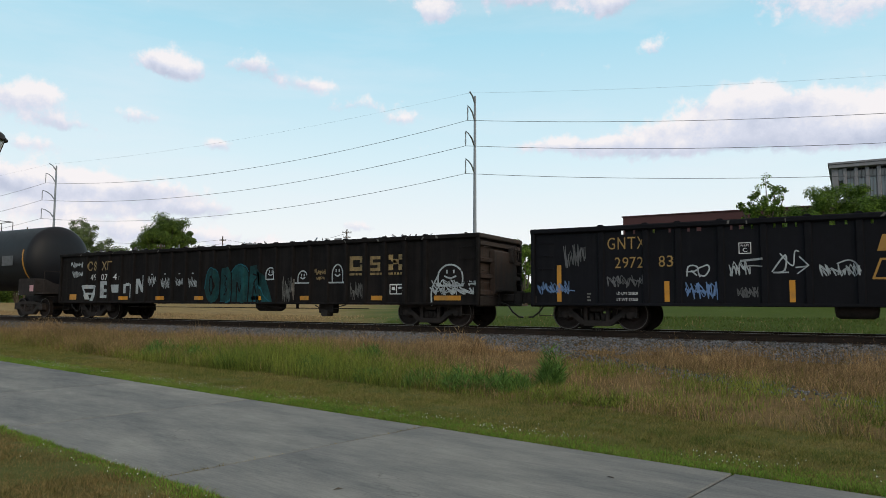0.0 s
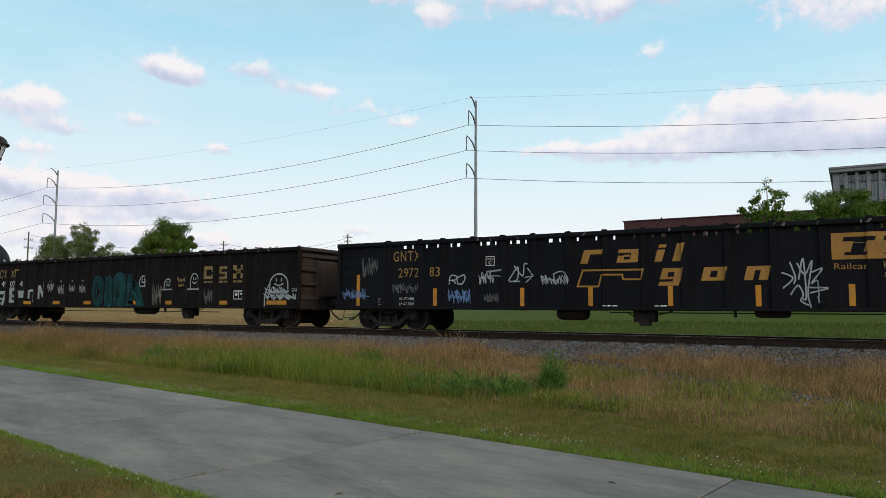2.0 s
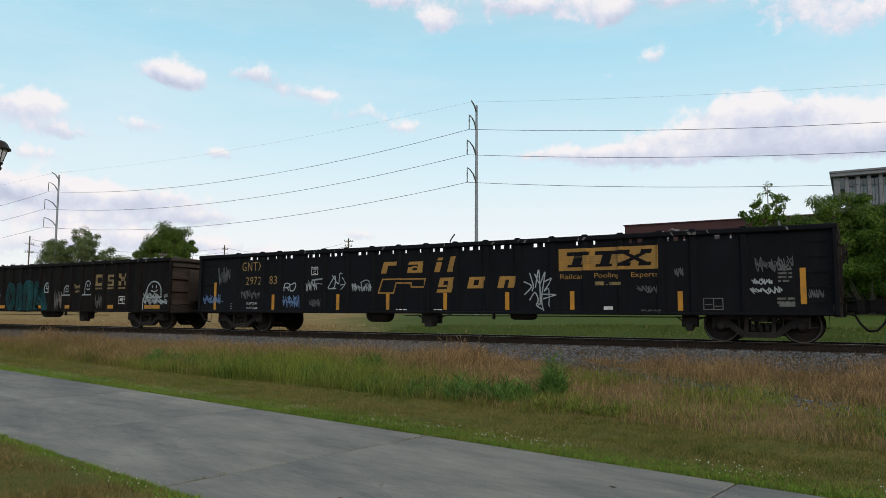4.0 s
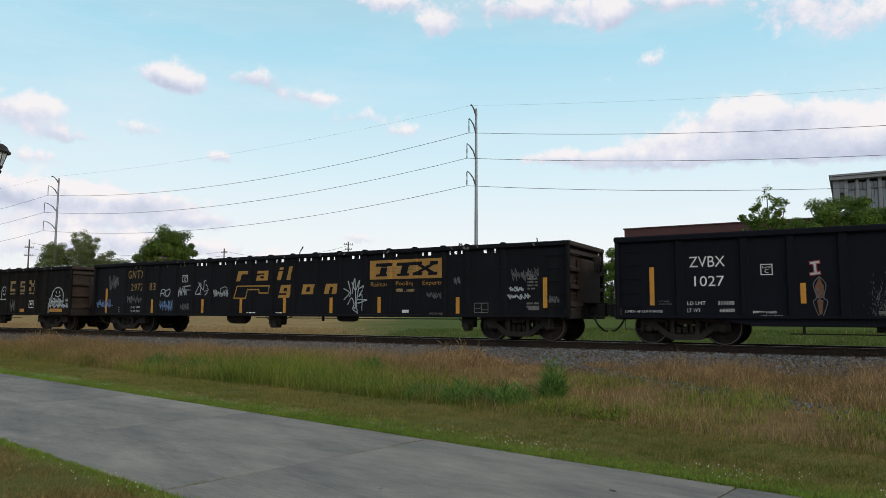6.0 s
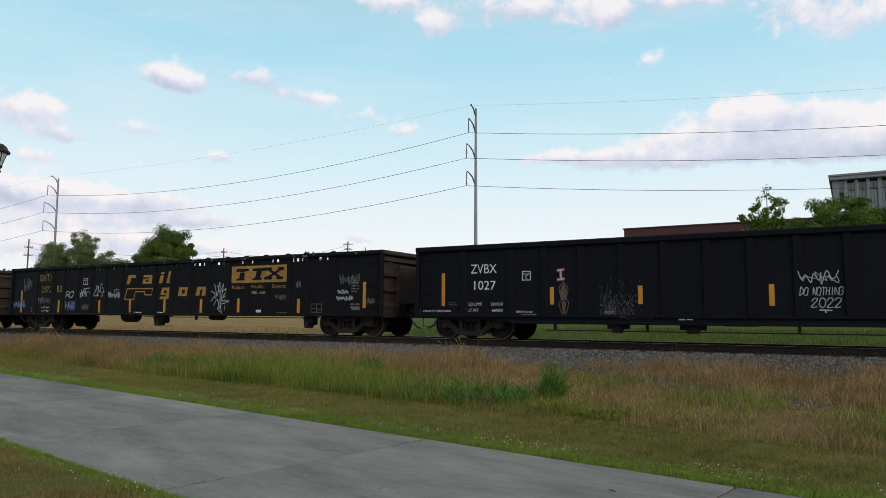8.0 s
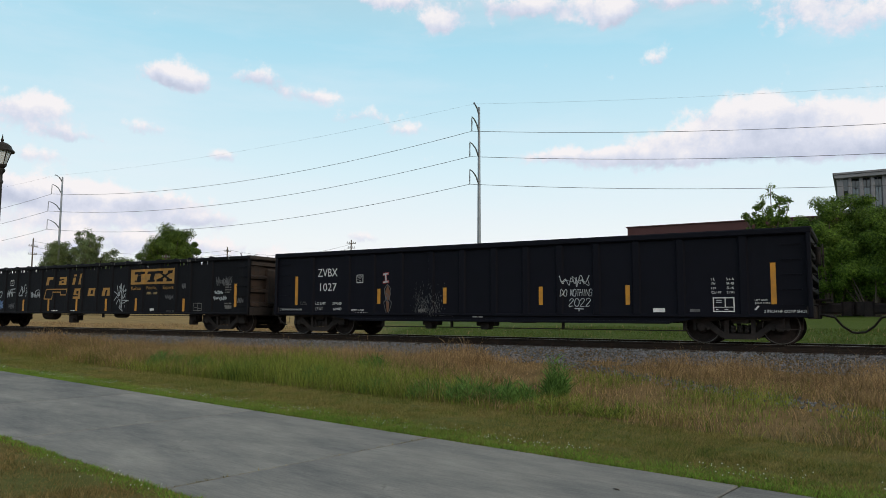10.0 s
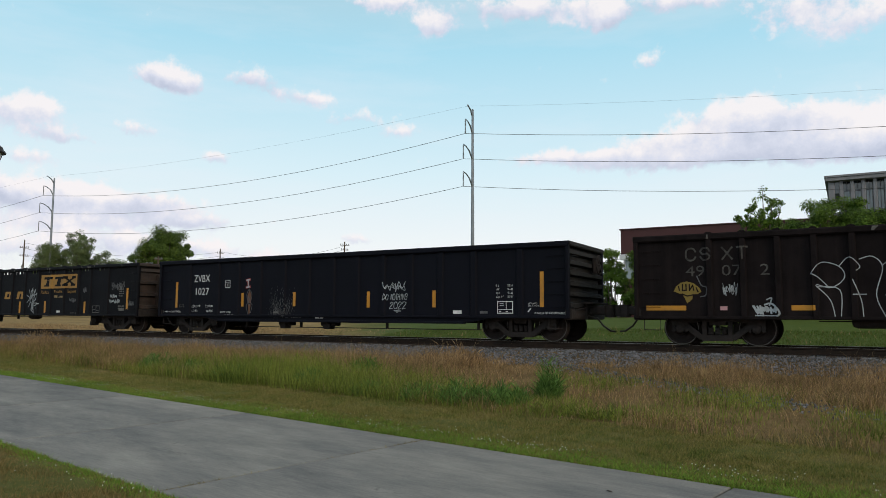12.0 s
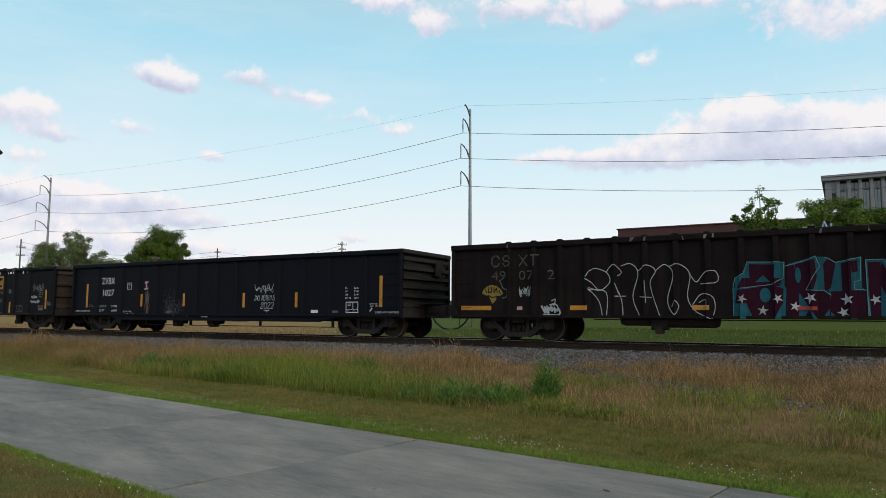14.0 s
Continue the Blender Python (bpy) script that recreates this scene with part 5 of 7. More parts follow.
def paint_z():
    """White stencils and amber stripes of the clean black car."""
    c = CAR_Z
    for x, z0, z1 in ((-7.28, 0.98, 1.94), (-3.87, 1.01, 1.48), (-1.48, 1.01, 1.48), (1.57, 0.96, 1.46), (3.97, 0.96, 1.46), (7.39, 0.96, 1.93)):
        coat(c, "amber_stripe", [rect(x - 0.058, x + 0.058, z0, z1)], M_YELLOW, "upright amber reflective stripe")
    lettering(c, "reporting_mark", "ZVBX", -6.36, 1.91, 0.83, 0.26, M_WHITE, "white reporting mark")
    lettering(c, "car_number", "1027", -6.25, 1.44, 0.69, 0.25, M_WHITE, "white car number")
    coat(c, "plate_box", [rect(-4.75, -4.49, 1.92, 1.94), rect(-4.75, -4.49, 1.68, 1.70), rect(-4.75, -4.73, 1.70, 1.92), rect(-4.51, -4.49, 1.70, 1.92)], M_WHITE)
    lettering(c, "plate_code", "PLATE", -4.71, 1.84, 0.18, 0.045, M_WHITE)
    lettering(c, "plate_code", "C", -4.66, 1.73, 0.08, 0.09, M_WHITE)
    lettering(c, "load_limit", "LD LMT", -6.43, 0.985, 0.43, 0.085, M_WHITE)
    lettering(c, "load_limit", "219100", -5.72, 0.985, 0.37, 0.085, M_WHITE)
    lettering(c, "load_limit", "LT WT", -6.43, 0.81, 0.31, 0.085, M_WHITE)
    lettering(c, "load_limit", "66900", -5.68, 0.81, 0.33, 0.085, M_WHITE)
    lettering(c, "shoe_note", "2 INCH HF COMP SHOES", -7.98, 0.80, 0.95, 0.062, M_WHITE)
    lettering(c, "jack_note", "LIFT AND", -7.12, 1.055, 0.26, 0.045, M_GREYPAINT)
    lettering(c, "jack_note", "JACK HERE", -7.12, 0.985, 0.32, 0.045, M_GREYPAINT)
    lettering(c, "brake_note", "EMPTY LOAD", -4.94, 0.785, 0.50, 0.055, M_WHITE)
    lettering(c, "brake_note", "ADJ. BLOCK", -4.80, 0.685, 0.50, 0.055, M_WHITE)
    lettering(c, "brake_note", "RELEASE", -2.86, 0.66, 0.32, 0.055, M_WHITE)
    lettering(c, "brake_note", "RETAINING VALVE", -1.85, 0.64, 0.66, 0.055, M_WHITE)
    for row, (a, b) in enumerate((("I L", "52-6"), ("I W", "9-8"), ("I H", "5-6"), ("CU FT", "2791"))):
        z = 1.54 - row * 0.107
        lettering(c, "inside_size", a, 6.01, z, 0.10 if row < 3 else 0.24, 0.06, M_WHITE)
        lettering(c, "inside_size", b, 6.36, z, 0.17, 0.06, M_WHITE)
    coat(c, "data_box", [rect(6.04, 6.53, 1.105, 1.13), rect(6.04, 6.53, 0.78, 0.805), rect(6.04, 6.065, 0.805, 1.105), rect(6.505, 6.53, 0.805, 1.105), rect(6.31, 6.33, 0.90, 1.105), rect(6.065, 6.505, 0.885, 0.90),
                         rect(6.12, 6.24, 1.05, 1.065), rect(6.12, 6.24, 1.0, 1.015), rect(6.1, 6.16, 0.83, 0.845), rect(6.3, 6.38, 0.83, 0.845)], M_WHITE, "white ruled data box")
    lettering(c, "jack_note", "LIFT AND", 6.98, 1.035, 0.27, 0.045, M_WHITE)
    lettering(c, "jack_note", "JACK HERE", 6.98, 0.965, 0.33, 0.045, M_WHITE)
    lettering(c, "shoe_note", "2 INCH HF COMP SHOES", 7.17, 0.765, 0.94, 0.062, M_WHITE)
    coat(c, "white_label", [rect(4.61, 4.90, 0.77, 0.87)], M_WHITE, "small white label")
    coat(c, "white_label", [rect(5.5, 5.74, 0.78, 0.85)], M_SPRAYDIM)
    coat(c, "white_mark", [[(6.96, 0.83), (7.0, 0.82), (7.08, 0.92), (7.04, 0.93)]], M_WHITE)
    data_lines(c, -0.55, 0.66, 0.36, 2, M_WHITE, 0.03, 0.05, 21)
    # small painted figure: a letter-like mark over an arrow
    bars = [[(-3.69, 1.93), (-3.54, 1.95)], [(-3.62, 1.94), (-3.60, 1.70)], [(-3.69, 1.68), (-3.53, 1.70)]]
    coat(c, "graffiti_mark", [q for b in bars for q in stroke(b, 0.085)], M_RED, "red rim of a small sprayed mark", 0.004)
    coat(c, "graffiti_mark", [q for b in bars for q in stroke(b, 0.045)], M_SPRAY, "small white sprayed mark", 0.008)
    coat(c, "graffiti_mark", [[(-3.63, 1.40), (-3.45, 1.40), (-3.46, 1.12), (-3.62, 1.14)], [(-3.60, 1.10), (-3.47, 1.08), (-3.50, 0.78), (-3.56, 0.74)], [(-3.63, 1.40), (-3.45, 1.40), (-3.535, 1.60)]], M_ORANGE, "orange-brown sprayed arrow")
    coat(c, "graffiti_mark", stroke(curve([(-3.54, 1.62), (-3.66, 1.44), (-3.60, 1.15), (-3.67, 1.05), (-3.60, 0.80), (-3.53, 0.66), (-3.46, 0.80), (-3.39, 1.05), (-3.46, 1.15), (-3.41, 1.44), (-3.54, 1.62)]), 0.020)
         + stroke(curve([(-3.60, 1.35), (-3.50, 1.25), (-3.58, 1.18), (-3.50, 1.05)]), 0.025), M_SPRAYDIM, "pale outline of the arrow", 0.009)
    # pale spatter below the rim
    rng = random.Random(31)
    spots = []
    for k in range(520):
        x = rng.choice((-2.30, -2.22, -1.80)) + rng.gauss(0, 0.15)
        z = 0.66 + abs(rng.gauss(0, 0.38))
        w, h = rng.uniform(0.003, 0.008), rng.uniform(0.01, 0.07)
        if z < 1.9:
            spots.append([(x - w, z), (x, z - h), (x + w, z), (x, z + h * 0.6)])
    coat(c, "pale_spatter", spots, M_SCUFF, "pale scuffs and spatter", step=0.00005)
    coat(c, "white_label", [rect(-2.42, -2.17, 0.77, 0.84)], M_GREYPAINT)
    coat(c, "graffiti_tag", scribble(2.14, 2.95, 1.42, 1.78, 3, 0.028, 41), M_SPRAY, "white sprayed tag")
    coat(c, "graffiti_tag", written("DO NOTHING", 2.15, 1.20, 0.86, 0.17, 0.017, 0.30, 0.02, 0.008), M_SPRAY, "white sprayed words")
    coat(c, "graffiti_tag", written("2022", 2.38, 0.93, 0.58, 0.19, 0.020, 0.35, 0.02, 0.01) + stroke([(2.55, 0.86), (2.78, 0.85)], 0.028) + stroke([(2.66, 0.86), (2.66, 0.80)], 0.028), M_SPRAY, "white sprayed year")


def ghost(x0, x1, z0, z1, width):
    """Outline of an arch with two dots and a smile line."""
    m, w, h = (x0 + x1) / 2, x1 - x0, z1 - z0
    p = stroke(curve([(x0, z0), (x0 + w * 0.02, z0 + h * 0.6), (x0 + w * 0.25, z0 + h * 0.92), (m, z1), (x1 - w * 0.25, z0 + h * 0.92), (x1 - w * 0.02, z0 + h * 0.6), (x1, z0)]), width)
    p += stroke([(x0, z0), (x1, z0)], width)
    p += stroke([(m - w * 0.14, z0 + h * 0.62), (m - w * 0.14, z0 + h * 0.72)], width) + stroke([(m + w * 0.14, z0 + h * 0.62), (m + w * 0.14, z0 + h * 0.72)], width)
    return p + stroke(curve([(m - w * 0.22, z0 + h * 0.45), (m, z0 + h * 0.36), (m + w * 0.22, z0 + h * 0.45)]), width)


def paint_c():
    """Faded letters and crowded tags of the brown-black car."""
    c = CAR_C
    for x0, x1 in ((-9.45, -8.98), (-6.06, -5.61), (-3.93, -3.46), (-1.77, -1.29), (1.12, 1.60), (3.36, 3.81), (6.28, 6.76), (8.58, 9.49)):
        coat(c, "yellow_stripe", [rect(x0, x1, 0.79, 0.93 if x0 > -9 else 1.02)], M_YELLOW, "level yellow reflective stripe")
    # big faded blocks
    coat(c, "faded_block", [rect(5.42, 5.56, 1.72, 2.19), rect(5.56, 5.95, 2.07, 2.19), rect(5.56, 5.95, 1.72, 1.84), rect(5.83, 5.97, 1.98, 2.07), rect(5.83, 5.97, 1.84, 1.92)], M_DULLGOLD, "large faded tan block shape", step=0)
    coat(c, "faded_block", [rect(6.23, 6.62, 2.07, 2.17), rect(6.23, 6.34, 1.97, 2.07), rect(6.23, 6.62, 1.89, 1.97), rect(6.51, 6.62, 1.80, 1.89), rect(6.23, 6.62, 1.70, 1.80)], M_DULLGOLD, "large faded tan block shape", step=0)
    coat(c, "faded_block", [rect(6.93, 7.10, 2.04, 2.20, 0.0), rect(7.30, 7.47, 2.04, 2.20), [(7.0, 2.04), (7.16, 2.04), (7.28, 1.94), (7.12, 1.94)], rect(7.10, 7.31, 1.90, 2.06), rect(6.93, 7.10, 1.72, 1.90), rect(7.30, 7.47, 1.72, 1.90)], M_DULLGOLD, "large faded tan block shape", step=0)
    for x in (5.42, 6.23, 6.93):
        data_lines(c, x, 1.58, 0.5, 1, M_DULLGOLD, 0.07, seed=int(x * 10))
    for ch, x in zip("CSXT", (-8.2, -7.82, -7.3, -6.95)):
        coat(c, "faded_stencil", glyph(ch, x, 2.02, 0.24, 0.32, 0.055), M_DULLGOLD, "worn tan stencil")
    for body, x in (("49", -8.06), ("07", -7.35), ("41", -6.58)):
        lettering(c, "car_number", body, x, 1.59, 0.42, 0.25, M_WHITE, "white car number")
    coat(c, "data_box", [rect(6.98, 7.49, 1.25, 1.29), rect(6.98, 7.49, 0.97, 1.0), rect(6.98, 7.01, 1.0, 1.25), rect(7.46, 7.49, 1.0, 1.25), rect(7.22, 7.25, 1.0, 1.25), rect(7.06, 7.18, 1.1, 1.2), rect(7.3, 7.42, 1.14, 1.2)], M_WHITE, "white data box", step=0)
    # pale block letters low on the west end: plain shapes
    for polys in ([[(-8.66, 1.36), (-8.45, 1.36), (-8.05, 0.80), (-8.25, 0.80)], rect(-8.6, -7.7, 1.25, 1.40), [(-7.75, 1.36), (-7.55, 1.36), (-7.85, 0.75), (-8.05, 0.75)], rect(-8.35, -7.75, 1.0, 1.08)],
                  [rect(-7.39, -7.15, 0.86, 1.55), rect(-7.15, -6.85, 1.40, 1.55), rect(-7.15, -6.95, 1.10, 1.22), rect(-7.15, -6.83, 0.86, 0.98)],
                  [[(-6.71, 1.40), (-6.12, 1.40), (-6.2, 1.08), (-6.62, 1.08)]],
                  [rect(-5.9, -5.75, 1.05, 1.42), rect(-5.75, -5.52, 1.34, 1.46), rect(-5.5, -5.36, 0.88, 1.42)],
                  [rect(-5.13, -4.98, 1.02, 1.62), [(-5.10, 1.62), (-4.92, 1.62), (-4.62, 1.1), (-4.80, 1.1)], rect(-4.74, -4.58, 1.08, 1.76)]):
        coat(c, "graffiti_block", polys, M_SPRAY, "pale grey sprayed block shape", step=0.0008)
    tag = lambda polys, mat, label: coat(c, "graffiti_tag", polys, mat, label)
    tag(scribble(-9.44, -8.60, 2.12, 2.42, 6, 0.04, 51) + scribble(-9.35, -8.6, 1.72, 2.0, 4, 0.035, 52), M_SPRAY, "white sprayed tag")
    for i, (x0, x1) in enumerate(((-4.42, -3.90), (-3.66, -3.14), (-2.85, -2.38), (-2.12, -1.60))):
        tag(scribble(x0, x1, 1.30 - 0.08 * (i % 2), 1.66 + 0.08 * (i == 0), 4, 0.026, 60 + i) + stroke([(x0 + 0.2, 1.78), (x0 + 0.26, 1.78)], 0.04), M_SPRAY, "white sprayed tag")
    # teal throw-up: bulky rounded shapes side by side, streaked with dark lines
    disc = lambda x, z, rx, rz: [(x + rx * math.cos(a), z + rz * math.sin(a)) for a in (k * math.pi / 8 for k in range(16))]
    for poly in (disc(-0.83, 1.32, 0.40, 0.66), [(-0.42, 0.72), (0.10, 0.70), (0.16, 1.30), (0.05, 1.98), (-0.38, 1.92)], [(0.12, 0.68), (0.92, 0.68), (0.98, 1.70), (0.75, 2.04), (0.30, 2.02), (0.16, 1.80)],
                 [(0.95, 0.70), (1.55, 0.70), (1.60, 1.70), (1.36, 2.02), (1.05, 1.98)], [(1.45, 1.80), (1.75, 1.62), (2.14, 0.68), (1.62, 0.68)]):
        coat(c, "graffiti_mural", [poly], M_TEAL, "faded teal bubble graffiti")
    for pts in ([(-0.95, 1.62), (-0.98, 1.2), (-0.80, 0.98), (-0.70, 1.3), (-0.80, 1.66), (-0.95, 1.62)], [(-0.40, 0.70), (-0.44, 1.3), (-0.38, 1.94)], [(-0.2, 1.66), (-0.02, 1.55), (-0.18, 1.36), (0.0, 1.15), (-0.2, 0.98)],
                [(0.12, 0.68), (0.16, 1.3), (0.10, 1.9)], [(0.40, 0.70), (0.42, 1.4), (0.55, 1.1), (0.66, 1.45), (0.66, 0.70)], [(0.95, 0.70), (1.0, 1.4), (0.98, 1.95)], [(1.2, 1.7), (1.4, 1.6), (1.25, 1.35), (1.5, 0.72)], [(1.2, 0.72), (1.22, 1.25)]):
        coat(c, "graffiti_line", stroke(curve(pts), 0.05), M_BROWN2, "dark line in the graffiti", 0.010)
    for pts in ([(-1.22, 1.2), (-1.1, 1.8), (-0.85, 1.98), (-0.55, 1.80)], [(0.12, 1.78), (0.40, 2.02), (0.75, 2.04), (0.98, 1.8)], [(1.3, 0.75), (1.5, 1.3), (1.7, 0.95), (2.05, 0.7)], [(-0.4, 0.75), (0.05, 0.72), (0.10, 1.1)]):
        coat(c, "graffiti_line", stroke(curve(pts), 0.035), M_CYAN, "pale cyan line in the graffiti", 0.012)
    tag(ghost(1.80, 2.24, 1.50, 1.90, 0.045), M_SPRAY, "white outline figure")
    tag(ghost(3.26, 3.68, 1.36, 1.76, 0.045) + stroke([(3.15, 1.36), (3.8, 1.36)], 0.05), M_SPRAY, "white outline figure")
    tag(ghost(4.72, 5.16, 1.36, 1.94, 0.045) + stroke([(4.62, 1.36), (5.25, 1.36)], 0.05), M_SPRAY, "white outline figure")
    tag(ghost(8.72, 9.55, 1.22, 1.84, 0.05), M_SPRAY, "large white outline figure")
    tag(scribble(8.45, 9.9, 0.95, 1.18, 12, 0.045, 90) + scribble(8.5, 9.6, 1.15, 1.4, 8, 0.04, 91) + stroke(curve([(8.5, 0.66), (8.5, 1.1), (8.7, 1.5)]), 0.05), M_SPRAY, "white sprayed tag")
    tag(scribble(9.72, 10.0, 1.2, 1.36, 3, 0.03, 92), M_SPRAY, "white sprayed tag")
    tag(scribble(2.55, 3.1, 0.72, 1.6, 7, 0.03, 93) + scribble(5.47, 6.0, 0.80, 1.38, 6, 0.03, 94), M_GREYPAINT, "worn grey tag")
    tag(scribble(3.95, 4.5, 1.62, 1.82, 5, 0.035, 95) + scribble(4.05, 4.45, 1.45, 1.58, 3, 0.03, 96), M_DULLGOLD, "tan sprayed tag")


def star(x, z, r, turn=0.3):
    polys = []
    for k in range(5):
        a = turn + k * 2 * math.pi / 5
        p = (x + r * math.sin(a), z + r * math.cos(a))
        b, d = a + 0.63, a - 0.63
        polys.append([(x, z), (x + 0.38 * r * math.sin(b), z + 0.38 * r * math.cos(b)), p, (x + 0.38 * r * math.sin(d), z + 0.38 * r * math.cos(d))])
    return polys


def paint_k():
    """Worn stencils, outline graffiti and the large mural of the rust-brown car."""
    c = CAR_K
    for x0, x1 in ((-9.84, -8.87), (-6.54, -6.05), (-3.41, -3.01), (3.0, 3.5), (6.1, 6.6), (8.9, 9.8)):
        coat(c, "amber_stripe", [rect(x0, x1, 0.865, 0.985)], M_YELLOW, "level amber reflective stripe")
    for ch, x in zip("CSXT", (-8.84, -8.50, -8.0, -7.66)):
        coat(c, "worn_mark", glyph(ch, x, 2.10, 0.22, 0.28, 0.042), M_WORN, "worn white stencil")
    for body, x in (("49", -8.86), ("07", -8.02), ("2", -7.17)):
        lettering(c, "car_number", body, x, 1.70, 0.44 if len(body) > 1 else 0.2, 0.26, M_WORN, "worn car number")
    cap = [(-9.16, 1.34), (-9.10, 1.46), (-8.98, 1.55), (-8.84, 1.58), (-8.68, 1.53), (-8.55, 1.42), (-8.50, 1.32), (-8.60, 1.26), (-9.02, 1.28)]
    coat(c, "graffiti_tag", [cap, [(-8.96, 1.30), (-8.70, 1.28), (-8.72, 1.14), (-8.84, 1.04)]], M_LEMON, "yellow sprayed cap shape")
    for pts in ([(-9.04, 1.46), (-9.02, 1.36)], [(-8.94, 1.50), (-8.95, 1.36), (-8.86, 1.36), (-8.86, 1.50)], [(-8.78, 1.50), (-8.78, 1.36), (-8.70, 1.48), (-8.68, 1.36)], [(-8.62, 1.42), (-8.58, 1.32)], [(-8.95, 1.27), (-8.84, 1.22), (-8.66, 1.25)]):
        coat(c, "graffiti_line", stroke(pts, 0.03), M_BROWN2, "dark line on the yellow shape", 0.012)
    coat(c, "graffiti_tag", stroke(curve([(-8.6, 1.70), (-8.5, 1.48), (-8.38, 1.42), (-8.40, 1.24), (-8.52, 1.20)]), 0.03), M_SPRAYDIM)
    coat(c, "pink_patch", [rect(-8.08, -7.92, 0.87, 0.965)], M_PINK, "small pink patch")
    coat(c, "graffiti_tag", scribble(-8.04, -7.68, 1.22, 1.55, 4, 0.018, 104), M_SPRAY, "white sprayed tag")
    coat(c, "graffiti_tag", scribble(-7.36, -6.85, 0.78, 0.98, 6, 0.05, 103) + stroke(curve([(-7.1, 1.0), (-6.95, 1.02), (-6.8, 0.85), (-6.85, 0.74), (-7.3, 0.74)]), 0.04) + stroke(curve([(-7.0, 0.98), (-6.95, 1.15), (-7.05, 1.12)]), 0.03), M_SPRAY, "white sprayed tag")
    k = []
    for pts in ([(-6.12, 1.70), (-5.9, 1.95), (-5.55, 1.85), (-5.45, 1.60), (-5.7, 1.38), (-6.0, 1.45)], [(-6.12, 1.70), (-5.98, 1.62), (-5.8, 1.42)], [(-6.02, 1.42), (-5.75, 1.1), (-5.66, 0.70)], [(-5.98, 1.40), (-5.55, 1.32), (-5.55, 0.72)],
                [(-5.55, 1.85), (-5.35, 2.05), (-5.15, 1.85), (-5.22, 1.75)], [(-5.3, 1.55), (-5.15, 1.1), (-5.12, 0.72)], [(-5.15, 2.0), (-4.9, 2.05), (-4.72, 1.80), (-4.86, 1.2), (-4.70, 0.72)], [(-5.3, 1.22), (-5.05, 1.22)]):
        k += stroke(curve(pts), 0.021)
    for pts in (
                [(-4.72, 1.85), (-4.5, 2.0), (-4.28, 1.85), (-4.42, 1.5), (-4.2, 0.72)], [(-4.55, 1.6), (-4.52, 1.05)], [(-4.68, 1.20), (-4.40, 1.18)], [(-4.28, 1.85), (-4.05, 2.0), (-3.85, 1.75), (-4.0, 1.1), (-3.85, 0.75), (-3.72, 0.95), (-3.82, 1.1), (-3.9, 0.95)],
                [(-3.95, 1.95), (-3.7, 2.0), (-3.45, 1.75), (-3.52, 1.2), (-3.35, 0.85), (-3.0, 0.66)], [(-3.45, 1.75), (-3.3, 1.55), (-3.1, 1.78), (-2.85, 1.8), (-2.82, 1.55), (-3.2, 1.50)], [(-3.4, 1.0), (-3.2, 1.25), (-2.95, 1.2), (-2.88, 0.95), (-2.95, 0.66)], [(-3.25, 1.05), (-3.1, 1.12), (-3.1, 0.98), (-3.22, 0.95)]):
        k += stroke(curve(pts), 0.021)
    coat(c, "graffiti_outline", k, M_SPRAY, "large white outline graffiti")
    # mural: block shapes in maroon on a cyan ground, pale rims and stars
    disc = lambda x, z, rx, rz: [(x + rx * math.cos(a), z + rz * math.sin(a)) for a in (k * math.pi / 8 for k in range(16))]
    block_s = ([[(-2.47, 0.65), (-1.36, 0.65), (-1.33, 1.40), (-2.47, 1.40)], [(-2.42, 1.34), (-1.36, 1.36), (-1.33, 1.98), (-2.14, 2.01), (-2.22, 1.74), (-2.42, 1.62)]],
               [[(-2.43, 1.02), (-1.40, 1.02), (-1.38, 1.36), (-1.60, 1.44), (-2.38, 1.34)], [(-2.05, 0.68), (-1.58, 0.68), (-1.40, 1.02), (-2.18, 1.02)], [(-2.38, 1.38), (-1.45, 1.42), (-1.40, 1.60), (-2.26, 1.62)], [(-2.10, 1.60), (-1.58, 1.60), (-1.54, 1.92), (-2.10, 1.95)]],
               [disc(-1.77, 1.21, 0.12, 0.17), [(-1.97, 1.52), (-1.66, 1.52), (-1.80, 1.68)]],
               [(-2.47, 0.66), (-2.47, 1.38), (-2.42, 1.62), (-2.22, 1.74), (-2.14, 2.0), (-1.35, 1.97), (-1.38, 1.60), (-1.62, 1.46), (-2.30, 1.38)])
    block_k = ([[(-1.32, 0.66), (-0.46, 0.66), (-0.44, 1.36), (-1.32, 1.36)], [(-1.30, 1.30), (-0.46, 1.30), (-0.43, 1.90), (-0.50, 2.06), (-0.72, 2.08), (-1.28, 1.92)]],
               [[(-1.32, 0.66), (-1.08, 0.66), (-1.06, 1.30), (-1.14, 1.90), (-1.30, 1.88)], [(-1.10, 1.25), (-0.88, 1.25), (-0.96, 1.95), (-1.12, 1.92)], [(-1.00, 1.28), (-0.78, 1.28), (-0.68, 1.62), (-0.72, 2.02), (-0.96, 1.96)],
                [(-1.06, 1.28), (-0.46, 1.30), (-0.42, 0.95), (-0.62, 0.66), (-0.70, 0.66), (-0.98, 1.12)], [(-0.98, 0.66), (-0.78, 0.66), (-0.88, 0.86)]],
               [disc(-1.07, 1.66, 0.06, 0.18)],
               [(-1.32, 1.88), (-0.95, 1.98), (-0.70, 2.08), (-0.62, 1.86), (-0.74, 1.66), (-0.92, 1.32), (-0.55, 1.30), (-0.42, 1.20)])
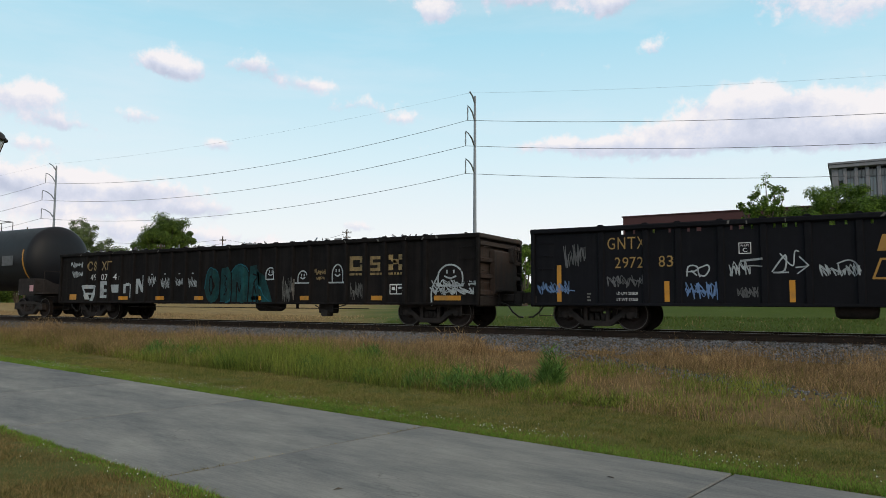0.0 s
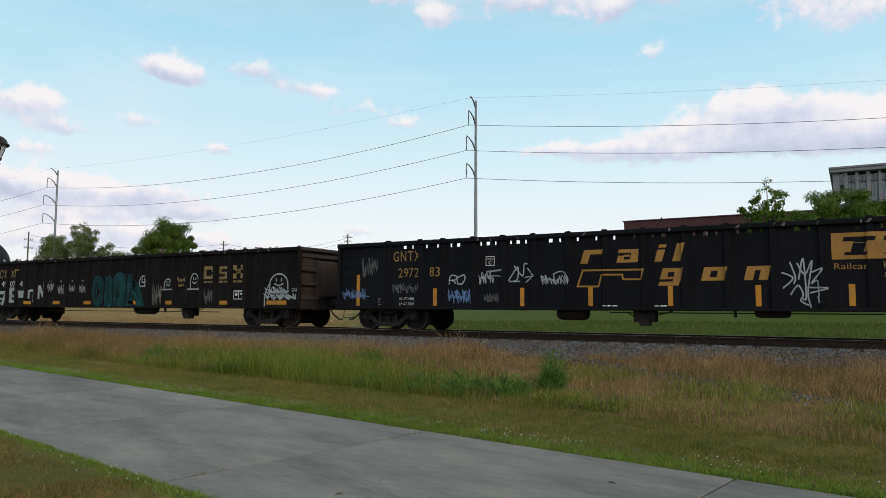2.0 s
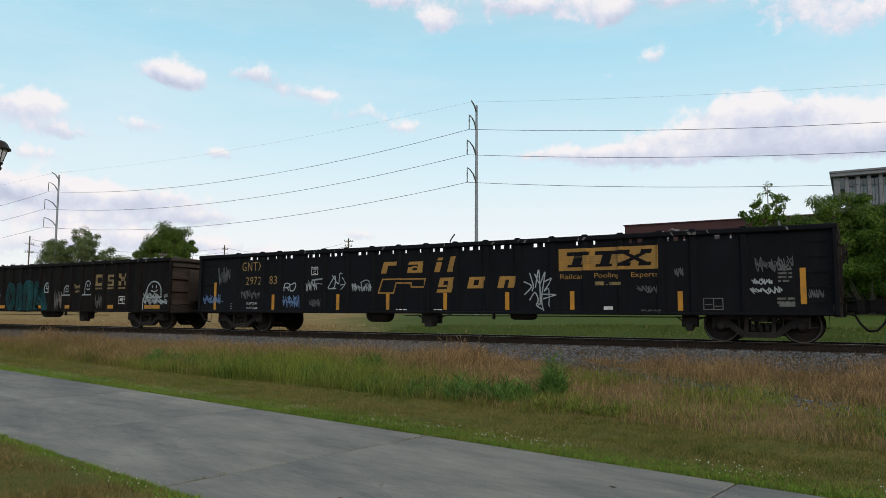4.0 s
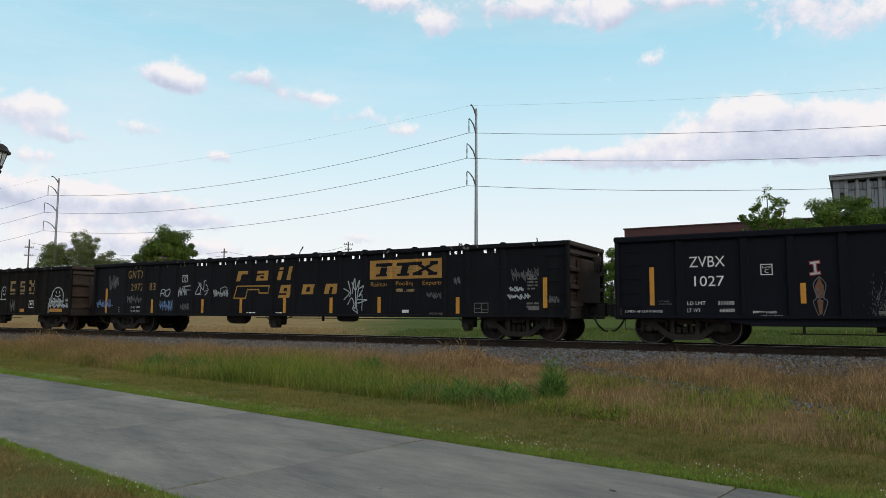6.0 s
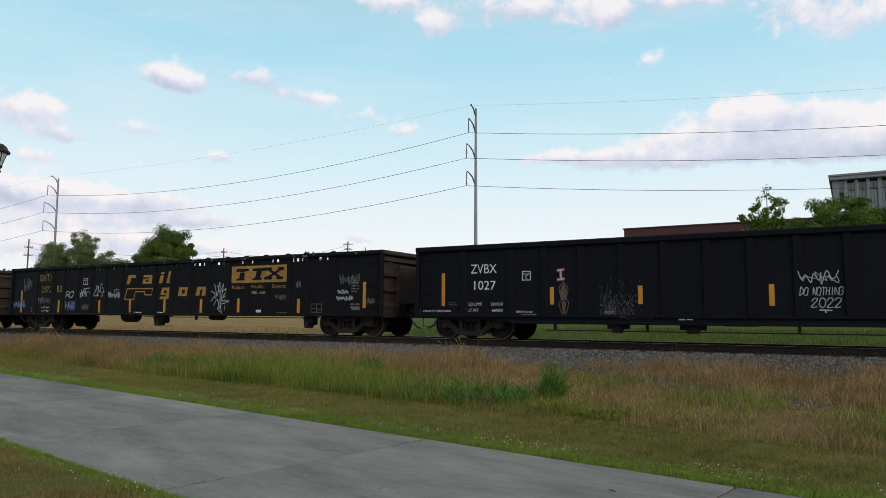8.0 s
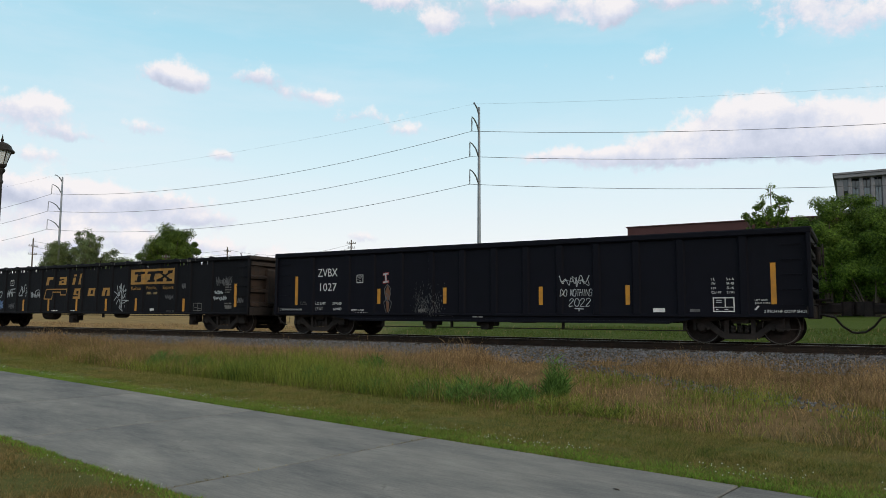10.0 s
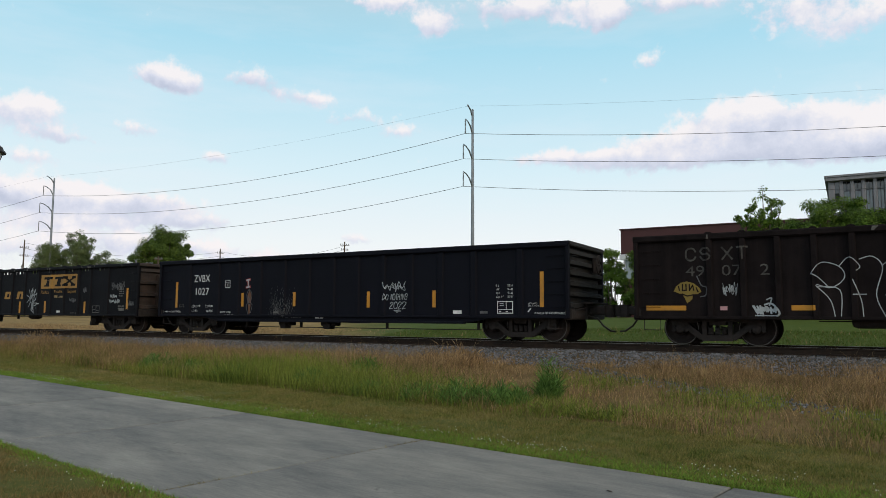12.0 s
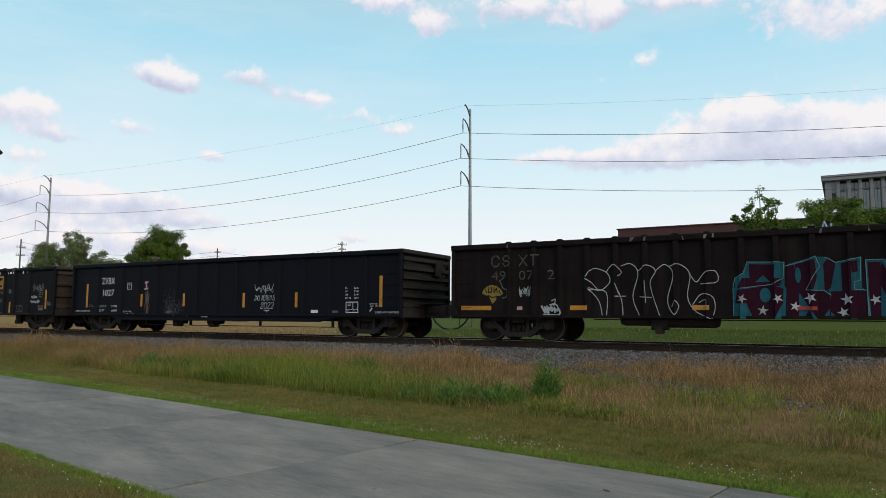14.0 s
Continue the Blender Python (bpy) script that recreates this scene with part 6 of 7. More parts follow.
    block_u = ([[(-0.44, 0.66), (0.22, 0.66), (0.22, 1.34), (-0.44, 1.34)], [(-0.50, 1.30), (0.18, 1.30), (0.20, 2.03), (-0.30, 1.93), (-0.46, 2.06)]],
               [[(-0.54, 1.30), (-0.42, 1.35), (-0.30, 1.90), (-0.46, 2.03), (-0.55, 1.90)], [(-0.46, 0.85), (-0.30, 0.68), (0.22, 0.68), (0.26, 1.30), (-0.42, 1.28)], [(-0.20, 1.26), (-0.02, 1.26), (0.0, 1.96), (-0.20, 1.90)], [(0.0, 1.68), (0.12, 1.72), (0.12, 1.97), (0.0, 1.95)]],
               [disc(-0.32, 1.50, 0.06, 0.17)],
               [(-0.50, 2.05), (-0.30, 1.93), (0.19, 2.03), (0.16, 1.52), (0.04, 1.48), (0.04, 1.32), (0.28, 1.30), (0.32, 0.70)])
    block_n = ([[(0.30, 0.65), (1.22, 0.65), (1.22, 1.97), (0.28, 1.97)]],
               [[(0.33, 0.68), (0.52, 0.68), (0.56, 1.92), (0.31, 1.92)], [(0.50, 1.50), (0.58, 1.92), (1.02, 0.90), (0.98, 0.68), (0.84, 0.68)], [(0.98, 0.68), (1.18, 0.68), (1.18, 1.92), (1.00, 1.92)]],
               [], [(0.29, 0.66), (0.28, 1.97), (0.62, 1.97), (0.95, 1.30), (0.98, 1.96), (1.22, 1.97)])
    for ground_, body_, holes_, rim_ in (block_s, block_k, block_u, block_n):
        coat(c, "mural_ground", ground_, M_CYAN, "cyan ground of a graffiti letter", 0.004)
        coat(c, "mural_letter", body_, M_MAROON, "maroon block letter of a graffiti mural", 0.010)
        for hole in holes_:
            coat(c, "mural_counter", [hole], M_CYAN, "cyan counter of a graffiti letter", 0.016)
        coat(c, "mural_rim", stroke(rim_, 0.017), M_PALECYAN, "pale cyan rim line", 0.018)
    coat(c, "mural_patch", [rect(-1.16, -0.70, 0.86, 0.945)], M_RED, "red stripe through the mural", 0.024)
    for x, z, r in ((-2.28, 1.13, 0.12), (-1.50, 1.13, 0.12), (-1.83, 0.85, 0.13), (-0.83, 1.14, 0.14), (-1.15, 0.95, 0.12), (-0.11, 1.10, 0.14), (-0.19, 0.81, 0.13), (0.43, 1.09, 0.12), (0.80, 0.95, 0.12)):
        coat(c, "graffiti_star", star(x, z, r, x * 2), M_SPRAY, "pale sprayed star", 0.03)
    rng = random.Random(9)
    for x in (-8.35, -4.9, -4.55, -3.6, -3.1, -2.9, -0.6, 0.35, 2.4):
        z = 2.74 - rng.uniform(0.02, 0.05)
        part("chalk_scuff", Shape().add([(x, -1.549, z - 0.10), (x + 0.05, -1.549, z - 0.10), (x + 0.07 + rng.uniform(-0.1, 0.1), -1.549, z), (x + 0.02, -1.549, z)], [(0, 1, 2, 3)]), M_GREYPAINT, c, "pale scrape on the top rail")


paint_g()
paint_z()
paint_c()
paint_k()


def scuffs(car, half, n, seed):
    """Pale scrapes on the top rail from loading."""
    rng = random.Random(seed)
    for k in range(n):
        x = rng.uniform(-half, half)
        w, z = rng.uniform(0.02, 0.08), 2.74 - rng.uniform(0.01, 0.05)
        t = rng.uniform(-0.08, 0.08)
        part("chalk_scuff", Shape().add([(x, -1.549, z - 0.08), (x + w, -1.549, z - 0.08), (x + w + t, -1.549, z), (x + t, -1.549, z)], [(0, 1, 2, 3)]), M_GREYPAINT, car)


scuffs(CAR_G, 10, 16, 3)
scuffs(CAR_C, 10, 10, 4)


def scrap(middle, half, x0, x1, crest, n, seed, label, pale=0.2):
    """A load of scrap lying in a car: plates, bars and bent pieces that show over the rim. It moves with the car."""
    rng = np.random.default_rng(seed)
    for mat, share, name in ((M_SCRAP, 1 - pale, "scrap_heap"), (M_PALE, pale, "pale_scrap_pieces")):
        m = int(n * share)
        if not m:
            continue
        s = Shape()
        for k in range(m):
            x, y = rng.uniform(x0, x1), rng.uniform(-1.2, 1.2)
            top = crest * (0.75 + 0.25 * math.sin(x * 1.9 + seed) + 0.15 * math.sin(x * 5.1))
            z = 2.52 + top * rng.uniform(0.2, 1.0) * (1 - abs(y) * 0.25)
            l, w, t = rng.uniform(0.08, 0.42), rng.uniform(0.02, 0.12), rng.uniform(0.008, 0.03)
            R = Euler(rng.uniform(-0.7, 0.7, 3).tolist() if k % 5 else rng.uniform(-1.6, 1.6, 3).tolist()).to_matrix()
            c = [R @ Vector((a * l, b * w, d * t)) + Vector((x, y, z)) for a in (-0.5, 0.5) for b in (-0.5, 0.5) for d in (-0.5, 0.5)]
            s.add(c, [(0, 1, 3, 2), (4, 6, 7, 5), (0, 4, 5, 1), (2, 3, 7, 6), (0, 2, 6, 4), (1, 5, 7, 3)])
        if name == "scrap_heap":
            s.box(x0, x1, -1.38, 1.38, 1.12, 2.45)
        ob = thing(name, label, "scrap metal", kind="stuff", shape=s, mat=mat)
        TRAIN.append((ob, middle))


scrap(-42.0, 10.12, -9.6, 9.4, 0.38, 1500, 1, "mixed grey and blue-white metal scrap heaped in an open railcar", 0.3)
scrap(-19.955, 10.32, 5.6, 9.6, 0.42, 90, 2, "grey sheet scrap showing over the rim of an open railcar", 0.2)
scrap(19.86, 10.12, -2.6, 2.0, 0.40, 60, 3, "pale scrap pieces showing over the rim of an open railcar", 0.5)
_stick = thing("bent_scrap_bar", "thin bent dark bar sticking up from an open railcar", "scrap metal", shape=Shape().tube([(-0.30, 0.2, 1.2), (-0.10, 0.1, 2.6), (0.05, 0.0, 3.0), (0.20, 0, 3.18)], 0.022, 6), mat=M_IRON)
TRAIN.append((_stick, -19.955 - 0.55))
_strip = thing("plastic_strip", "bent pale blue plastic strip sticking up from an open railcar", "scrap plastic",
               shape=Shape().tube([(-0.20, 0, 2.40), (-0.10, 0, 2.96), (-0.04, 0.05, 2.78), (0.10, 0.02, 2.84), (0.16, 0, 3.04), (0.26, -0.05, 2.80), (0.32, 0, 2.98)], 0.026, 6), mat=M_SHEETING)
TRAIN.append((_strip, 19.86 - 0.68))

_sheet = thing("plastic_sheet", "pale blue plastic sheet lying on the load of an open railcar", "plastic sheet",
               shape=Shape().prism([(-0.22, -0.1, 2.78), (0.20, -0.1, 2.80), (0.24, 0.3, 2.83), (-0.18, 0.3, 2.80)], [(-0.20, -0.1, 2.83), (0.22, -0.1, 2.87), (0.22, 0.3, 2.88), (-0.14, 0.3, 2.84)]), mat=M_SHEETING)
TRAIN.append((_sheet, -0.19 - 6.1))
part("load_pile", Shape().box(-0.5, 0.5, -0.5, 0.6, 1.12, 2.78, 0.05), M_SCRAP, _sheet, "dark load under the sheet")

# ---- grass and weeds ----


def off_path(x, y, margin=0.0):
    _, v = path_uv(x, y)
    return np.abs(v) > PATH_HALF + margin


def in_view(x, y):
    """Where a standing person looking up the track would see grass at all: west of a line to the east, north of the feet."""
    return (x < 0.09 * y + 1.0) & (-x < 2.25 * y + 2.5)


def make_grass():
    mown = lambda x, y: np.where((y < bank_edge(x) + 0.15) & off_path(x, y, -0.03) & in_view(x, y), 1.0, 0.0)
    near = lambda x, y: path_uv(x, y)[1] < 0
    tufted = lambda x, y: 0.55 + 0.9 * value_noise(x, y, 9.0, 2.0) * value_noise(x, y, 4.1, 7.0)
    rim = PATH_HALF
    blades("mown_grass_blades", 430000, (-12, 9, rim, rim + 3.6), lambda x, y: 0.055 * tufted(x, y), 0.010, 1.3, M_LAWN,
           lambda x, y: mown(x, y), "short olive mown grass with dry patches", segments=1, along=True)
    blades("far_mown_grass_blades", 200000, (-30, -12, rim, rim + 5.0), lambda x, y: 0.055 * tufted(x, y), 0.014, 1.3, M_LAWN,
           lambda x, y: mown(x, y), "short olive mown grass with dry patches", segments=1, along=True)
    blades("mown_strip_dry_blades", 260000, (-20, 9, rim, rim + 4.0), lambda x, y: 0.048 * tufted(x, y), 0.010, 1.5, M_LAWNDRY,
           lambda x, y: mown(x, y) * np.clip(value_noise(x, y, 1.7, 5.0) * 1.8 - 0.4, 0, 1) * np.clip((x + 9.0) / 6.0, 0.25, 1), "dry straw patches in mown grass", segments=1, along=True)
    blades("dry_lawn_blades", 270000, (-11, 5.0, -rim - 3.6, -rim), lambda x, y: 0.046 * tufted(x, y), 0.008, 1.5, M_LAWNDRY,
           lambda x, y: mown(x, y), "short brownish mown lawn beside the footpath", segments=1, along=True)

    def edge(x, y):
        _, v = path_uv(x, y)
        d = np.abs(v) - PATH_HALF
        wide = np.where(v > 0, 0.62, 0.22) + 0.5 * (value_noise(x, y, 1.4) - 0.3) * np.where(v > 0, 1, 0.5)
        return mown(x, y) * np.clip(1.15 - d / wide, 0, 1) * (d > -0.06)

    blades("path_edge_grass", 330000, (-20, 9, rim - 0.06, rim + 1.1), lambda x, y: 0.055 * tufted(x, y), 0.010, 1.4, M_LAWNGREEN, edge,
           "fresh green grass along the edge of the footpath", segments=1, along=True)
    blades("near_path_edge_grass", 90000, (-12, 5, -rim - 0.55, -rim + 0.06), lambda x, y: 0.045 * tufted(x, y), 0.009, 1.4, M_LAWNGREEN, edge,
           "fresh green grass along the edge of the footpath", segments=1, along=True)

    def limit(x):
        return 17.4 + 0.55 * np.clip((x + 9.0) / 5.0, 0, 1)

    def trail(x, y):
        """A worn line that climbs across the bank."""
        return np.exp(-((y - (15.5 - 0.64 * (x + 4.1))) / 0.42) ** 2) * (x > -7.0)

    def straw(x, y):
        e = bank_edge(x)
        green = np.clip(1 - np.abs(x + 11) / 8.0, 0, 1) * np.clip(1.3 - (y - e) / 2.4, 0, 1)
        low = np.where(x > -6.5, np.clip(0.35 + 0.9 * (value_noise(x, y, 0.8, 3.0) - 0.35), 0.12, 1), 1.0)
        low = np.where(y > 15.3 - 0.55 * (x + 4.1), 1.0, low)
        return np.where((y > e) & (y < limit(x)) & in_view(x, y), 1.0, 0) * np.clip((limit(x) - y) / 0.9, 0, 1) ** 0.6 * low * (1 - 0.8 * green) * (1 - 0.9 * trail(x, y)) * np.clip(0.25 + 1.0 * value_noise(x, y, 0.9), 0, 1) * np.clip(0.1 + 1.4 * value_noise(x, y, 3.1, 4.0), 0.15, 1)

    def straw_h(x, y):
        e = bank_edge(x)
        back = np.clip((y - e) / np.maximum(17.0 - e, 1), 0, 1)
        h = 0.17 + 0.10 * back + 0.20 * (value_noise(x, y, 0.7) - 0.5) + 0.22 * (value_noise(x, y, 2.6, 1.0) - 0.5) + 0.16 * (value_noise(x, y, 7.3, 6.0) - 0.5)
        h = h + 0.12 * np.clip((-x - 9) / 12, 0, 1)
        above = y > 15.3 - 0.55 * (x + 4.1)
        h = h * np.where(x > -6.5, np.where(above, 0.85, 0.55 + 0.35 * np.exp(-((y - e) / 0.8) ** 2)), 1.0)
        h = h * np.clip((limit(x) + 0.2 - y) / 1.0, 0.45, 1)
        h = h + 0.10 * np.exp(-((x + 9.0) / 1.0) ** 2) * back
        h = h - 0.16 * np.exp(-((x + 6.5) / 1.6) ** 2) * (y > 14.0)
        return np.clip(h, 0.06, 0.6)

    blades("dry_grass_bank", 420000, (-42, 2.5, 9.5, 18.0), straw_h, 0.0075, 1.2, M_STRAW, lambda x, y: straw(x, y) * np.clip(0.3 + (y - bank_edge(x)) / 3.5, 0, 1),
           "tall straw-coloured dry grass on the bank below the track")
    blades("half_dry_grass_bank", 300000, (-42, 2.5, 9.5, 16.8), lambda x, y: straw_h(x, y) * 0.85, 0.0075, 1.1, M_MIXED,
           lambda x, y: straw(x, y) * np.where(x > -6, np.clip(1.4 - (y - bank_edge(x)) / 5.0, 0.1, 1), np.clip(1.0 - (y - bank_edge(x)) / 4.5, 0.1, 1)), "half-dry olive grass on the lower bank")
    blades("dry_grass_stalks", 16000, (-40, 2.5, 11.0, 17.8), lambda x, y: straw_h(x, y) * 1.55 + 0.05, 0.005, 1.1, M_STRAW,
           lambda x, y: straw(x, y) * np.clip(0.2 + (y - bank_edge(x)) / 4.0, 0, 1), "thin bent seed stalks standing over dry grass")

    def green(x, y):
        e = bank_edge(x)
        main = np.clip(1.25 - np.abs(x + 11.5) / 6.5, 0, 1) * np.clip(1.5 - (y - e) / 2.0, 0, 1)
        right = 0.55 * (x > -6.5) * np.clip(1.5 - np.abs(y - e - 2.3) / 1.7, 0, 1) * np.clip(value_noise(x, y, 1.5, 8.0) * 2.4 - 0.7, 0, 1)
        left = 0.12 * (x < -16)
        return np.where((y > e - 0.1) & (y < 16.5) & in_view(x, y), 1.0, 0) * np.clip(main + right + left, 0, 1) * (0.35 + 0.75 * value_noise(x, y, 1.1, 2.0))

    def green_h(x, y):
        h = 0.27 + 0.17 * np.exp(-((x + 12.0) / 2.6) ** 2) + 0.10 * (value_noise(x, y, 1.3) - 0.5) + 0.14 * (value_noise(x, y, 5.3, 2.0) - 0.5)
        return np.where(x > -6.5, 0.55 * h, h)

    blades("tall_green_grass", 320000, (-34, 2.5, 9.5, 16.6), green_h, 0.009, 0.9, M_GREEN, green,
           "tall yellow-green grass at the foot of the bank")
    blades("far_field_grass", 110000, (-70, 12, 22.2, 34), lambda x, y: 0.10 + 0.08 * value_noise(x, y, 0.8), 0.02, 0.9, M_STRAW,
           lambda x, y: np.where(x + 0.55 * y < -10 + 6 * value_noise(x, y, 0.4), 0.6, 0.05), "dry field grass past the track", segments=1)
    blades("far_field_green_grass", 170000, (-40, 14, 22.2, 34), lambda x, y: 0.06 + 0.05 * value_noise(x, y, 0.8), 0.02, 1.2, M_FIELD,
           lambda x, y: np.where(x + 0.55 * y > -8 + 6 * value_noise(x, y, 0.4), 0.8, 0.05), "green field grass past the track", segments=1)


def make_clover():
    """White clover heads scattered in the grass along the path: one joined mesh of small knobs."""
    rng = np.random.default_rng(12)
    s = Shape()
    n = 0
    while n < 700:
        x = rng.uniform(-22, 2)
        side = 1 if rng.random() < 0.78 else -1
        v = side * (PATH_HALF + 0.08 + abs(rng.normal(0, 0.28)))
        u = (x - PATH_AT.x) / PATH_DIR.x
        p = PATH_AT + PATH_DIR * u + PATH_ACROSS * v
        if not in_view(p.x, p.y) or value_noise(p.x, p.y, 2.1) < 0.35:
            continue
        z = 0.05 + rng.uniform(0, 0.04)
        r = rng.uniform(0.0045, 0.0085)
        s.add([(p.x + r, p.y, z), (p.x - r, p.y, z), (p.x, p.y + r, z), (p.x, p.y - r, z), (p.x, p.y, z + r), (p.x, p.y, z - r)],
              [(0, 2, 4), (2, 1, 4), (1, 3, 4), (3, 0, 4), (2, 0, 5), (1, 2, 5), (3, 1, 5), (0, 3, 5)])
        n += 1
    thing("white_clover", "white clover flowers dotted in grass beside the footpath", "clover", kind="stuff", shape=s, mat=M_CLOVER)


def weed_clump(x, y, radius, height, mat, label, seed, n=420, name="weed_clump"):
    """A bushy weed: stems with many narrow leaves."""
    rng = np.random.default_rng(seed)
    z0 = float(ground_z(np.array(x), np.array(y))) - 0.02
    ob = thing(name, label, "weed", pose(x, y, z0), "weeds on the bank")
    stems = Shape()
    V, F = [], []
    for k in range(14):
        a, r = rng.uniform(0, 6.28), radius * math.sqrt(rng.random())
        h = height * rng.uniform(0.6, 1.05) * (1 - 0.35 * r / radius)
        bx, by = r * math.cos(a) * 0.7, r * math.sin(a) * 0.7
        tx, ty = r * math.cos(a) * 1.1, r * math.sin(a) * 1.1
        stems.tube([(bx, by, 0), ((bx + tx) / 2, (by + ty) / 2, h * 0.6), (tx, ty, h * 0.95)], [0.006, 0.005, 0.002], 4)
    for j in range(n):
        # narrow upright leaves that arch over at the tip
        a, r = rng.uniform(0, 6.28), radius * math.sqrt(rng.random())
        h = height * (1 - 0.45 * (r / radius) ** 2) * rng.uniform(0.35, 1.08) * (0.8 + 0.25 * math.sin(3 * a + seed))
        p = np.array([r * math.cos(a), r * math.sin(a), h * rng.uniform(0.0, 0.85)])
        d = np.array([rng.normal(0, 0.42), rng.normal(0, 0.42), 1.0])
        l = min(max(h - p[2], 0.08), 0.16 + 0.14 * rng.random())
        side = np.cross(d, rng.normal(0, 1, 3))
        side = side / np.linalg.norm(side) * rng.uniform(0.005, 0.011)
        o = len(V)
        mid, tip = p + d * l * 0.55, p + d * l * np.array([1.3, 1.3, 0.97])
        V += [p, mid + side, tip, mid - side]
        F.append((o, o + 1, o + 2, o + 3))
    part("stems", stems, mat, ob)
    part("leaves", bulk("leaves", np.array(V), np.array(F), mat), mat, ob)
    return ob


make_grass()
make_clover()
# place, radius and height of the larger weeds
WEEDS = [(-17.3, 13.7, 0.55, 0.62), (-15.9, 13.8, 0.35, 0.45), (-13.5, 13.0, 0.60, 0.45), (-10.8, 12.8, 0.40, 0.50), (-10.4, 14.4, 0.40, 0.55),
         (-8.6, 12.0, 0.40, 0.32), (-7.25, 11.9, 0.48, 0.42), (-6.35, 11.75, 0.50, 0.52), (-5.45, 11.75, 0.42, 0.52), (-4.9, 12.5, 0.22, 0.92)]
for _k, (_x, _y, _r, _h) in enumerate(WEEDS):
    weed_clump(_x, _y, _r, _h, M_WEED, "dark green bushy weed among dry grass", 200 + _k, 1300)
for _k in range(4):
    weed_clump(-4.5 + _k * 0.35 + 0.2 * math.sin(_k * 7), 11.2 + 0.3 * math.sin(_k * 3) - 0.09 * _k, 0.2, 0.28, M_GREEN, "small green weed at the foot of the bank", 230 + _k, 160)
weed_clump(-29.0, 17.2, 0.8, 0.75, M_STRAW, "brown dried bush in straw grass", 260, 900, "dry_bush")
weed_clump(-9.2, 16.6, 0.9, 0.72, M_STRAW, "tall dried grass tussock beside the ballast", 261, 900, "dry_tussock")


def joint_weeds():
    """Dry grass and soil that grow in the joint of the path."""
    rng = np.random.default_rng(77)
    V, F = [], []
    for k in range(260):
        v = PATH_HALF * rng.choice([-1, 1]) * (1 - abs(rng.normal(0, 0.22)))
        if rng.random() < 0.3:
            v = rng.uniform(-PATH_HALF, PATH_HALF)
        p = PATH_AT + PATH_ACROSS * v + PATH_DIR * rng.normal(0, 0.012)
        d = rng.normal(0, 1, 3)
        d[2] = abs(d[2]) * 0.6
        d = d / np.linalg.norm(d) * rng.uniform(0.02, 0.06)
        w = np.array([d[1], -d[0], 0]) * 0.12
        o = len(V)
        b = np.array([p.x, p.y, -0.005])
        V += [b - w, b + w, b + d]
        F.append((o, o + 1, o + 2))
    ob = new("joint_weeds", bulk("joint_weeds", np.array(V), np.array(F), M_MIXED))
    tagged(ob, "dry tufts growing in the joint of the footpath", "weed", kind="stuff")
    leaf = Shape().add([(-0.05, 0, 0.004), (0, -0.018, 0.010), (0.055, 0.004, 0.006), (0.01, 0.022, 0.016)], [(0, 1, 2, 3)])
    for x, y, a in ((-3.05, 5.05, 20), (-2.4, 5.4, 100), (-3.9, 4.95, 60), (-2.0, 6.6, 150)):
        o = thing("fallen_leaf", "small dry brown leaf lying on concrete", "leaf", pose(x, y, 0.0, 0, 0, a), "leaves on the path", shape=leaf, mat=M_BARK)


joint_weeds()

# ---- street lamp ----


def street_lamp(x, y):
    lamp = thing("street_lamp", "dark bronze post lamp with a tapered glass lantern and finial", "street lamp", pose(x, y, 0))
    top = 7.2
    part("post", Shape().lathe([(0.22, 0), (0.22, 0.12), (0.17, 0.2), (0.17, 0.75), (0.12, 0.85), (0.10, 1.0), (0.075, top - 1.5), (0.10, top - 1.48), (0.10, top - 1.42), (0.075, top - 1.38),
                                (0.07, top - 1.2), (0.13, top - 1.1), (0.14, top - 1.05), (0.10, top - 1.0), (0.16, top - 0.93), (0.17, top - 0.88)], "z", sides=20), M_IRON, lamp, "", smooth=True)
    z0, z1 = top - 0.88, top - 0.46
    lo, hi = 0.15, 0.29
    n = 8
    for k in range(n):
        a, b = 2 * math.pi * k / n, 2 * math.pi * (k + 1) / n
        pane = Shape().add([(lo * math.cos(a), lo * math.sin(a), z0), (lo * math.cos(b), lo * math.sin(b), z0), (hi * math.cos(b), hi * math.sin(b), z1), (hi * math.cos(a), hi * math.sin(a), z1)], [(0, 1, 2, 3)])
        part("lantern_pane", pane, M_LANTERN, lamp, "frosted glass pane")
        part("lantern_bar", Shape().tube([(lo * math.cos(a), lo * math.sin(a), z0), (hi * math.cos(a), hi * math.sin(a), z1)], 0.016, 6), M_IRON, lamp)
    part("lantern_roof", Shape().lathe([(0.36, top - 0.48), (0.37, top - 0.44), (0.30, top - 0.36), (0.26, top - 0.27), (0.16, top - 0.19), (0.06, top - 0.16)], "z", sides=24), M_IRON, lamp, "domed bronze roof", smooth=True)
    part("finial", Shape().lathe([(0.05, top - 0.17), (0.03, top - 0.12), (0.055, top - 0.09), (0.03, top - 0.05), (0.006, top + 0.10)], "z", sides=12), M_IRON, lamp, smooth=True)


street_lamp(-23.43, 12.0)

# ---- power line ----
LINE_Y, SPAN = 60.0, 68.6
# the line runs along the track in the west and bends away from it at the fourth pole
POLES = [(-237.3, LINE_Y, -0.35), (-168.7, LINE_Y, -0.35), (-100.1, LINE_Y, -0.35), (-31.2, LINE_Y, 0.0), (34.8, 77.6, -0.5), (101.0, 95.3, -0.5)]
ARMS = ((20.55, 1.5), (18.0, 1.9), (15.35, 1.9))     # height of the arm's tip, reach


